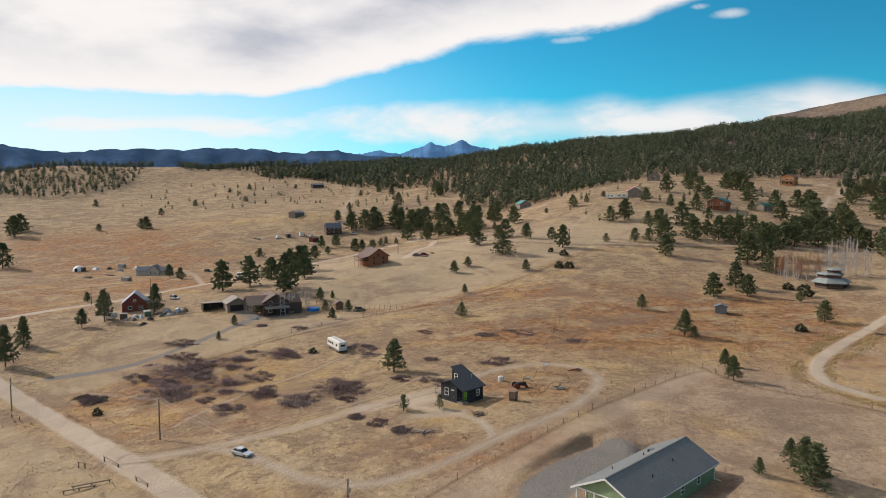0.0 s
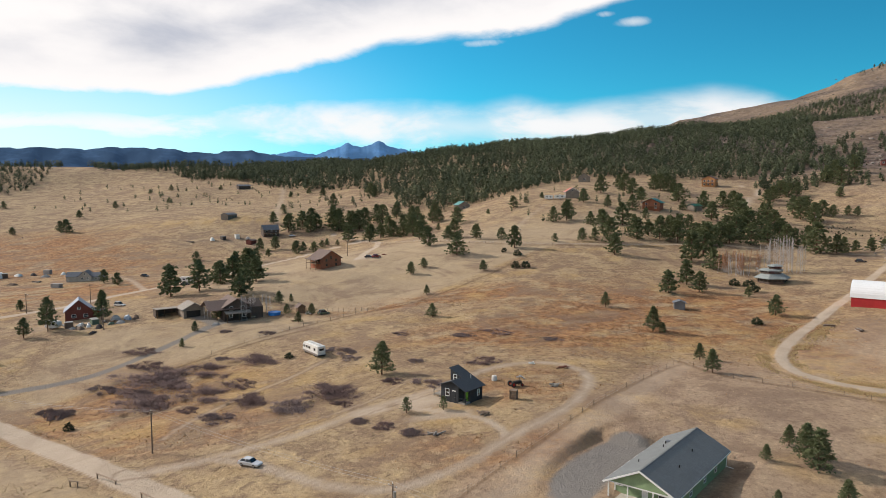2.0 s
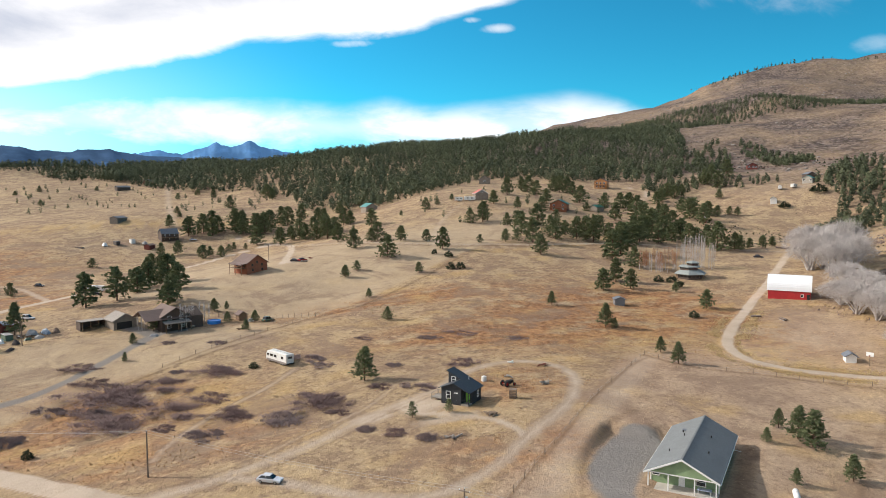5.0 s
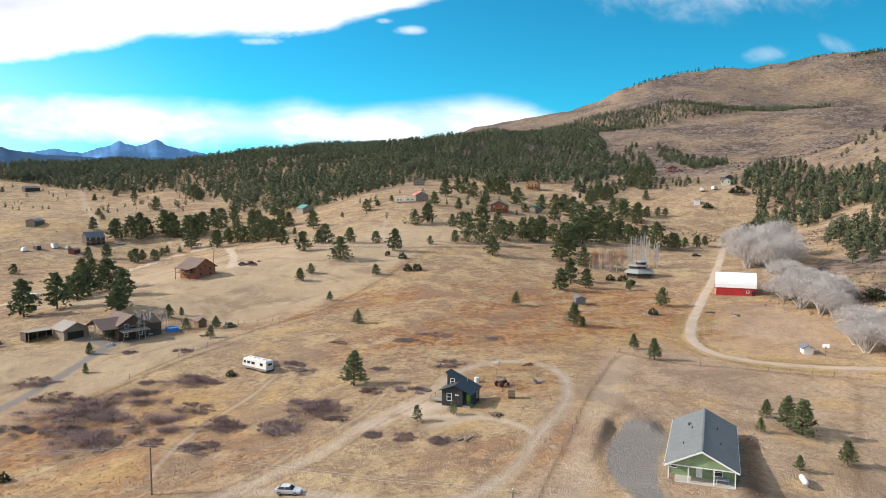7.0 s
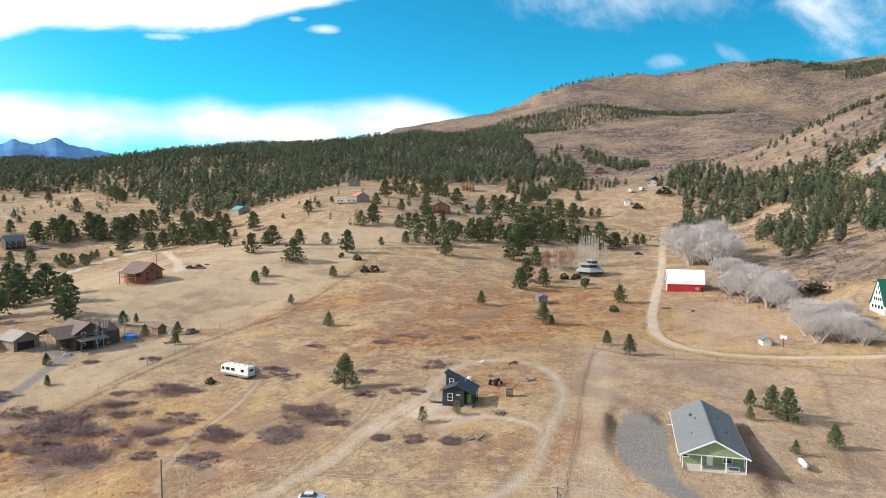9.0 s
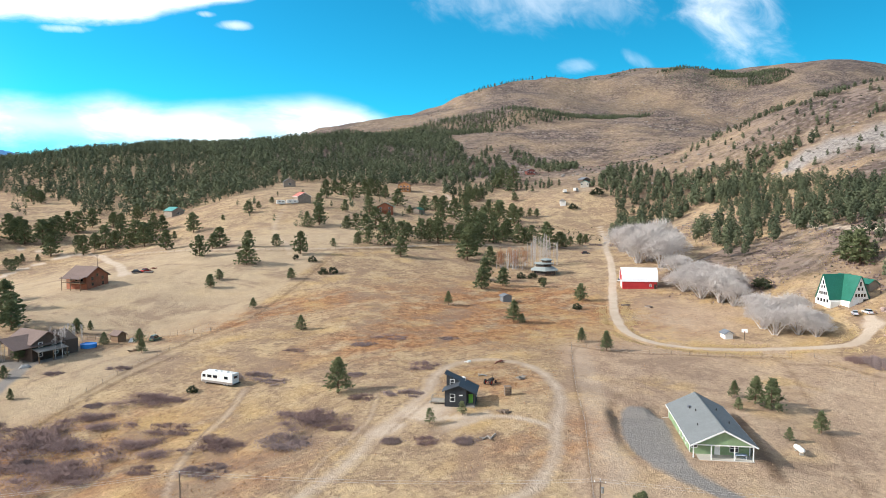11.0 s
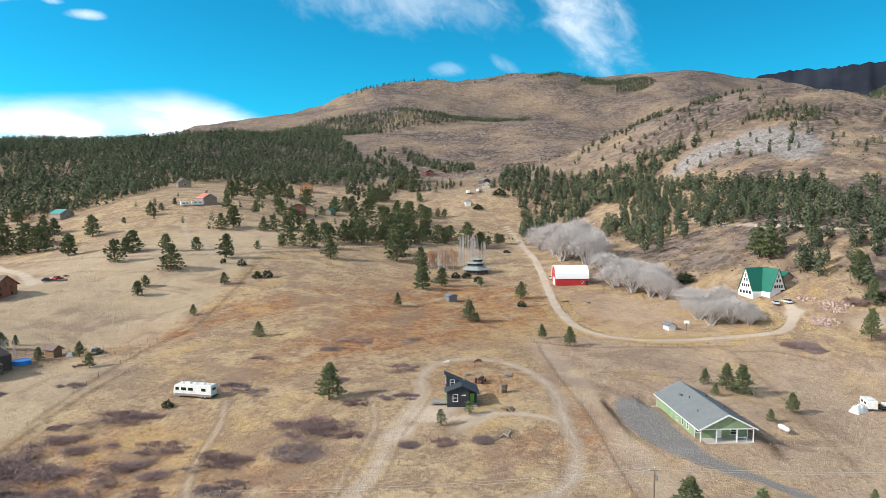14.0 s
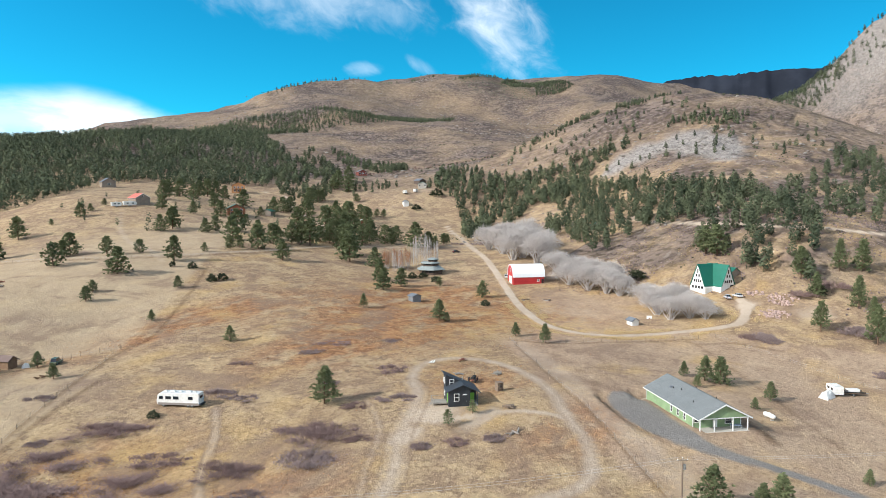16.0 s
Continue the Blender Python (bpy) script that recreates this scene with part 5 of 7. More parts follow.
M_TIER = roofing("pale_grey_green_roof", (0.27, 0.30, 0.295), 0.5, 0.6, 0.0)
M_DARK = surface("dark_parts_and_interior_shade", (0.03, 0.028, 0.026), 0.2, 0.9)
M_STEEL = surface("galvanised_steel", (0.42, 0.43, 0.44), 0.12, 0.4, 0.8)
M_RUBBER = surface("black_rubber", (0.025, 0.025, 0.026), 0.15, 0.8)


def on_face(face, w, d, u, z, width, high, out, thick):
    """Corners of a box that lies on a wall: face x+ x- y+ y-, centred at u along it and z up."""
    a, b = u - width / 2, u + width / 2
    if face[0] == "y":
        s = 1 if face[1] == "+" else -1
        y0, y1 = sorted((s * (d / 2 + out), s * (d / 2 + out + thick)))
        return a, y0, z, b, y1, z + high
    s = 1 if face[1] == "+" else -1
    x0, x1 = sorted((s * (w / 2 + out), s * (w / 2 + out + thick)))
    return x0, a, z, x1, b, z + high


def window(parent, face, w, d, u, z, width=1.0, high=1.2, frame_mat=None, bars=1):
    """Pane set back in a proud frame with glazing bars."""
    pane = part("window", box(*on_face(face, w, d, u, z, width, high, -0.05, 0.07)), M_GLASS, parent)
    bm, e = bmesh.new(), 0.11
    for du, dz, ww, hh in ((-width / 2, -e / 2, e, high + e), (width / 2, -e / 2, e, high + e), (0, -e, width + e, e), (0, high, width + e, e)) + (((0, high / 2 - 0.04, width, 0.08),) if bars else ()):
        add_box(bm, *on_face(face, w, d, u + du, z + dz, ww, hh, 0.02, 0.06))
    part("frame", bm, frame_mat or M_WHITE, pane)
    return pane


def door(parent, face, w, d, u, z, width, high, mat):
    leaf = part("door", box(*on_face(face, w, d, u, z, width, high, -0.03, 0.07)), mat, parent)
    part("handle", box(*on_face(face, w, d, u + width * 0.35, z + high * 0.48, 0.08, 0.12, 0.04, 0.06)), M_STEEL, leaf)
    return leaf


def slab(x0, z0, x1, z1, y0, y1, thick=0.16):
    """A roof slope from the eave (x0, z0) to the ridge (x1, z1)."""
    n = Vector((-(z1 - z0), x1 - x0)).normalized() * thick
    if n.y < 0:
        n = -n
    return prism([(x0, z0), (x1, z1), (x1 + n.x, z1 + n.y), (x0 + n.x, z0 + n.y)], "y", y0, y1)


def gable(parent, w, d, wall, ridge, wall_mat, roof_mat, over=0.45, trim=None, sunk=1.2):
    """Body with its gables at the two y ends, and two roof slopes."""
    part("wall", prism([(-w / 2, -sunk), (w / 2, -sunk), (w / 2, wall), (0, ridge), (-w / 2, wall)], "y", -d / 2, d / 2), wall_mat, parent)
    k = (ridge - wall) / (w / 2)
    for s in (-1, 1):
        roof = part("roof", slab(s * (w / 2 + over), wall - k * over + 0.02, 0, ridge + 0.02, -d / 2 - over, d / 2 + over), roof_mat, parent)
        if trim:
            for y in (-d / 2 - over - 0.06, d / 2 + over):
                part("fascia", prism([(s * (w / 2 + over), wall - k * over - 0.14), (0, ridge - 0.14), (0, ridge + 0.17), (s * (w / 2 + over), wall - k * over + 0.19)], "y", y, y + 0.06), trim, roof)
            part("gutter", box(*sorted((s * (w / 2 + over), s * (w / 2 + over + 0.12)))[:1], -d / 2 - over, wall - k * over - 0.06, sorted((s * (w / 2 + over), s * (w / 2 + over + 0.12)))[1], d / 2 + over, wall - k * over + 0.1), trim, roof)
    return parent


# --- black cabin with two roof levels ---
def black_cabin():
    h = thing("black_cabin", 4.2, 3.2, 45, "small black two-level cabin with steep dark roofs and a deck", "house", z=5.72)
    W, k = 3.3, 0.46                       # half width, slope of the long roof
    low = 3.15                             # eave of the long roof
    top = low + 2 * W * k
    crest = -0.15                          # where the front part's ridge stands
    zc = low + (W - crest) * k
    part("wall", prism([(-W, -0.6), (W, -0.6), (W, low), (-W, top)], "y", 0.2, 3.25), M_BLACK, h)
    part("wall", prism([(-W, -0.6), (1.5, -0.6), (1.5, low + (W - 1.5) * k), (crest, zc), (-W, zc - (crest + W) * 0.38)], "y", -3.25, 0.2), M_BLACK, h)
    part("wall", box(1.5, -1.4, -0.6, W, 0.2, low), M_BLACK, h)
    part("roof", slab(W + 0.45, low - 0.45 * k, -W - 0.5, top + 0.5 * k, 0.1, 3.75, 0.14), M_BLACK_ROOF, h)
    part("roof", slab(W + 0.45, low - 0.45 * k, crest, zc, -3.75, 0.1, 0.14), M_BLACK_ROOF, h)
    part("roof", slab(-W - 0.55, zc - (crest + W + 0.55) * 0.38, crest, zc, -3.75, 0.2, 0.14), M_BLACK_ROOF, h)
    part("porch_floor", box(1.5, -3.25, -0.5, W, -1.4, 0.35), M_DECK, h)
    for x in (W - 0.1,):
        part("porch_post", box(x - 0.08, -3.2, 0.35, x + 0.08, -3.04, low - 0.1), M_BLACK, h)
    part("porch_rail", box(1.6, -3.22, 1.15, W, -3.14, 1.25), M_BLACK, h)
    part("porch_rail", box(W - 0.08, -3.2, 1.15, W, -1.4, 1.25), M_BLACK, h)
    door(h, "y-", 0, 2.8, 2.3, 0.4, 0.95, 2.05, M_LIME)
    door(h, "x-", 2 * W, 0, -1.6, 0.7, 0.95, 2.05, M_LIME)
    window(h, "y-", 0, 6.5, -1.55, 1.3, 1.05, 1.5)
    window(h, "y-", 0, -0.4, -2.0, 4.0, 0.95, 1.15)
    bars = bmesh.new()
    for i, wd in enumerate((0.18, 0.26, 0.2, 0.16)):
        add_box(bars, -0.15 + i * 0.25, -3.3, 2.5 + (i % 2) * 0.06, -0.15 + i * 0.25 + wd, -3.27, 2.75)
    part("sign", bars, M_WHITE, h, "small white sign on the front wall")
    door(h, "y-", 0, 6.5, 0.25, 0.1, 0.9, 2.05, M_BLACK)
    window(h, "x+", 2 * W, 0, 1.6, 1.2, 0.8, 1.2)
    window(h, "x-", 2 * W, 0, 1.8, 4.1, 0.9, 1.1)
    window(h, "x-", 2 * W, 0, 1.8, 1.4, 1.2, 1.2)
    part("chimney_pipe", rod(bmesh.new(), (0.8, 2.2, 3.9), (0.8, 2.2, 5.2), 0.11, 0.11, 8), M_STEEL, h)
    deck = part("deck", box(-W - 3.3, -1.9, 0.42, -W, 1.3, 0.58), M_DECK, h, "weathered wooden deck")
    for x in (-W - 3.2, -W - 1.6):
        for y in (-1.8, 1.2):
            part("deck_post", box(x - 0.07, y - 0.07, -1.2, x + 0.07, y + 0.07, 1.5 if x < -W - 3 else 0.42), M_DECK, deck)
    for y in (-1.85, 1.25):
        part("railing", box(-W - 3.25, y - 0.04, 1.42, -W - 0.1, y + 0.04, 1.5), M_DECK, deck)
    part("railing", box(-W - 3.28, -1.85, 1.42, -W - 3.2, 1.25, 1.5), M_DECK, deck)
    stairs = bmesh.new()
    for i in range(4):
        add_box(stairs, -W - 3.3 - 0.28 * (i + 1), -1.2, 0.42 - 0.18 * (i + 1), -W - 3.3 - 0.28 * i, 0.4, 0.47 - 0.18 * (i + 1))
    part("steps", stairs, M_DECK, deck)


black_cabin()


# --- long green house with a porch under its gable ---
def green_house():
    W, D, H = 10.8, 24.5, 2.95
    x, y = 33.0, -39.8
    h = thing("green_house", x, y, 45.5, "long green single-storey house with grey shingle roof and porch", "house", z=3.5)
    R, over, porch = H + W / 2 * 0.50, 0.55, 2.8
    k = (R - H) / (W / 2)
    part("wall", prism([(-W / 2, -1), (W / 2, -1), (W / 2, H), (0, R), (-W / 2, H)], "y", -D / 2 + porch, D / 2), M_GREEN, h)
    part("gable_wall", prism([(-W / 2, H - 0.1), (W / 2, H - 0.1), (W / 2, H), (0, R), (-W / 2, H)], "y", -D / 2, -D / 2 + 0.14), M_GREEN, h)
    part("porch_beam", box(-W / 2, -D / 2 - 0.02, H - 0.3, W / 2, -D / 2 + 0.16, H - 0.1), M_WHITE, h)
    part("porch_ceiling", box(-W / 2, -D / 2 + 0.16, H - 0.2, W / 2, -D / 2 + porch, H - 0.12), M_WHITE, h)
    part("porch_floor", box(-W / 2 - 0.1, -D / 2 - 0.25, -0.9, W / 2 + 0.1, -D / 2 + porch, 0.02), M_PALE_BASE, h)
    for px in (-W / 2 + 0.1, -W / 6 - 0.3, W / 6 + 0.2, W / 2 - 0.1):
        part("porch_post", box(px - 0.09, -D / 2, 0.02, px + 0.09, -D / 2 + 0.18, H - 0.3), M_WHITE, h)
    for s in (-1, 1):
        roof = part("roof", slab(s * (W / 2 + over), H - k * over + 0.02, 0, R + 0.02, -D / 2 - 0.5, D / 2 + 0.5, 0.14), M_SHINGLE, h)
        for yy in (-D / 2 - 0.56, D / 2 + 0.5):
            part("fascia", prism([(s * (W / 2 + over), H - k * over - 0.16), (0, R - 0.16), (0, R + 0.16), (s * (W / 2 + over), H - k * over + 0.16)], "y", yy, yy + 0.06), M_WHITE, roof)
        a, b = sorted((s * (W / 2 + over), s * (W / 2 + over + 0.13)))
        part("gutter", box(a, -D / 2 - 0.5, H - k * over - 0.06, b, D / 2 + 0.5, H - k * over + 0.1), M_WHITE, roof)
        for yy in (-D / 2 + porch, D / 2):
            part("corner_trim", box(s * W / 2 - 0.09, yy - 0.09, -0.6, s * W / 2 + 0.09, yy + 0.03, H - 0.2), M_WHITE, h)
        spout = bmesh.new()
        rod(spout, (s * (W / 2 + 0.12), D / 2 - 0.15, H - 0.3), (s * (W / 2 + 0.12), D / 2 - 0.15, 0.1), 0.05, 0.05, 5)
        rod(spout, (s * (W / 2 + 0.12), D / 2 - 0.15, 0.1), (s * (W / 2 + 1.3), D / 2 - 0.1, 0.0), 0.05, 0.05, 5)
        part("downspout", spout, M_WHITE, h)
    part("ridge_cap", box(-0.16, -D / 2 - 0.5, R + 0.13, 0.16, D / 2 + 0.5, R + 0.19), M_SHINGLE, h)
    for u in (-6.0, -3.2, -0.2):
        window(h, "x-", W, D, u, 0.85, 0.9, 1.35)
    for u in (-5.5, 1.0, 6.5):
        window(h, "x+", W, D, u, 0.9, 1.0, 1.2)
    window(h, "y-", W, D - 2 * porch, -4.6, 1.3, 1.1, 0.7, bars=0)
    window(h, "y-", W, D - 2 * porch, 2.6, 0.7, 1.5, 1.3)
    door(h, "y-", W, D - 2 * porch, -0.4, 0.02, 1.0, 2.1, M_WHITE)
    door(h, "x-", W, D, 6.5, 0.0, 2.4, 2.1, M_GREEN)
    for px, py, r in ((-2.6, 4.6, 0.12), (-2.0, 2.0, 0.1), (2.4, 3.5, 0.1), (3.0, -4, 0.1), (-3.2, -5.5, 0.08)):
        z = R - abs(px) * k
        part("roof_vent", rod(bmesh.new(), (px, py, z), (px, py, z + 0.6), r, r, 8), M_DARK, h)
    part("roof_box", box(-2.9, 5.2, R - 2.9 * k, -2.2, 6.0, R - 2.2 * k + 0.25), M_GREY_ROOF, h)
    t = thing("garden_table", *(h.matrix_basis @ Vector((3.4, -D / 2 + 1.3, 0.02))).xy, 45, "pale table with a blue cloth on the porch", "table", z=h.location.z + 0.02)
    part("tabletop", box(-1.1, -0.5, 0.7, 1.1, 0.5, 0.78), surface("pale_blue_cloth", (0.35, 0.42, 0.55)), t)
    for lx in (-0.95, 0.95):
        for ly in (-0.4, 0.4):
            part("leg", box(lx - 0.04, ly - 0.04, 0, lx + 0.04, ly + 0.04, 0.7), M_WHITE, t)


green_house()


# --- red barn with an arched white roof ---
def red_barn():
    L, D, H, rise = 14.2, 9.6, 3.2, 5.2
    ux, uy, vx, vy = 0.707, -0.707, 0.707, 0.707
    cx, cy = 154.2 + vx * D / 2, 67.2 + vy * D / 2
    h = thing("red_barn", cx, cy, 45, "red metal barn under a tall white arched roof", "barn", z=ground_z(154, 67))
    arc = [(D / 2 * math.cos(a), H + rise * math.sin(a) ** 0.9) for a in (math.pi * i / 14 for i in range(15))]
    part("wall", prism([(-D / 2, -1.5), (D / 2, -1.5)] + arc, "x", -L / 2, L / 2), M_RED, h)
    outer = [((D / 2 + 0.25) * math.cos(a), H - 0.12 + (rise + 0.4) * max(0.0, math.sin(a)) ** 0.9) for a in (math.pi * i / 14 for i in range(15))]
    part("roof", prism(outer + [(x, z - 0.16) for x, z in arc[::-1]], "x", -L / 2 - 0.4, L / 2 + 0.4), M_WHITE_METAL, h)
    door(h, "y-", L, D, L / 2 - 0.7, 0, 1.0, 2.1, M_DARK)
    window(h, "y-", L, D, L / 2 - 2.7, 1.1, 0.9, 0.9)
    part("barn_door", box(*on_face("x-", L, D, 0, 0, 4.0, 3.4, 0.02, 0.08)), M_WHITE, h)
    window(h, "x-", L, D, 0, 5.4, 1.2, 1.2)


red_barn()


# --- green-roofed house of two steep wings ---
def steep_house():
    c = (166.5, -9.0)
    z = ground_z(160, -10) + 0.8
    h = thing("steep_house", *c, 0, "white house with two steep green-roofed gables and many small windows", "house", z=z)
    for turn in (302, 206):
        m = pose(0, 0, 0, 0, 0, -turn)
        W, top, eave, L = 10.0, 10.6, 2.0, 9.0
        half = W / 2

        def put(name, bm, mat, parent=h):
            bmesh.ops.transform(bm, matrix=m, verts=bm.verts[:])
            return part(name, bm, mat, parent)
        put("wall", prism([(-half, -2.5), (half, -2.5), (half, 0.9), (half - 0.9, eave), (0.35, top - 0.6), (-0.35, top - 0.6), (-half + 0.9, eave), (-half, 0.9)], "y", -1.0, L), M_STUCCO)
        for s in (-1, 1):
            put("roof", slab(s * (half - 0.35), eave - 0.55, 0, top, -3.0, L + 0.35, 0.2), M_GREEN_METAL)
        for zz, us, ww, hh in ((0.3, (-3, -1, 1, 3), 1.15, 1.2), (3.0, (-2.0, -0.7, 0.7, 2.0), 0.9, 1.2), (5.3, (-0.85, 0.85), 0.8, 1.2), (6.9, (0,), 0.7, 1.6)):
            for u in us:
                if turn == 206 and zz < 1:
                    continue
                pane = put("window", box(u - ww / 2, L - 0.02, zz, u + ww / 2, L + 0.04, zz + hh), M_GLASS)
                for a, b2, c2, d2 in ((u - ww / 2 - 0.06, zz - 0.06, u + ww / 2 + 0.06, zz), (u - ww / 2 - 0.06, zz + hh, u + ww / 2 + 0.06, zz + hh + 0.06)):
                    put("frame", box(a, L, b2, c2, L + 0.08, d2), M_WHITE, pane)
        if turn == 206:
            put("garage_door", box(-4.2, L - 0.02, -0.2, -1.4, L + 0.05, 2.1), M_DARK)
            put("garage_door", box(0.6, L - 0.02, -0.2, 3.4, L + 0.05, 2.1), M_WHITE)
    h.scale = (0.84, 0.84, 0.93)


steep_house()


# --- log house by the valley road ---
def log_house():
    h = thing("log_house", -34, 195, 150, "red-brown log house with brown roof and timber deck", "house", z=ground_z(-34, 190) - 0.2)
    gable(h, 10.5, 11, 5.0, 8.4, M_LOG, M_BROWN_ROOF, 0.8)
    for u, z in ((-2.6, 1.2), (2.4, 1.2), (0, 4.6), (-2.5, 3.4), (2.5, 3.4)):
        window(h, "y+", 10.5, 11, u, z, 1.0, 1.1, M_TIMBER)
    for u in (-3, 0, 3):
        window(h, "x+", 10.5, 11, u, 3.0, 1.2, 1.3, M_TIMBER)
    deck = part("deck", box(5.25, -5, 2.4, 8.2, 5.5, 2.6), M_TIMBER, h)
    for y in (-4.8, 0, 5.3):
        part("deck_post", box(7.95, y - 0.1, -1, 8.15, y + 0.1, 4.9), M_TIMBER, deck)
    part("railing", box(8.0, -5, 3.4, 8.1, 5.5, 3.52), M_TIMBER, deck)
    part("porch_roof", slab(8.6, 4.1, 5.2, 5.0, -5.4, 5.9), M_BROWN_ROOF, h)
    part("porch", box(-7.6, -3, -0.6, -5.25, 2, 0.3), M_TIMBER, h)
    part("porch_roof", slab(-8.0, 2.5, -5.2, 3.3, -3.3, 2.3), M_BROWN_ROOF, h)


log_house()


# --- homestead: garage, lean-to, brown house ---
def homestead():
    g = thing("garage", -80, 119, 152, "taupe garage with pale roof and open dark doorway", "garage", z=ground_z(-80, 118))
    gable(g, 7.6, 8, 2.9, 4.9, M_TAUPE, M_TAUPE_ROOF, 0.5, M_TAUPE_ROOF)
    # no opening: a flat dark panel painted for the shade inside the garage
    part("doorway", box(*on_face("y+", 7.6, 8, 0.3, -0.2, 5.0, 2.4, -0.02, 0.05)), M_DARK, g)
    s = thing("lean_to", -89.5, 121.5, 152, "dark open-sided lean-to shed with flat roof", "shed", z=ground_z(-89, 121))
    part("back_wall", box(-4, -3, -0.5, 4, -2.85, 2.6), M_DARK_BROWN, s)
    part("roof", prism([(-3.3, 2.5), (3.4, 2.9), (3.4, 3.05), (-3.3, 2.65)], "x", -4.3, 4.3), M_TAUPE_ROOF, s)
    for x in (-3.9, -1.3, 1.3, 3.9):
        part("post", box(x - 0.1, 2.8, -0.5, x + 0.1, 3.0, 2.8), M_TIMBER, s)
    for x in (-4.0, 3.9):
        part("side_wall", box(x, -3, -0.5, x + 0.12, 1, 2.6), M_DARK_BROWN, s)
    h = thing("brown_house", -64, 113, 155, "two-storey dark brown house with several taupe roofs", "house", z=ground_z(-64, 110))
    gable(h, 9, 11, 5.0, 7.6, M_DARK_BROWN, M_BROWN_ROOF, 0.7)
    wing = part("wing", prism([(-5.5, -1), (5.5, -1), (5.5, 4.2), (0, 6.6), (-5.5, 4.2)], "x", -9.5, 4.4), M_DARK_BROWN, h)
    for s2 in (-1, 1):
        bm = slab(s2 * 6.2, 3.95, 0, 6.65, -10.2, 4.6)
        bmesh.ops.transform(bm, matrix=pose(0, 0, 0, 0, 0, 90), verts=bm.verts[:])
        part("roof", bm, M_BROWN_ROOF, wing)
    part("porch_roof", slab(0, 2.6, 0.01, 2.75, 5.4, 8.2), M_TAUPE_ROOF, h)
    part("porch_roof", prism([(5.5, 3.3), (8.3, 2.7), (8.3, 2.85), (5.5, 3.45)], "x", -4.5, 4.5), M_TAUPE_ROOF, h)
    for x in (-4.2, 0, 4.2):
        part("porch_post", box(x - 0.1, 8.0, -1, x + 0.1, 8.2, 2.75), M_TIMBER, h)
    for u, z in ((-2.5, 1), (2.2, 1), (-2, 3.7), (2, 3.7)):
        window(h, "y+", 9, 11, u, z, 1.2, 1.2)
    for u in (-3, 1):
        window(h, "x+", 9, 11, u, 3.2, 1.2, 1.2)


homestead()


def plain_house(name, x, y, turn, w, d, wall, ridge, wall_mat, roof_mat, label, windows=(), trim=None, cat="house", over=0.45, lower=0.0):
    h = thing(name, x, y, turn, label, cat, z=ground_z(x, y) - lower)
    gable(h, w, d, wall, ridge, wall_mat, roof_mat, over, trim, sunk=2.2)
    for face, u, z, ww, hh in windows:
        window(h, face, w, d, u, z, ww, hh)
    return h


red = plain_house("red_farmhouse", -125, 134, 160, 9.5, 9, 3.3, 7.4, M_DARK_RED, M_BLUE_ROOF, "dark red farmhouse under a steep blue-grey metal roof",
                  [("y+", -2.2, 0.9, 1.5, 1.1), ("y+", 1.8, 0.9, 1.5, 1.1), ("y+", 0, 3.9, 0.9, 0.9), ("x+", 0, 1, 1.2, 1.1)])
part("annex", box(-8.6, -3, -1.5, -4.75, 3, 2.5), M_DARK_RED, red)
part("annex_roof", slab(-9.0, 2.4, -4.5, 3.3, -3.4, 3.4), M_BLUE_ROOF, red)
far_house = plain_house("cream_house", -163, 247, 175, 9, 10, 3.0, 6.0, M_CREAM, M_GREY_ROOF, "cream house with slate-grey roof and a long wing", [("y+", -1.8, 1, 1.4, 1.2), ("y+", 1.8, 1, 1.4, 1.2), ("y+", 0, 3.8, 1.0, 0.8)])
part("wing", prism([(-4, -2), (4, -2), (4, 2.8), (0, 5.0), (-4, 2.8)], "x", 4.5, 13), M_CREAM, far_house)
for s in (-1, 1):
    bm = slab(s * 4.5, 2.6, 0, 5.05, -13.5, -3.2)
    bmesh.ops.transform(bm, matrix=pose(0, 0, 0, 0, 0, 90), verts=bm.verts[:])
    part("wing_roof", bm, M_GREY_ROOF, far_house)
part("wing", prism([(-4, -2), (4, -2), (4, 2.6), (0, 4.6), (-4, 2.6)], "x", -12, -4.5), M_CREAM, far_house)
for s in (-1, 1):
    bm = slab(s * 4.5, 2.4, 0, 4.65, 3.2, 12.5)
    bmesh.ops.transform(bm, matrix=pose(0, 0, 0, 0, 0, 90), verts=bm.verts[:])
    part("wing_roof", bm, M_GREY_ROOF, far_house)
far_house.scale = (0.72, 0.72, 0.9)
dark = plain_house("dark_house", -82, 375, 250, 11, 15, 4.6, 8.2, M_DARK_BROWN, M_GREY_ROOF, "dark brown two-storey house with slate roof and deck", [("x-", u, z, 1.3, 1.2) for u in (-4.5, 0, 4.5) for z in (0.6, 3.0)])
part("deck", box(-9, -7, 1.6, -5.5, 7, 1.9), M_TIMBER, dark)
dark.scale = (0.75, 0.75, 0.9)
plain_house("white_garage", 131, 335, 190, 9, 12, 3.6, 6.2, M_TAUPE, M_RED_ROOF, "grey garage house with bright red roof on the hill", [("y+", 0, 4.1, 1.2, 0.9)], M_WHITE)


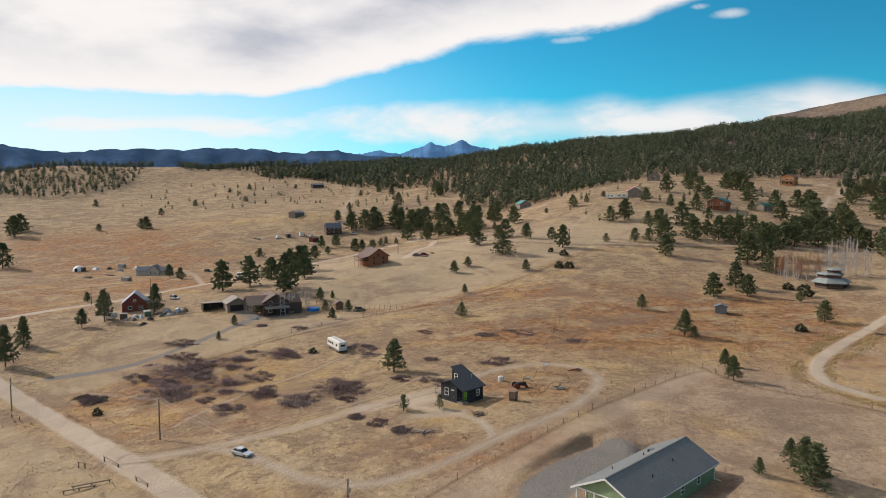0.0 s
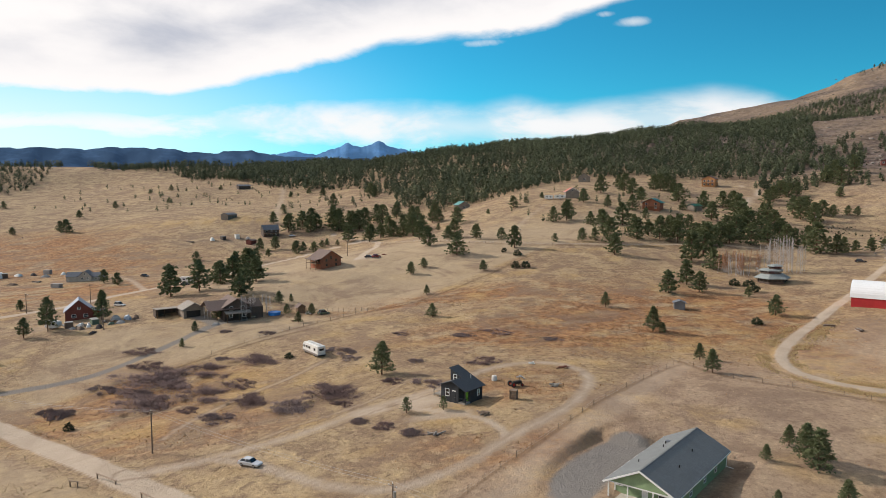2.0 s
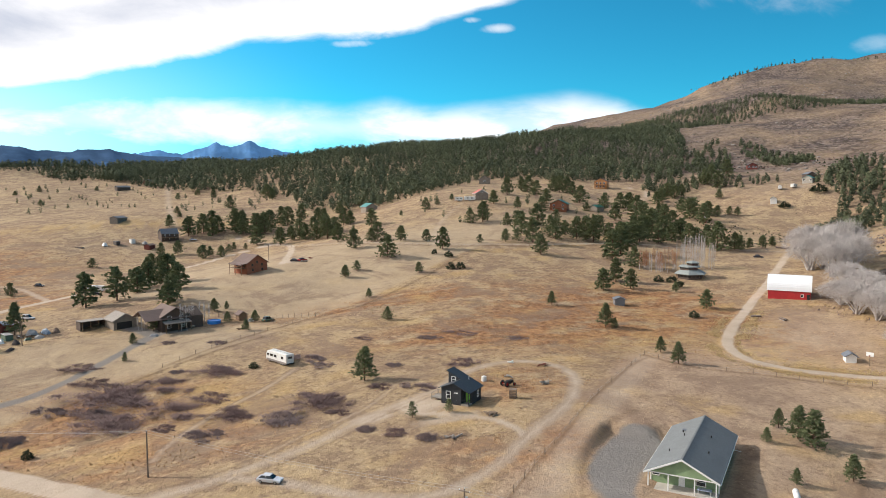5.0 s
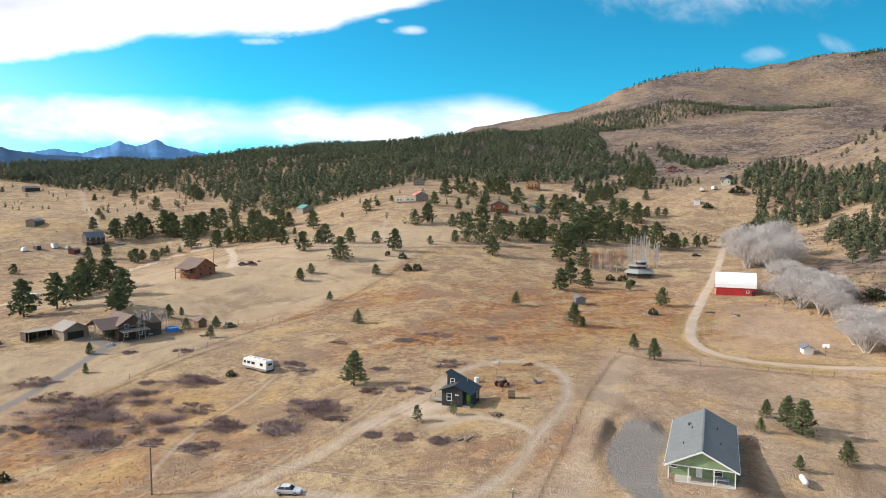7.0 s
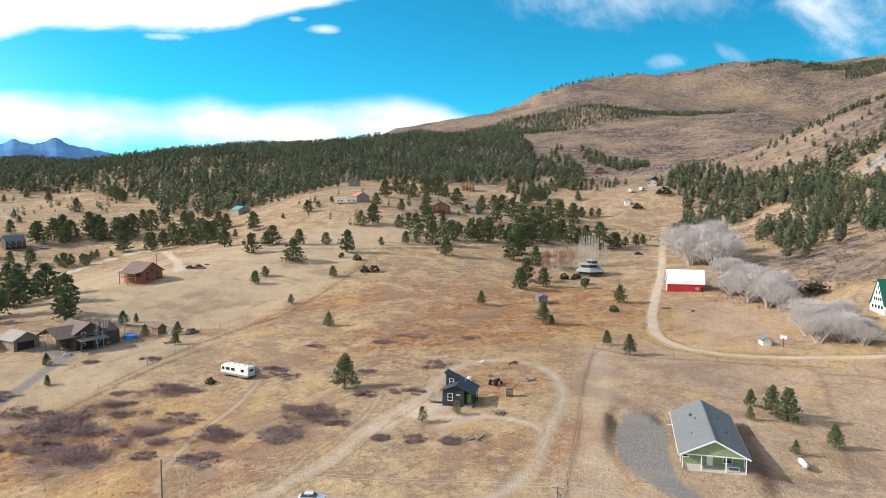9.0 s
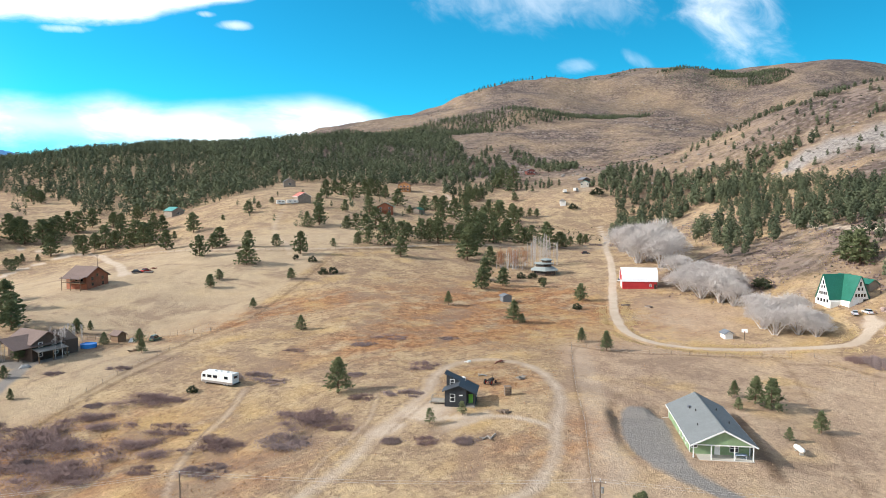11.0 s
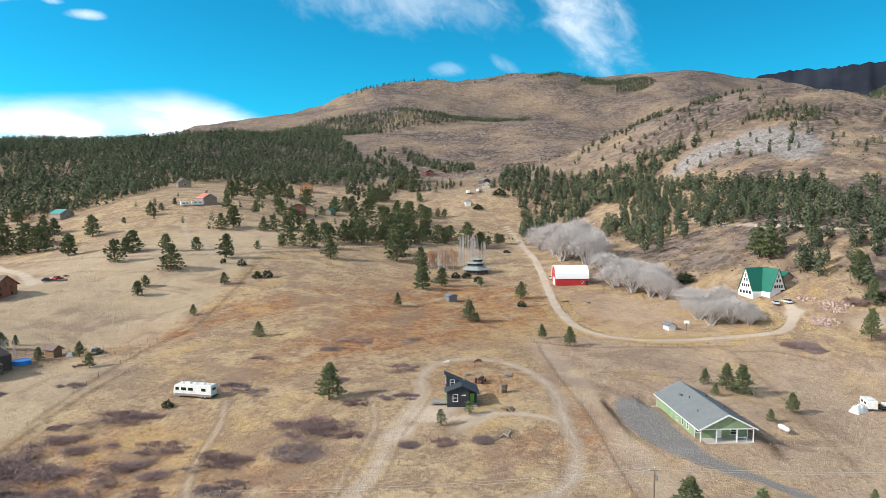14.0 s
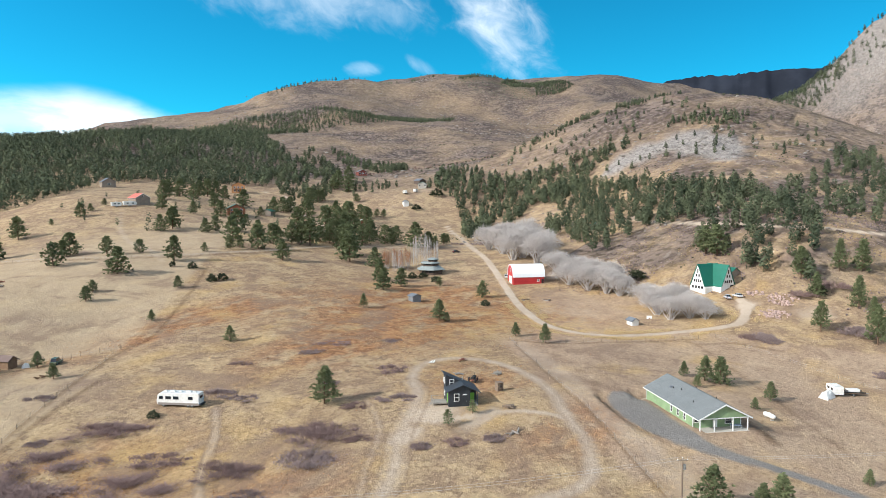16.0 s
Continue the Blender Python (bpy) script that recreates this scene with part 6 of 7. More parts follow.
hall = plain_house("orange_house", 280, 424, 220, 11, 11, 6.0, 8.6, M_ORANGE_WOOD, M_BROWN_ROOF, "two-storey orange wooden house at the forest's edge", [("y+", u, z, 1.6, 1.4) for u in (-3.2, 0, 3.2) for z in (0.8, 3.6)] + [("x-", u, 3.5, 1.4, 1.3) for u in (-3, 1)])
part("deck", box(-5.5, 5.5, 2.7, 5.5, 8.2, 2.95), M_TIMBER, hall)
lodge = plain_house("green_roofed_lodge", 173, 293, 215, 11, 12, 4.4, 7.0, M_LOG, M_GREEN_METAL, "dark red log lodge with green metal roof among pines", [("y+", u, z, 1.3, 1.2) for u in (-3, 3) for z in (0.6, 2.8)], over=0.9)
part("porch", box(-6.5, 6, 1.8, 6.5, 8.5, 2.0), M_TIMBER, lodge)
part("railing", box(-6.5, 8.4, 2.9, 6.5, 8.5, 3.0), M_TIMBER, lodge)
plain_house("green_shed", 203, 296, 240, 6, 9, 2.6, 4.0, M_TAUPE, M_GREEN_METAL, "small shed with green metal roof among pines", cat="shed")
plain_house("teal_roofed_house", 62, 396, 170, 9, 12, 3.4, 6.0, M_TAUPE, M_TEAL_METAL, "house with teal metal roof behind the pines", [("y+", 0, 1, 2, 1.3)])
plain_house("long_shed", -120, 428, 200, 6, 14, 3.0, 4.2, M_TAUPE, M_GREY_ROOF, "long grey outbuilding on the far field", cat="shed")
plain_house("far_barn", -149, 690, 240, 7, 14, 3, 4.6, M_DARK_BROWN, M_GREY_ROOF, "long dark barn on the far slope", cat="barn")
plain_house("far_cabin", -128, 735, 240, 7, 8, 3, 5, M_DARK_RED, M_GREY_ROOF, "dark cabin at the far wood's edge", cat="house")
plain_house("upper_house", 450, 432, 215, 9, 13, 3.6, 5.8, M_DARK_RED, M_GREY_ROOF, "red house high among the pines", [("y+", u, 1.2, 1.5, 1.4) for u in (-3, 0, 3)])
plain_house("white_shed", 351, 293, 220, 4.5, 5.5, 3, 4.4, M_STUCCO, M_GREY_ROOF, "small white shed beside the hill paddock", cat="shed")
plain_house("hollow_house", 407, 317, 235, 7.5, 12, 3.2, 5.2, M_CREAM, M_TEAL_METAL, "pale house with teal roof in the hollow", [("y+", u, 1.2, 1.5, 1.3) for u in (-2.5, 2.5)])
plain_house("hollow_barn", 420, 330, 200, 7, 10, 3.4, 5.2, M_DARK_BROWN, M_GREY_ROOF, "dark barn with slate roof in the hollow", cat="barn")
plain_house("lane_shed", 273, 272, 220, 4, 6, 2.6, 3.8, M_DARK_RED, M_WHITE_METAL, "small dark red shed with white roof among pines", cat="shed")
plain_house("forest_house", 182, 462, 200, 10, 12, 4, 7, M_TAUPE, M_GREY_ROOF, "taupe house half hidden in the forest", [("y+", 0, 1.4, 2, 1.4)])
plain_house("hillside_hut", 276, 88, 240, 4, 5, 2.6, 3.8, M_STUCCO, M_TEAL_METAL, "small white hut with green roof on the slope", cat="hut")
plain_house("green_annex", 173.6, -14.0, 206, 4.0, 5.0, 1.9, 3.2, M_TAUPE, M_GREEN_METAL, "small taupe shed with a green metal roof beside the steep house", cat="shed")
plain_house("red_shed", -92, 352, 210, 4, 6, 2.4, 3.2, M_DARK_RED, M_BROWN_ROOF, "small red shed by the dark house", cat="shed")
plain_house("yard_shed", -40.2, 119.4, 160, 2.8, 3.4, 2.2, 3.2, M_TIMBER, M_BROWN_ROOF, "small brown timber shed in the fenced yard", cat="shed")
plain_house("field_shed", 93.5, 85, 200, 3.6, 3.4, 2.2, 2.9, surface("weathered_grey_boards", (0.17, 0.175, 0.185)), M_GREY_ROOF, "small weathered grey shed alone in the field", cat="shed")
plain_house("well_house", 116.6, 5.2, 215, 2.6, 3.4, 1.7, 2.5, M_STUCCO, M_GREY_ROOF, "small white well house with grey roof by the gravel road", cat="shed")


# --- house of stacked round tiers ---
def tiered_house():
    h = thing("tiered_house", 148, 117, 210, "grey house of three stacked tiers with broad pale roofs", "house", z=ground_z(147, 114))

    def ring(r, n=6, off=0.3):
        return [(r * math.cos(off + 2 * math.pi * i / n), r * math.sin(off + 2 * math.pi * i / n)) for i in range(n)]
    for r, z0, z1, rr, x, rise, inner in ((5.6, -1.5, 2.3, 7.2, 0, 1.5, 4.3), (4.1, 3.6, 5.3, 4.9, 0.5, 0.3, 4.0), (2.4, 5.5, 7.0, 3.2, -0.9, 0.5, 1.2)):
        part("wall", prism([(px + x, py) for px, py in ring(r)], "z", z0, z1), M_DARK_BROWN, h)
        band = part("window_band", prism([(px + x, py) for px, py in ring(r + 0.06)], "z", max(z0, 0) + 0.7, z1 - 0.3), M_GLASS, h)
        for px, py in ring(r + 0.1, 20):
            part("mullion", box(px + x - 0.06, py - 0.06, max(z0, 0) + 0.8, px + x + 0.06, py + 0.06, z1 - 0.3), M_DARK_BROWN, band)
        bm = bmesh.new()
        low = [bm.verts.new((px + x, py, z1 - 0.1)) for px, py in ring(rr)]
        up = [bm.verts.new((px + x, py, z1 + rise)) for px, py in ring(inner)]
        bot = [bm.verts.new((px + x, py, z1 - 0.35)) for px, py in ring(rr)]
        n = len(low)
        for i in range(n):
            j = (i + 1) % n
            bm.faces.new((low[i], low[j], up[j], up[i]))
            bm.faces.new((bot[i], bot[j], low[j], low[i]))
        bm.faces.new(up)
        bm.faces.new(bot[::-1])
        part("roof", bm, M_TIER, h)


tiered_house()

# ======== distance ========
def distant(name, profile, reach, colour, glow, label, seed, foot=900, rough=0.25):
    """A far range: its skyline by bearing and height angle (degrees) from the valley, with spurs falling towards it."""
    rnd = np.random.RandomState(seed)
    cx, cy, cz = -45.0, -135.0, 52.0
    az = np.linspace(profile[0][0], profile[-1][0], 260)
    el = np.interp(az, [p[0] for p in profile], [p[1] for p in profile])
    crest = cz + np.tan(np.radians(el)) * reach
    crest = crest + lattice(az * 2.2, az * 0 + seed, seed) * 6 + lattice(az * 6.5, az * 0 + seed, seed + 1) * 3
    rows, n = [], 14
    for j in range(n):
        k = j / (n - 1)
        r = reach - foot * k + lattice(az * 0.9, az * 0 + j * 0.7, seed + 2) * 60 * math.sin(math.pi * k)
        z = crest * (1 - k) ** 1.15 - 60 * k + lattice(az * 1.3, az * 0 + k * 3, seed + 3) * 45 * math.sin(math.pi * k)
        rows.append(np.stack([cx + np.sin(np.radians(az)) * r, cy + np.cos(np.radians(az)) * r, z], 1))
    co = np.concatenate(rows)
    w = len(az)
    faces = [(j * w + i, j * w + i + 1, (j + 1) * w + i + 1, (j + 1) * w + i) for j in range(n - 1) for i in range(w - 1)]
    m, t, b = material(name + "_hazed_slopes", 0.95, 0.0, 0.0)
    where = node(t, "ShaderNodeTexCoord").outputs["Object"]
    # haze of the distance is painted in: a bluish colour that also glows faintly
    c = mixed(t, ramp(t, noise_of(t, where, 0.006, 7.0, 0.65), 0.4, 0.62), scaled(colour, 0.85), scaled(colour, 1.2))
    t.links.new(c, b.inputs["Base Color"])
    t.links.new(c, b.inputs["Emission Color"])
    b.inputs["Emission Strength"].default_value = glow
    me = raw_mesh(name, co, faces, [m])
    me.polygons.foreach_set("use_smooth", np.ones(len(faces), bool))
    return tagged(new(name, me), label, "mountains", kind="structure")


# blues and glow strengths stand in for the air before each range
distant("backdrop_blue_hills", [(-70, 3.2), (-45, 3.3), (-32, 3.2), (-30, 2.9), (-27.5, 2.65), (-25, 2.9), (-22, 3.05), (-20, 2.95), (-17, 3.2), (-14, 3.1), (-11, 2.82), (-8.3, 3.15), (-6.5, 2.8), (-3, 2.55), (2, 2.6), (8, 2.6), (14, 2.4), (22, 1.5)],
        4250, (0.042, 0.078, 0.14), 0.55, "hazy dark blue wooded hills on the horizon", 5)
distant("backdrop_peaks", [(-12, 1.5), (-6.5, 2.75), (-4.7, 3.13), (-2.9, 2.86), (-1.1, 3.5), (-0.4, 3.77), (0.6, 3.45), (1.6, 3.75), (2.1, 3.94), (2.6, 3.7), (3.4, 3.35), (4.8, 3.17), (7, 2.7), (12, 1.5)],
        4750, (0.085, 0.19, 0.36), 0.6, "hazy pale blue mountain peaks with traces of snow", 9, 500)
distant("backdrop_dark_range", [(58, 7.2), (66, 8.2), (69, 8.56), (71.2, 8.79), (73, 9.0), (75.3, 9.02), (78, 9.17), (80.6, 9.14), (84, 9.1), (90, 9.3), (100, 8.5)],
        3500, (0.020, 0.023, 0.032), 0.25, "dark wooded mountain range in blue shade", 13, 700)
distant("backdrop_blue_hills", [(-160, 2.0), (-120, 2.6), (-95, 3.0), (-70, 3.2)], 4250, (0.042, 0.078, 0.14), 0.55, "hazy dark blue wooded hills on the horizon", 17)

# ======== vehicles ========
def paint(name, colour, rough=0.25, metal=0.3):
    return surface(name, colour, 0.04, rough, metal, grain=2, stain=0.8, bump=0.0, spec=0.6)


CAR_PAINTS = {"silver": paint("silver_car_paint", (0.62, 0.65, 0.70)), "white": paint("white_car_paint", (0.75, 0.76, 0.77)), "blue": paint("blue_car_paint", (0.06, 0.13, 0.30)),
              "dark": paint("dark_car_paint", (0.04, 0.04, 0.05)), "red": paint("red_car_paint", (0.34, 0.03, 0.03)), "tan": paint("tan_car_paint", (0.36, 0.34, 0.26)), "green": paint("green_car_paint", (0.14, 0.2, 0.14))}
M_VINYL = surface("white_gelcoat", (0.70, 0.69, 0.66), 0.10, 0.35, grain=2, stain=0.5, bump=0.0)
M_STRIPE = surface("taupe_stripe", (0.24, 0.21, 0.19), 0.08, 0.5)
M_TAIL = surface("red_lamp_lens", (0.35, 0.02, 0.02), 0.05, 0.2)
M_LAMP = surface("clear_lamp_lens", (0.7, 0.72, 0.74), 0.05, 0.15)


def wheel(parent, x, y, r=0.32, wide=0.22):
    tyre = part("wheel", bevelled(rod(bmesh.new(), (x - wide / 2, y, r), (x + wide / 2, y, r), r, r, 14), 0.03), M_RUBBER, parent)
    part("rim", rod(bmesh.new(), (x - wide / 2 - 0.012, y, r), (x + wide / 2 + 0.012, y, r), r * 0.6, r * 0.6, 10), M_STEEL, tyre)


def car(x, y, turn, shade, label, tall=0.0, group="parked cars"):
    """A parked car, its bonnet towards +y."""
    c = thing("car", x, y, turn, label, "car", group)
    body = [(-2.25, 0.3), (2.2, 0.3), (2.3, 0.55), (2.18, 0.74), (1.05, 0.92), (-1.75, 0.98), (-2.2, 0.92), (-2.3, 0.6)]
    part("body", bevelled(prism(body, "x", -0.88, 0.88), 0.06), CAR_PAINTS[shade], c)
    bm = bmesh.new()
    low, up = [(0.98, 0.9), (-1.85, 0.95)], [(0.3, 1.42 + tall), (-1.15 - tall, 1.45 + tall)]
    ring = [bm.verts.new((sx * 0.8, low[i][0], low[i][1])) for sx, i in ((-1, 0), (1, 0), (1, 1), (-1, 1))]
    top = [bm.verts.new((sx * 0.62, up[i][0], up[i][1])) for sx, i in ((-1, 0), (1, 0), (1, 1), (-1, 1))]
    for i in range(4):
        bm.faces.new((ring[i], ring[(i + 1) % 4], top[(i + 1) % 4], top[i]))
    bm.faces.new(top)
    bm.faces.new(ring[::-1])
    bmesh.ops.recalc_face_normals(bm, faces=bm.faces[:])
    part("window", bm, M_GLASS, c)
    z = 1.42 + tall
    part("roof", bevelled(box(-0.64, -1.2 - tall, z - 0.03, 0.64, 0.34, z + 0.06), 0.03), CAR_PAINTS[shade], c)
    for sx in (-0.8, 0.8):
        for yy in (1.38, -1.38):
            wheel(c, sx, yy)
        part("headlight", box(sx * 0.8 - 0.18, 2.16, 0.6, sx * 0.8 + 0.18, 2.28, 0.74), M_LAMP, c)
        part("tail_light", box(sx * 0.85 - 0.16, -2.3, 0.68, sx * 0.85 + 0.16, -2.2, 0.86), M_TAIL, c)
        part("pillar", prism([(-0.5, 0.95), (-0.4, 0.95), (-0.4, z), (-0.5, z)], "x", sx * 0.93 - 0.06, sx * 0.93 - 0.02), CAR_PAINTS[shade], c)
    return c


car(-38.7, -18.0, 120, "silver", "silver sedan parked on the dirt drive")
car(-57.8, 111.3, 110, "tan", "tan car in front of the brown house", 0.15)
car(-31.3, 111.5, 50, "green", "green-grey van parked in the fenced yard", 0.35)
car(160.5, 82.5, 60, "white", "white pickup parked behind the red barn", 0.2)
car(154.8, -17.6, 60, "silver", "silver car beside the steep white house", 0.1)
car(156.6, -20.8, 40, "white", "white car beside the steep white house", 0.1)
car(205, 141, 120, "dark", "dark car parked near the road junction", 0.2)
car(-13, 202.5, 100, "dark", "dark car on the gravel by the log house", 0.1)
car(-9.5, 202, 60, "red", "red car on the gravel by the log house", 0.1)
car(-116, 152, 110, "white", "white van behind the red farmhouse", 0.5)
car(-66, 372, 90, "silver", "silver car by the dark house", 0.1)
car(-100, 196, 100, "dark", "dark car on the valley road verge", 0.1)
car(-134, 250, 110, "dark", "dark car beside the cream house", 0.2)


def motorhome(x, y, turn, label, length=10.0, name="motorhome"):
    """A motorhome, its windscreen towards +y."""
    h = thing(name, x, y, turn, label, "motorhome")
    L = length / 2
    part("body", bevelled(prism([(-L, 0.55), (L - 0.1, 0.55), (L, 1.3), (L - 0.25, 2.6), (L - 0.9, 3.15), (-L, 3.15)], "x", -1.24, 1.24), 0.09), M_VINYL, h)
    part("skirt", box(-1.26, -L + 0.05, 0.42, 1.26, L - 0.35, 0.95), M_STRIPE, h)
    part("windscreen", prism([(L - 0.02, 1.45), (L + 0.03, 1.5), (L - 0.2, 2.55), (L - 0.27, 2.5)], "x", -1.08, 1.08), M_GLASS, h)
    for sx in (-1, 1):
        for yy, wd in ((L - 1.1, 0.9), (L - 2.8, 1.3), (L - 4.6, 1.3), (-L + 2.0, 1.1)):
            pane = part("window", box(sx * 1.255 - 0.02, yy - wd / 2, 1.75, sx * 1.255 + 0.02, yy + wd / 2, 2.4), M_GLASS, h)
            part("frame", box(sx * 1.262 - 0.02, yy - wd / 2 - 0.06, 1.68, sx * 1.262 + 0.02, yy + wd / 2 + 0.06, 1.75), M_STRIPE, pane)
        for yy in (L - 1.6, -L + 2.6, -L + 1.7):
            wheel(h, sx * 1.08, yy, 0.45, 0.3)
    part("rear_window", box(-0.7, -L - 0.02, 1.9, 0.7, -L + 0.02, 2.5), M_GLASS, h)
    part("bumper", box(-1.2, -L - 0.5, 0.5, 1.2, -L, 0.7), M_DARK, h)
    for yy, w2, d2 in ((1.6, 0.4, 0.55), (-2.2, 0.4, 0.55), (3.2, 0.25, 0.25), (-0.3, 0.3, 0.25), (-3.6, 0.25, 0.3)):
        part("roof_unit", bevelled(box(-w2, yy - d2, 3.15, w2, yy + d2, 3.45), 0.05), M_VINYL, h)
    return h


motorhome(-31.4, 55.5, 331, "long white motorhome parked in dry grass")


def camper(x, y, turn, length, label):
    c = thing("camper_trailer", x, y, turn, label, "trailer", "campers")
    L = length / 2
    part("body", bevelled(prism([(-L, 0.6), (L - 0.8, 0.6), (L, 1.5), (L - 0.3, 2.7), (L - 1.0, 3.0), (-L, 3.0)], "x", -1.2, 1.2), 0.12, 2), M_VINYL, c)
    for sx in (-1, 1):
        for yy in (-L * 0.4, L * 0.35):
            part("window", box(sx * 1.21 - 0.02, yy - 0.6, 1.6, sx * 1.21 + 0.02, yy + 0.6, 2.3), M_GLASS, c)
        wheel(c, sx * 1.05, -0.4, 0.36)
        wheel(c, sx * 1.05, 0.45, 0.36)
    hitch = bmesh.new()
    rod(hitch, (0, L - 0.5, 0.6), (0, L + 1.2, 0.5), 0.06)
    rod(hitch, (0, L + 0.9, 0.5), (0, L + 0.9, 0.0), 0.05)
    part("hitch", hitch, M_STEEL, c)
    part("roof_unit", box(-0.35, -0.6, 3.0, 0.35, 0.4, 3.25), M_VINYL, c)
    return c


camper(76.3, -62.6, 60, 5.4, "white camper trailer parked in the bare yard").scale = (0.95, 0.95, 0.82)
camper(-101, 206, 110, 8.0, "white camper trailer among the pines")
camper(121, 329, 105, 8.0, "white camper trailer beside the hilltop garage")
camper(114, 332, 105, 6.0, "short white camper trailer beside the hilltop garage")
camper(374, 312, 40, 9.0, "white camper trailer beside the house in the hollow")
camper(383, 307, 70, 6.5, "short white camper trailer in the hollow")
camper(-128, 118, 110, 5.5, "pale trailer in the yard of the red farmhouse")


def flatbed(x, y, turn, label):
    f = thing("flatbed_trailer", x, y, turn, label, "trailer")
    part("bed", box(-1.1, -2.4, 0.6, 1.1, 2.4, 0.75), M_TIMBER, f)
    load = part("load", bevelled(box(-0.9, -1.8, 0.75, 0.9, 1.2, 1.7), 0.25, 2), M_VINYL, f)
    for sx in (-1, 1):
        wheel(f, sx * 1.05, -0.5)
        part("rail", box(sx * 1.08 - 0.04, -2.4, 0.75, sx * 1.08 + 0.04, 2.4, 1.1), M_DARK, f)
    part("hitch", rod(bmesh.new(), (0, 2.3, 0.6), (0, 3.6, 0.45), 0.06), M_STEEL, f)


flatbed(78.6, -66.6, 150, "small loaded trailer with a white cover")


def propane_tank(x, y, turn):
    t = thing("propane_tank", x, y, turn, "white horizontal propane tank on short legs", "tank")
    bm = bmesh.new()
    prof = [(-1.75, 0.05), (-1.65, 0.3), (-1.4, 0.48), (-1.0, 0.52), (1.0, 0.52), (1.4, 0.48), (1.65, 0.3), (1.75, 0.05)]
    rings = [[bm.verts.new((r * math.cos(a), yy, 0.85 + r * math.sin(a))) for a in (2 * math.pi * i / 14 for i in range(14))] for yy, r in prof]
    for p, q in zip(rings, rings[1:]):
        for i in range(14):
            bm.faces.new((p[i], p[(i + 1) % 14], q[(i + 1) % 14], q[i]))
    bm.faces.new(rings[0])
    bm.faces.new(rings[-1])
    bmesh.ops.recalc_face_normals(bm, faces=bm.faces[:])
    for f in bm.faces:
        f.smooth = True
    part("body", bm, M_VINYL, t)
    part("dome", bevelled(rod(bmesh.new(), (0, 0, 1.3), (0, 0, 1.5), 0.2, 0.2, 10), 0.03), M_VINYL, t)
    for yy in (-0.9, 0.9):
        part("leg", box(-0.4, yy - 0.08, -0.2, 0.4, yy + 0.08, 0.5), M_PALE_BASE, t)


propane_tank(42.4, -53.6, 38)

# ======== gear stored outdoors ========
M_TARP = {"white": surface("white_tarpaulin", (0.66, 0.66, 0.64), 0.1, 0.5, grain=3), "blue": surface("grey_blue_tarpaulin", (0.25, 0.31, 0.38), 0.15, 0.5, grain=3), "green": surface("faded_green_paint", (0.09, 0.14, 0.10), 0.15, 0.6),
          "brown": surface("weathered_brown_boards", (0.17, 0.115, 0.085), 0.25, 0.85), "grey": surface("grey_canvas", (0.33, 0.32, 0.31), 0.15, 0.8), "dark": surface("dark_rusty_iron", (0.07, 0.055, 0.05), 0.25, 0.7)}


def covered_heap(x, y, turn, w, d, h, shade):
    t = thing("covered_heap", x, y, turn, "stored gear under a sagging %s cover in a yard" % {"blue": "grey-blue"}.get(shade, shade), "heap", "stored farm gear")
    rnd = random.Random(int(x * 7 + y * 3))
    bm = bmesh.new()
    nu, nv = 9, 7
    grid = [[bm.verts.new(((i / (nu - 1) - 0.5) * w, (j / (nv - 1) - 0.5) * d, -0.1 + h * (1 - abs(2 * i / (nu - 1) - 1) ** 3) * (1 - abs(2 * j / (nv - 1) - 1) ** 3) * rnd.uniform(0.75, 1.1))) for j in range(nv)] for i in range(nu)]
    for i in range(nu - 1):
        for j in range(nv - 1):
            bm.faces.new((grid[i][j], grid[i + 1][j], grid[i + 1][j + 1], grid[i][j + 1]))
    part("cover", bm, M_TARP[shade], t)
    for sx in (-1, 1):
        part("skid", box(sx * w * 0.36 - 0.08, -d * 0.5 - 0.2, -0.15, sx * w * 0.36 + 0.08, d * 0.5 + 0.2, 0.12), M_TIMBER, t)


def storage_box(x, y, turn, w, d, h, shade):
    t = thing("storage_box", x, y, turn, "%s storage box with a flat lid in a farm yard" % shade, "box", "stored farm gear")
    part("body", bevelled(box(-w / 2, -d / 2, -0.2, w / 2, d / 2, h), 0.04), M_TARP[shade], t)
    part("lid", bevelled(box(-w / 2 - 0.12, -d / 2 - 0.12, h, w / 2 + 0.12, d / 2 + 0.12, h + 0.14), 0.03), M_TARP["grey"], t)
    for sx in (-0.3, 0.3):
        part("batten", box(sx * w - 0.06, d / 2, 0.0, sx * w + 0.06, d / 2 + 0.05, h - 0.05), M_TIMBER, t)


def lumber_stack(x, y, turn, w, d):
    t = thing("lumber_stack", x, y, turn, "stack of weathered boards lying on the ground", "lumber", "stored farm gear")
    rnd = random.Random(int(x + 5 * y))
    for layer in range(3):
        for i in range(4):
            o = rnd.uniform(-0.3, 0.3)
            part("board", box(-w / 2 + o, -d / 2 + i * d / 4, layer * 0.22 - 0.05, w / 2 + o, -d / 2 + (i + 0.85) * d / 4, layer * 0.22 + 0.14), M_TARP["brown"] if (i + layer) % 3 else M_TARP["grey"], t)


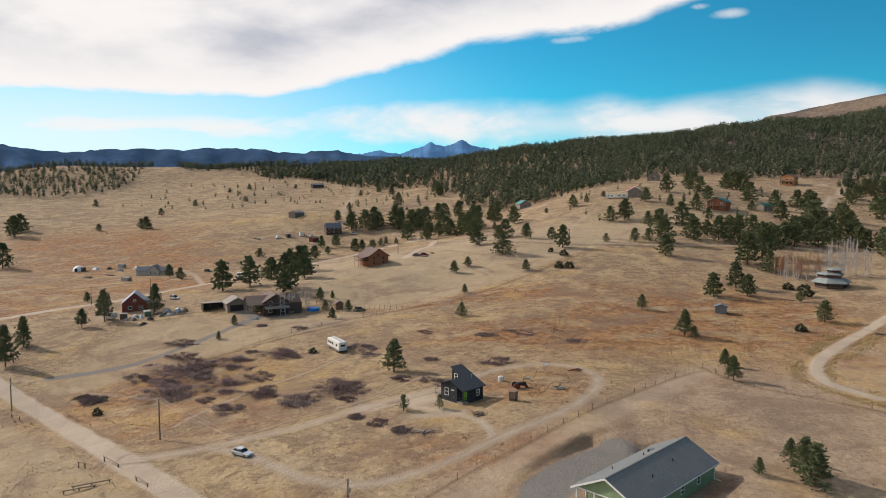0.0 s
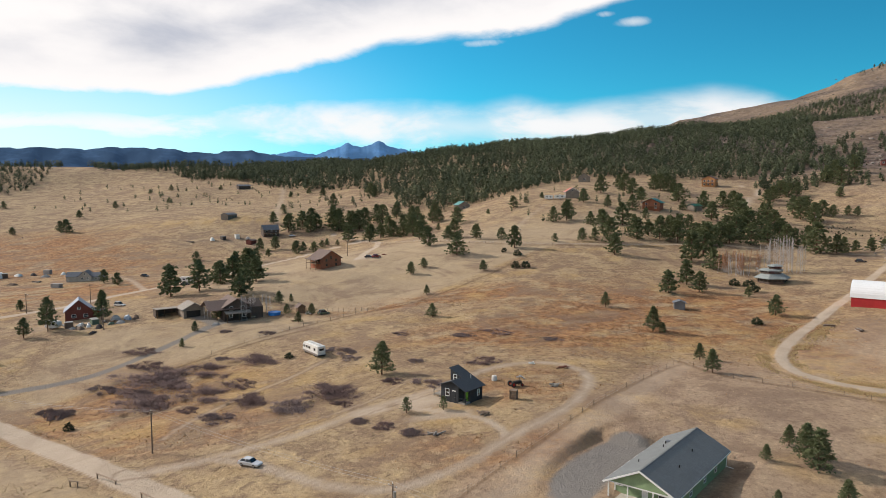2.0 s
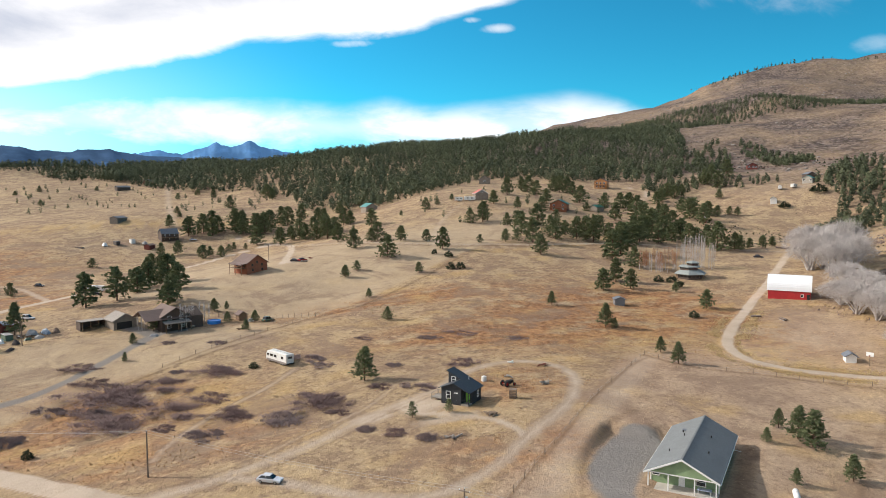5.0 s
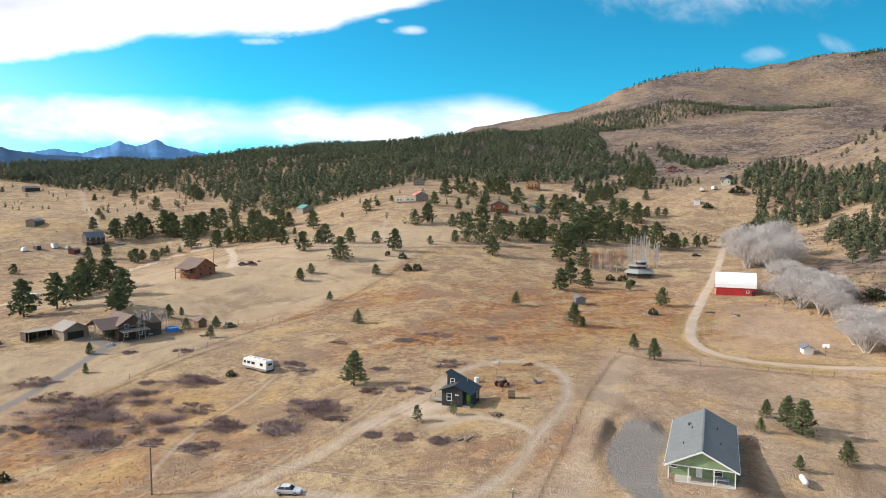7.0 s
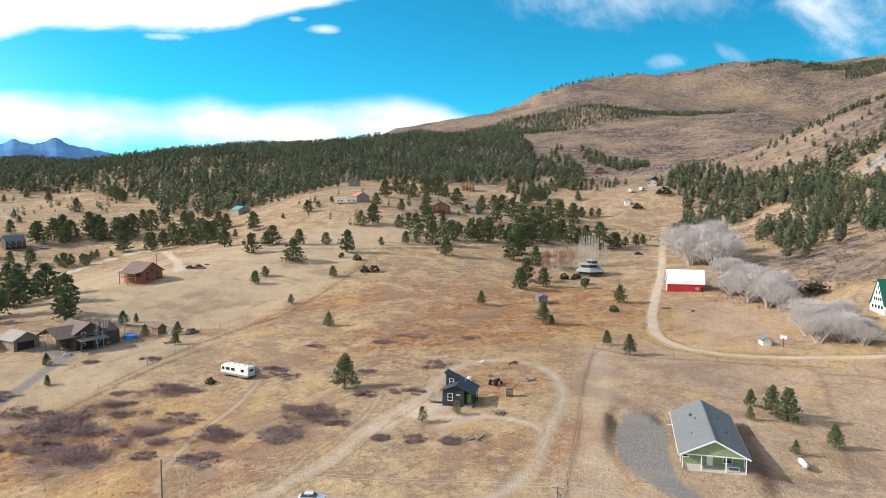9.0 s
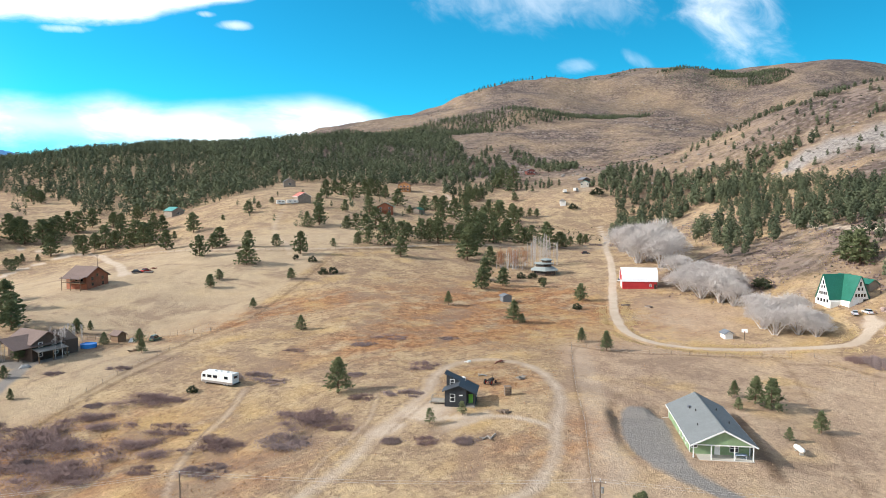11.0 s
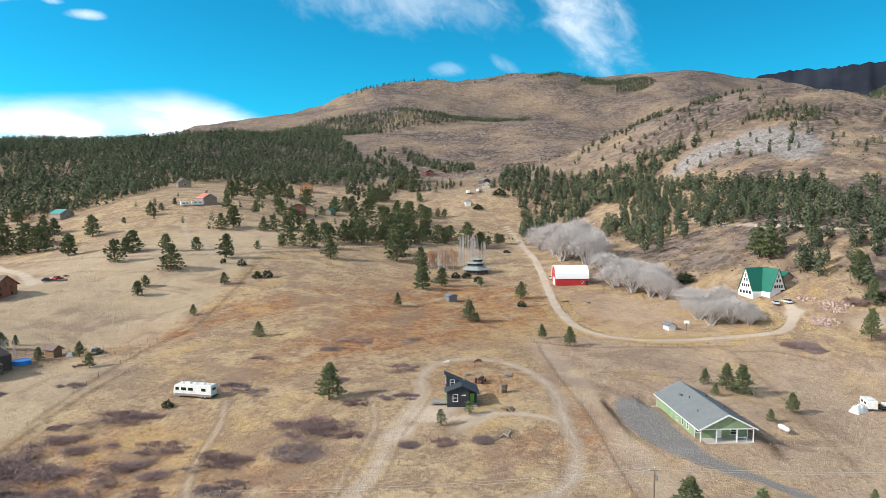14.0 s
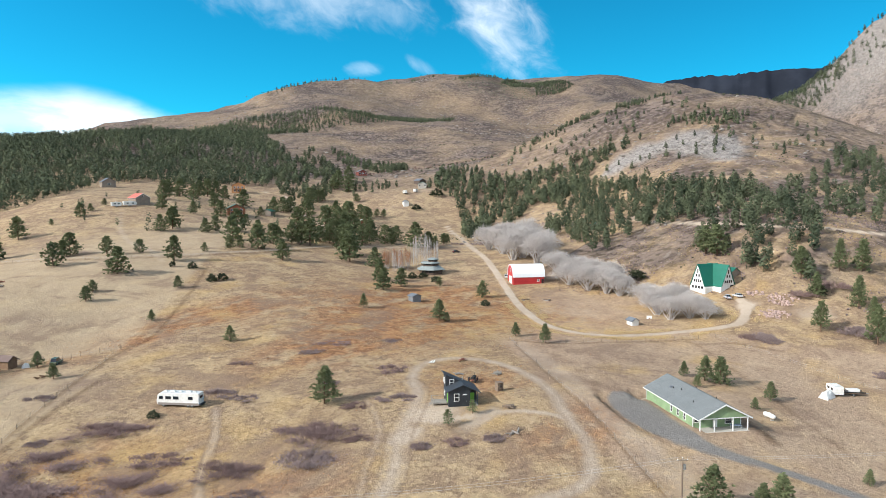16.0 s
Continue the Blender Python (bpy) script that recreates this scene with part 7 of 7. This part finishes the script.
for x, y, turn, w, d, h, shade in ((-119.0, 119.2, 20, 2.6, 2.2, 1.3, "white"), (-108.2, 123.4, 60, 4.2, 3.4, 2.0, "grey"), (-104.2, 124.2, 65, 4.0, 2.6, 1.5, "blue"), (-206, 266, 30, 4.5, 3, 1.6, "white"), (-199, 268, 60, 4, 3, 1.5, "dark"), (-190, 262, 10, 5, 3, 1.5, "grey"),
                                   (-183, 268, 80, 4.5, 2.6, 1.6, "white"), (-176, 262, 30, 4, 2.4, 1.4, "dark"), (-120, 361, 70, 6, 3, 2.4, "white"), (-96, 364, 60, 4, 3, 2, "grey"), (-68, 102.5, 10, 3, 2, 1.0, "grey"), (-197, 239, 20, 6, 3, 1.2, "brown"), (-37, 116, 20, 2.4, 2, 1.2, "white"), (71.8, -61.4, 15, 5.4, 2.8, 2.0, "white"),
                                   (-120.5, 115.2, 0, 2.0, 1.6, 0.9, "grey"), (-117.3, 114.3, 37, 2.7, 2.2, 1.1, "brown"), (-115.7, 117.4, 74, 3.4, 1.6, 1.4, "white"), (-110.5, 113.1, 111, 2.0, 2.2, 1.6, "dark"), (-108, 117.7, 148, 2.7, 1.6, 0.9, "green"), (-104.8, 118.2, 5, 3.4, 2.2, 1.1, "grey"), (-103.1, 122, 42, 2.0, 1.6, 1.4, "blue"), (-100.6, 122.2, 79, 2.7, 2.2, 1.6, "brown"), (-110.5, 107.1, 116, 3.4, 1.6, 0.9, "dark"), (-109.9, 128.6, 153, 2.0, 2.2, 1.1, "grey")):
    covered_heap(x, y, turn, w, d, h, shade)
for x, y, turn, w, d, h, shade in ((-122.6, 117.6, 152, 2.6, 2.2, 2.0, "brown"), (-115.0, 121.0, 60, 4.6, 2.2, 1.7, "green"), (-193, 272, 20, 4, 2.4, 2.2, "grey"), (-212, 262, 40, 5, 2.5, 2.3, "brown"), (-113, 363, 60, 5, 2.5, 2.4, "dark"), (-104, 367, 70, 6, 2.5, 2.6, "white"), (-170, 226, 20, 5, 2.5, 1.8, "grey")):
    storage_box(x, y, turn, w, d, h, shade)
for x, y, turn, w, d in ((-111.5, 121.6, 70, 2.6, 1.8), (-92.5, 128, 60, 3, 1.6), (-188, 246, 30, 5, 2), (-134, 357, 40, 6, 2), (129, 55, 30, 3, 1.2), (134, 48, 100, 3, 1.4), (-9, 199, 30, 3, 2)):
    lumber_stack(x, y, turn, w, d)

# ======== poles and wires ========
M_POLE = surface("weathered_pole_wood", (0.21, 0.155, 0.115), 0.2, 0.9, grain=5, stain=0.6, bump=0.2)
M_WIRE = surface("pale_cable", (0.35, 0.33, 0.31), 0.05, 0.6)
M_INSUL = surface("white_insulator", (0.75, 0.77, 0.78), 0.05, 0.4)


def power_pole(x, y, high, turn, arm=True, transformer=False):
    p = thing("power_pole", x, y, turn, "weathered wooden power pole", "pole", "power poles")
    part("post", rod(bmesh.new(), (0, 0, -0.8), (0, 0, high), 0.17, 0.12, 9), M_POLE, p)
    if arm:
        part("crossarm", box(-0.9, -0.06, high - 0.45, 0.9, 0.06, high - 0.32), M_POLE, p)
        for sx in (-0.8, 0.8):
            part("insulator", rod(bmesh.new(), (sx, 0, high - 0.32), (sx, 0, high - 0.1), 0.06, 0.03, 7), M_INSUL, p)
    part("top_insulator", rod(bmesh.new(), (0, 0, high), (0, 0, high + 0.25), 0.06, 0.03, 7), M_INSUL, p)
    if transformer:
        part("transformer", rod(bmesh.new(), (0.35, 0, high - 1.9), (0.35, 0, high - 1.1), 0.22, 0.22, 10), M_STEEL, p)
    return Vector((x, y, ground_z(x, y) + high))


def cable(a, b, sag, r=0.022):
    bm = bmesh.new()
    pts = [a.lerp(b, i / 12) - Vector((0, 0, sag * 4 * (i / 12) * (1 - i / 12))) for i in range(13)]
    side = (b - a).cross(Vector((0, 0, 1))).normalized()
    rings = [[bm.verts.new(p + side * r * math.cos(t) + Vector((0, 0, r * math.sin(t)))) for t in (0, 2.09, 4.19)] for p in pts]
    for p, q in zip(rings, rings[1:]):
        for i in range(3):
            bm.faces.new((p[i], p[(i + 1) % 3], q[(i + 1) % 3], q[i]))
    me = bpy.data.meshes.new("cable")
    bm.to_mesh(me)
    bm.free()
    me.materials.append(M_WIRE)
    tagged(new("cable", me), "pale sagging power line between wooden poles", "cable", "power lines")


tops = [power_pole(-165, 84, 9, 45), power_pole(-112, 29, 9, 45, True, True), power_pole(-60, -4.4, 8.8, 50, False), power_pole(-13.8, -51.2, 9.4, 50, True, True), power_pole(40, -100, 9.4, 50)]
for a, b in zip(tops, tops[1:]):
    for off in (-0.7, 0.7):
        side = Vector((0.6, 0.75, -0.1)) * off
        cable(a + side, b + side, 0.9)
for x, y, h in ((-24, 225, 8), (62, 196, 8), (-152, 152, 8), (-133, 168, 8), (-168, 110, 8), (178, 60, 9), (-108, 110, 8)):
    power_pole(x, y, h, 20)

# ======== yard things ========
M_STRAW = surface("rust_red_iron", (0.24, 0.09, 0.06), 0.3, 0.8)
M_STONE = surface("pink_granite", (0.50, 0.36, 0.315), 0.25, 0.9, grain=3, stain=0.8, bump=0.4, per_piece=0.35)
M_ROCK = surface("grey_granite", (0.27, 0.238, 0.212), 0.25, 0.9, grain=2, stain=0.5, bump=0.4)


def rock_mesh(seed, mat, name="rock"):
    rnd = random.Random(seed)
    bm = bmesh.new()
    bmesh.ops.create_icosphere(bm, subdivisions=1, radius=0.5)
    for v in bm.verts:
        v.co *= rnd.uniform(0.7, 1.25)
        v.co.z *= 0.75
    me = bpy.data.meshes.new(name)
    bm.to_mesh(me)
    bm.free()
    me.materials.append(mat)
    return me


def log_rail(x, y, turn, length, posts=2, high=0.8, label="low rail of a peeled log on two posts"):
    r = thing("log_rail", x, y, turn, label, "fence", "log rails")
    part("rail", rod(bmesh.new(), (-length / 2, 0, high), (length / 2, 0, high), 0.13, 0.11, 8), surface("peeled_log", (0.36, 0.27, 0.2), 0.2, 0.9), r)
    for i in range(posts):
        px = -length / 2 + 0.3 + (length - 0.6) * i / (posts - 1)
        part("post", rod(bmesh.new(), (px, 0, -0.3), (px, 0, high + 0.05), 0.12, 0.12, 7), M_POLE, r)


log_rail(-65, -15.9, 40, 6.5)
log_rail(-54.4, -26.7, 42, 5.0)
log_rail(-64, -25.6, 330, 6.5, 3, 0.6)
log_rail(-65.5, -27.2, 330, 5.5, 3, 0.5)
log_rail(-70.6, -16.2, 20, 2.2, 2, 1.1)
log_rail(-107, 22.4, 30, 4.0, 2, 1.0)

t = thing("water_barrel", 13.6, 13.9, 30, "white plastic water barrel beside the cabin", "barrel")
part("body", bevelled(rod(bmesh.new(), (0, 0, -0.1), (0, 0, 1.15), 0.65, 0.62, 16), 0.08), M_VINYL, t)
part("lid", rod(bmesh.new(), (0, 0, 1.15), (0, 0, 1.28), 0.25, 0.25, 12), M_VINYL, t)

t = thing("tractor", 17.5, 8.5, 70, "old dark tractor with red wheels in the grass", "tractor")
part("engine", bevelled(box(-0.4, -0.4, 0.6, 0.4, 1.6, 1.25), 0.08), M_DARK, t)
part("seat", box(-0.3, -1.2, 1.0, 0.3, -0.8, 1.15), M_DARK, t)
part("frame", box(-0.25, -1.4, 0.5, 0.25, 1.7, 0.7), M_STRAW, t)
part("exhaust", rod(bmesh.new(), (0.15, 1.0, 1.2), (0.15, 1.0, 2.0), 0.05), M_DARK, t)
for sx in (-0.8, 0.8):
    for yy, r in ((-0.9, 0.65), (1.4, 0.38)):
        tyre = part("wheel", rod(bmesh.new(), (sx - 0.12, yy, r), (sx + 0.12, yy, r), r, r, 16), M_RUBBER, t)
        part("rim", rod(bmesh.new(), (sx - 0.13, yy, r), (sx + 0.13, yy, r), r * 0.55, r * 0.55, 12), CAR_PAINTS["red"], tyre)

t = thing("weathered_crate", 15.2, -0.2, 30, "tall weathered wooden crate standing in rusty grass", "crate")
for i in range(5):
    part("plank", box(-0.75, -0.75, 0.05 + i * 0.38, 0.75, -0.7, 0.3 + i * 0.38), M_POLE, t)
    part("plank", box(-0.75, 0.7, 0.05 + i * 0.38, 0.75, 0.75, 0.3 + i * 0.38), M_POLE, t)
for sx in (-0.75, 0.7):
    part("side", box(sx, -0.7, 0, sx + 0.05, 0.7, 1.95), M_POLE, t)
part("lid", box(-0.8, -0.8, 1.95, 0.8, 0.8, 2.02), M_POLE, t)

for x, y, n, mat, label in ((7.1, -7.7, 14, M_POLE, "heap of dark scrap wood beside the track"), (26.5, 7, 16, M_DECK, "low heap of grey scrap boards in rusty grass"), (33, 22, 9, M_STRAW, "scattered rusty scrap by the loop track"),
                            (20, 15, 4, M_STEEL, "pale boards lying in the grass"), (25, 27, 3, M_WHITE, "long white board lying in the grass"), (-3.8, -15.4, 7, M_ROCK, "small heap of grey stones"), (-118, 119, 20, M_DECK, "long pile of old lumber and scrap"),
                            (-108, 120, 18, M_TIMBER, "pile of yard scrap beside the farmhouse"), (-125, 121, 14, M_STEEL, "pile of metal scrap and boards"), (-40, 101, 10, M_TIMBER, "pile of firewood in the fenced yard"), (-5, 205, 12, M_STRAW, "pile of rusty machinery by the gravel")):
    heap = thing("scrap_heap", x, y, 0, label, "scrap")
    for i in range(n):
        a, r = rng.uniform(0, 6.28), rng.uniform(0, 1.6)
        bm = box(-rng.uniform(0.4, 1.1), -0.12, 0, rng.uniform(0.4, 1.1), 0.12, rng.uniform(0.06, 0.3))
        bmesh.ops.transform(bm, matrix=pose(math.cos(a) * r, math.sin(a) * r * 0.6, 0.02 + rng.uniform(0, 0.35), rng.uniform(-12, 12), rng.uniform(-15, 15), rng.uniform(0, 180)), verts=bm.verts[:])
        part("board", bm, mat, heap)

t = thing("paddling_pool", -49.5, 116.0, 0, "round bright blue above-ground pool", "pool")
bm = bmesh.new()
out, inn = [], []
for i in range(24):
    a = 2 * math.pi * i / 24
    out.append([bm.verts.new((r * math.cos(a), r * math.sin(a), z)) for r, z in ((2.3, -0.3), (2.3, 1.1), (2.2, 1.1), (2.2, 0.9))])
for i in range(24):
    p, q = out[i], out[(i + 1) % 24]
    for j in range(3):
        bm.faces.new((p[j], q[j], q[j + 1], p[j + 1]))
M_BLUE = surface("bright_blue_vinyl", (0.03, 0.22, 0.62), 0.1, 0.5)
part("wall", bm, M_BLUE, t)
part("cover", rod(bmesh.new(), (0, 0, 0.82), (0, 0, 0.9), 2.2, 2.2, 24), M_BLUE, t)

t = thing("dome_tent", -214, 262, 0, "white dome tent in the far yard", "tent")
bm = bmesh.new()
bmesh.ops.create_icosphere(bm, subdivisions=2, radius=3.4)
bmesh.ops.bisect_plane(bm, geom=bm.verts[:] + bm.edges[:] + bm.faces[:], plane_co=(0, 0, -0.4), plane_no=(0, 0, -1), clear_outer=True)
part("cover", bm, M_WHITE, t)
part("door", box(-0.7, -3.4, -0.3, 0.7, -3.1, 1.9), M_DARK, t)

t = thing("basketball_hoop", 117, -0.6, 240, "white basketball backboard on a post by the road", "hoop")
part("post", rod(bmesh.new(), (0, -0.5, 0), (0, 0, 3.0), 0.07, 0.06, 8), M_DARK, t)
board = part("backboard", box(-0.9, 0, 2.7, 0.9, 0.06, 3.8), M_WHITE, t)
part("rim", rod(bmesh.new(), (0, 0.06, 2.95), (0, 0.5, 2.95), 0.16, 0.22, 8), M_STRAW, board)

# heaps of pink boulders by the steep house
STONES = [rock_mesh(80 + i, M_STONE) for i in range(4)]
for cx, cy, sx, sy, n in ((157.6, -36.5, 5.0, 5.5, 90), (144.2, -36, 4.0, 5.5, 100), (160, -26.5, 2.2, 3.0, 30)):
    heap = thing("boulder_heap", cx, cy, 0, "heap of pink granite boulders beside the gravel yard", "rocks")
    base = heap.location.z
    for i in range(n):
        a, r = rng.uniform(0, 6.28), math.sqrt(rng.random())
        px, py = math.cos(a) * r * sx, math.sin(a) * r * sy
        b = new("boulder", STONES[i % 4])
        b.parent = heap
        s = rng.uniform(0.45, 1.2)
        b.matrix_basis = pose(px, py, ground_z(cx + px, cy + py) - base + s * 0.15, rng.uniform(0, 360), 0, rng.uniform(0, 360)) @ Matrix.Diagonal((s, s, s, 1))


# fences
def wire_fence(line, gap, label, high=1.25):
    f = new("fence")
    x0, y0 = line[0]
    f.matrix_basis = pose(x0, y0, ground_z(x0, y0))
    tagged(f, label, "fence")
    z0 = f.location.z
    me = None
    feet = []
    for (ax, ay), (bx, by) in zip(line, line[1:]):
        n = max(1, int(math.hypot(bx - ax, by - ay) / gap))
        feet += [(ax + (bx - ax) * i / n, ay + (by - ay) * i / n) for i in range(n)]
    feet.append(line[-1])
    bm = rod(bmesh.new(), (0, 0, -0.4), (0, 0, high), 0.07, 0.06, 6)
    me = bpy.data.meshes.new("post")
    bm.to_mesh(me)
    bm.free()
    me.materials.append(M_POLE)
    for x, y in feet:
        p = new("post", me)
        p.parent = f
        p.location = (x - x0, y - y0, ground_z(x, y) - z0)
    bm = bmesh.new()
    for (ax, ay), (bx, by) in zip(feet, feet[1:]):
        for h in (0.5, 1.0):
            rod(bm, (ax - x0, ay - y0, ground_z(ax, ay) - z0 + h), (bx - x0, by - y0, ground_z(bx, by) - z0 + h), 0.012, 0.012, 3)
    part("wire", bm, M_STEEL, f)


wire_fence(FENCE_SIDE, 4.5, "wire fence on wooden posts along the tilled strip")
wire_fence([(-63, 69), (-45.5, 82.5), (-15.2, 107.1)], 5, "old wire fence below the fenced yard")
wire_fence([(-15, 108), (-22, 112), (-30, 116), (-40, 121), (-50, 126)], 2.2, "old post fence behind the yard", 1.5)
wire_fence([(113, -24), (104, -40), (90, -62), (82, -80)], 5, "wire fence along the bare yard")
wire_fence([(-6, 298), (9, 258), (25, 222), (38, 206), (69, 193.5), (103, 186.5), (139, 188), (166, 185)], 7, "wire fence beside the dirt lane")

# ======== grass, brush and stones as stuff ========
def tufts(name, count, seed, area, size, mat, label, want, blades=4, squat=1.0):
    """Many small tufts of blades in one mesh, where want(x, y) allows."""
    r = np.random.RandomState(seed)
    x, y = r.uniform(area[0], area[1], count * 4), r.uniform(area[2], area[3], count * 4)
    keep = r.uniform(0, 1, len(x)) < want(x, y)
    x, y = x[keep][:count], y[keep][:count]
    n = len(x)
    i, j = np.clip(np.searchsorted(gx, x) - 1, 0, len(gx) - 2), np.clip(np.searchsorted(gy, y) - 1, 0, len(gy) - 2)
    z = GZ[j, i]
    free = (dirt[j, i] < 0.3) & (tar[j, i] < 0.2) & (np.hypot((x - 4.2), (y - 3.2)) > 6) & ((np.abs((x - 33) * 0.70 - (y + 39.8) * 0.713) > 6) | (np.abs((x - 33) * 0.713 + (y + 39.8) * 0.70) > 13))
    x, y, z = x[free], y[free], z[free]
    n = len(x)
    s = size * r.uniform(0.5, 1.3, (n, 1))
    a, tilt = r.uniform(0, 6.283, (n, blades)), r.uniform(0.1, 0.9, (n, blades))
    bx, by = np.cos(a), np.sin(a)
    base = np.stack([x[:, None] + bx * s * 0.15, y[:, None] + by * s * 0.15, np.repeat(z[:, None], blades, 1) - 0.03], -1)
    side = np.stack([-by * s * 0.28, bx * s * 0.28, np.zeros((n, blades))], -1)
    tip = base + np.stack([bx * tilt * s * 0.7, by * tilt * s * 0.7, s * squat * (1.15 - 0.4 * tilt)], -1)
    co = np.stack([base + side, base - side, tip], 2).reshape(-1, 3)
    me = bpy.data.meshes.new(name)
    m = len(co)
    me.vertices.add(m)
    me.vertices.foreach_set("co", co.ravel())
    me.loops.add(m)
    me.loops.foreach_set("vertex_index", np.arange(m))
    me.polygons.add(m // 3)
    me.polygons.foreach_set("loop_start", np.arange(0, m, 3))
    me.update(calc_edges=True)
    me.materials.append(mat)
    tagged(new(name, me), label, "grass", kind="stuff")


tufts("grass", 46000, 3, (-125, 160, -85, 170), 0.26, M_GRASS, "tufts of dry tawny grass", lambda x, y: np.clip(0.45 + 0.9 * lattice(x / 5, y / 4, 31), 0, 1) * np.clip(1.0 - 0.8 * ((x - y) * 0.7 > 24) * (x < 118) * (y < 20), 0.1, 1), 3)
tufts("rusty_grass", 26000, 4, (-125, 160, -85, 170), 0.3, leafy("rusty_grass_blades", (0.27, 0.14, 0.07), (0.46, 0.27, 0.13)), "tufts of tall rusty grass", lambda x, y: beds(x, y, RUST) * np.clip(0.5 + lattice(x / 5, y / 3, 32), 0, 1))
tufts("golden_grass", 22000, 5, (85, 150, -40, 60), 0.42, leafy("golden_grass_blades", (0.42, 0.31, 0.16), (0.60, 0.46, 0.26)), "tall golden grass along the gravel road",
      lambda x, y: np.exp(-((distance_to(x, y, BARN_ROAD)[0] - 4.0) / 1.9) ** 2) * np.clip(0.5 + 1.2 * lattice(x / 6, y / 6, 38), 0, 1), 5, 0.8)
tufts("slope_grass", 34000, 27, (150, 420, -140, 150), 0.8, M_GRASS, "dry golden grass on the stony slope", lambda x, y: np.clip(0.4 + 0.9 * lattice(x / 12, y / 12, 44), 0, 1) * np.clip((x - 152 + 0.2 * np.abs(y)) / 20, 0, 1) * ((y < 60) | (x > 235)), 3, 0.6)
tufts("field_brush", 420, 37, (-380, 40, 330, 720), 1.3, M_TWIG_RED, "low dark brush dotted over the far field", lambda x, y: np.clip(lattice(x / 40, y / 25, 45), 0, 1), 9, 0.5)
tufts("slope_brush", 20000, 7, (150, 430, -150, 170), 1.05, M_TWIG, "grey-brown brush on the stony slope", lambda x, y: np.clip(0.35 + 0.8 * lattice(x / 14, y / 14, 34), 0, 1) * np.clip((x - 160 + 0.2 * np.abs(y)) / 20, 0, 1) * ((y < 55) | (x > 240)), 6, 0.7)
tufts("dark_slope_brush", 5000, 17, (170, 620, -150, 330), 1.0, M_JUNIPER, "dark green scrub on the stony slope", lambda x, y: np.clip(0.1 + 0.9 * lattice(x / 22, y / 22, 40), 0, 1) * np.clip((x - 180 + 0.2 * np.abs(y)) / 20, 0, 1) * ((y < 55) | (x > 260)), 9, 0.75)
tufts("ridge_brush", 15000, 8, (420, 1900, -50, 1400), 2.4, M_JUNIPER, "dark brush and small pines on the mountain face", lambda x, y: np.clip(-0.1 + 1.1 * lattice(x / 90, y / 90, 35) + 0.6 * lattice(x / 30, y / 30, 41), 0, 1) * 0.8 + 0.1, 4, 0.8)
tufts("ridge_twigs", 18000, 18, (420, 1800, 100, 1400), 2.4, M_TWIG_RED, "bare reddish brush on the mountain face", lambda x, y: np.clip(0.2 + 0.9 * lattice(x / 60, y / 60, 42), 0, 1), 4, 0.7)


def stones(name, count, seed, area, low, high, want, label):
    r = np.random.RandomState(seed)
    proto = [np.array([v.co[:] for v in rock_mesh(90 + i, M_ROCK).vertices]) for i in range(3)]
    faces = np.array([p.vertices[:] for p in rock_mesh(90, M_ROCK).polygons])
    vs, fs, n = [], [], 0
    while n < count:
        x, y = r.uniform(area[0], area[1]), r.uniform(area[2], area[3])
        if r.uniform() > want(np.array([x]), np.array([y]))[0]:
            continue
        s = r.uniform(low, high)
        a = r.uniform(0, 6.283)
        p = proto[n % 3] * s * np.array([1.3, 1, 0.8])
        c, q = math.cos(a), math.sin(a)
        vs.append(np.stack([p[:, 0] * c - p[:, 1] * q + x, p[:, 0] * q + p[:, 1] * c + y, p[:, 2] + ground_z(x, y) + s * 0.1], 1))
        fs.append(faces + n * len(p))
        n += 1
    me = raw_mesh(name, np.concatenate(vs), np.concatenate(fs).tolist(), [M_ROCK])
    tagged(new(name, me), label, "rocks", kind="stuff")


stones("slope_rocks", 300, 9, (225, 520, -140, 200), 0.7, 2.4, lambda x, y: np.clip(0.15 + lattice(x / 25, y / 25, 36), 0, 1), "grey granite outcrops on the slope")
stones("slab_rocks", 60, 10, (400, 520, 40, 150), 1.0, 2.6, lambda x, y: np.clip(1.2 - np.hypot((x - 455) / 55, (y - 88) / 42), 0, 1), "pale granite slab and boulders")
stones("ridge_rocks", 1500, 11, (420, 1700, -50, 1300), 1.2, 4, lambda x, y: np.clip(0.1 + lattice(x / 80, y / 80, 37), 0, 1), "grey rock outcrops on the mountain")
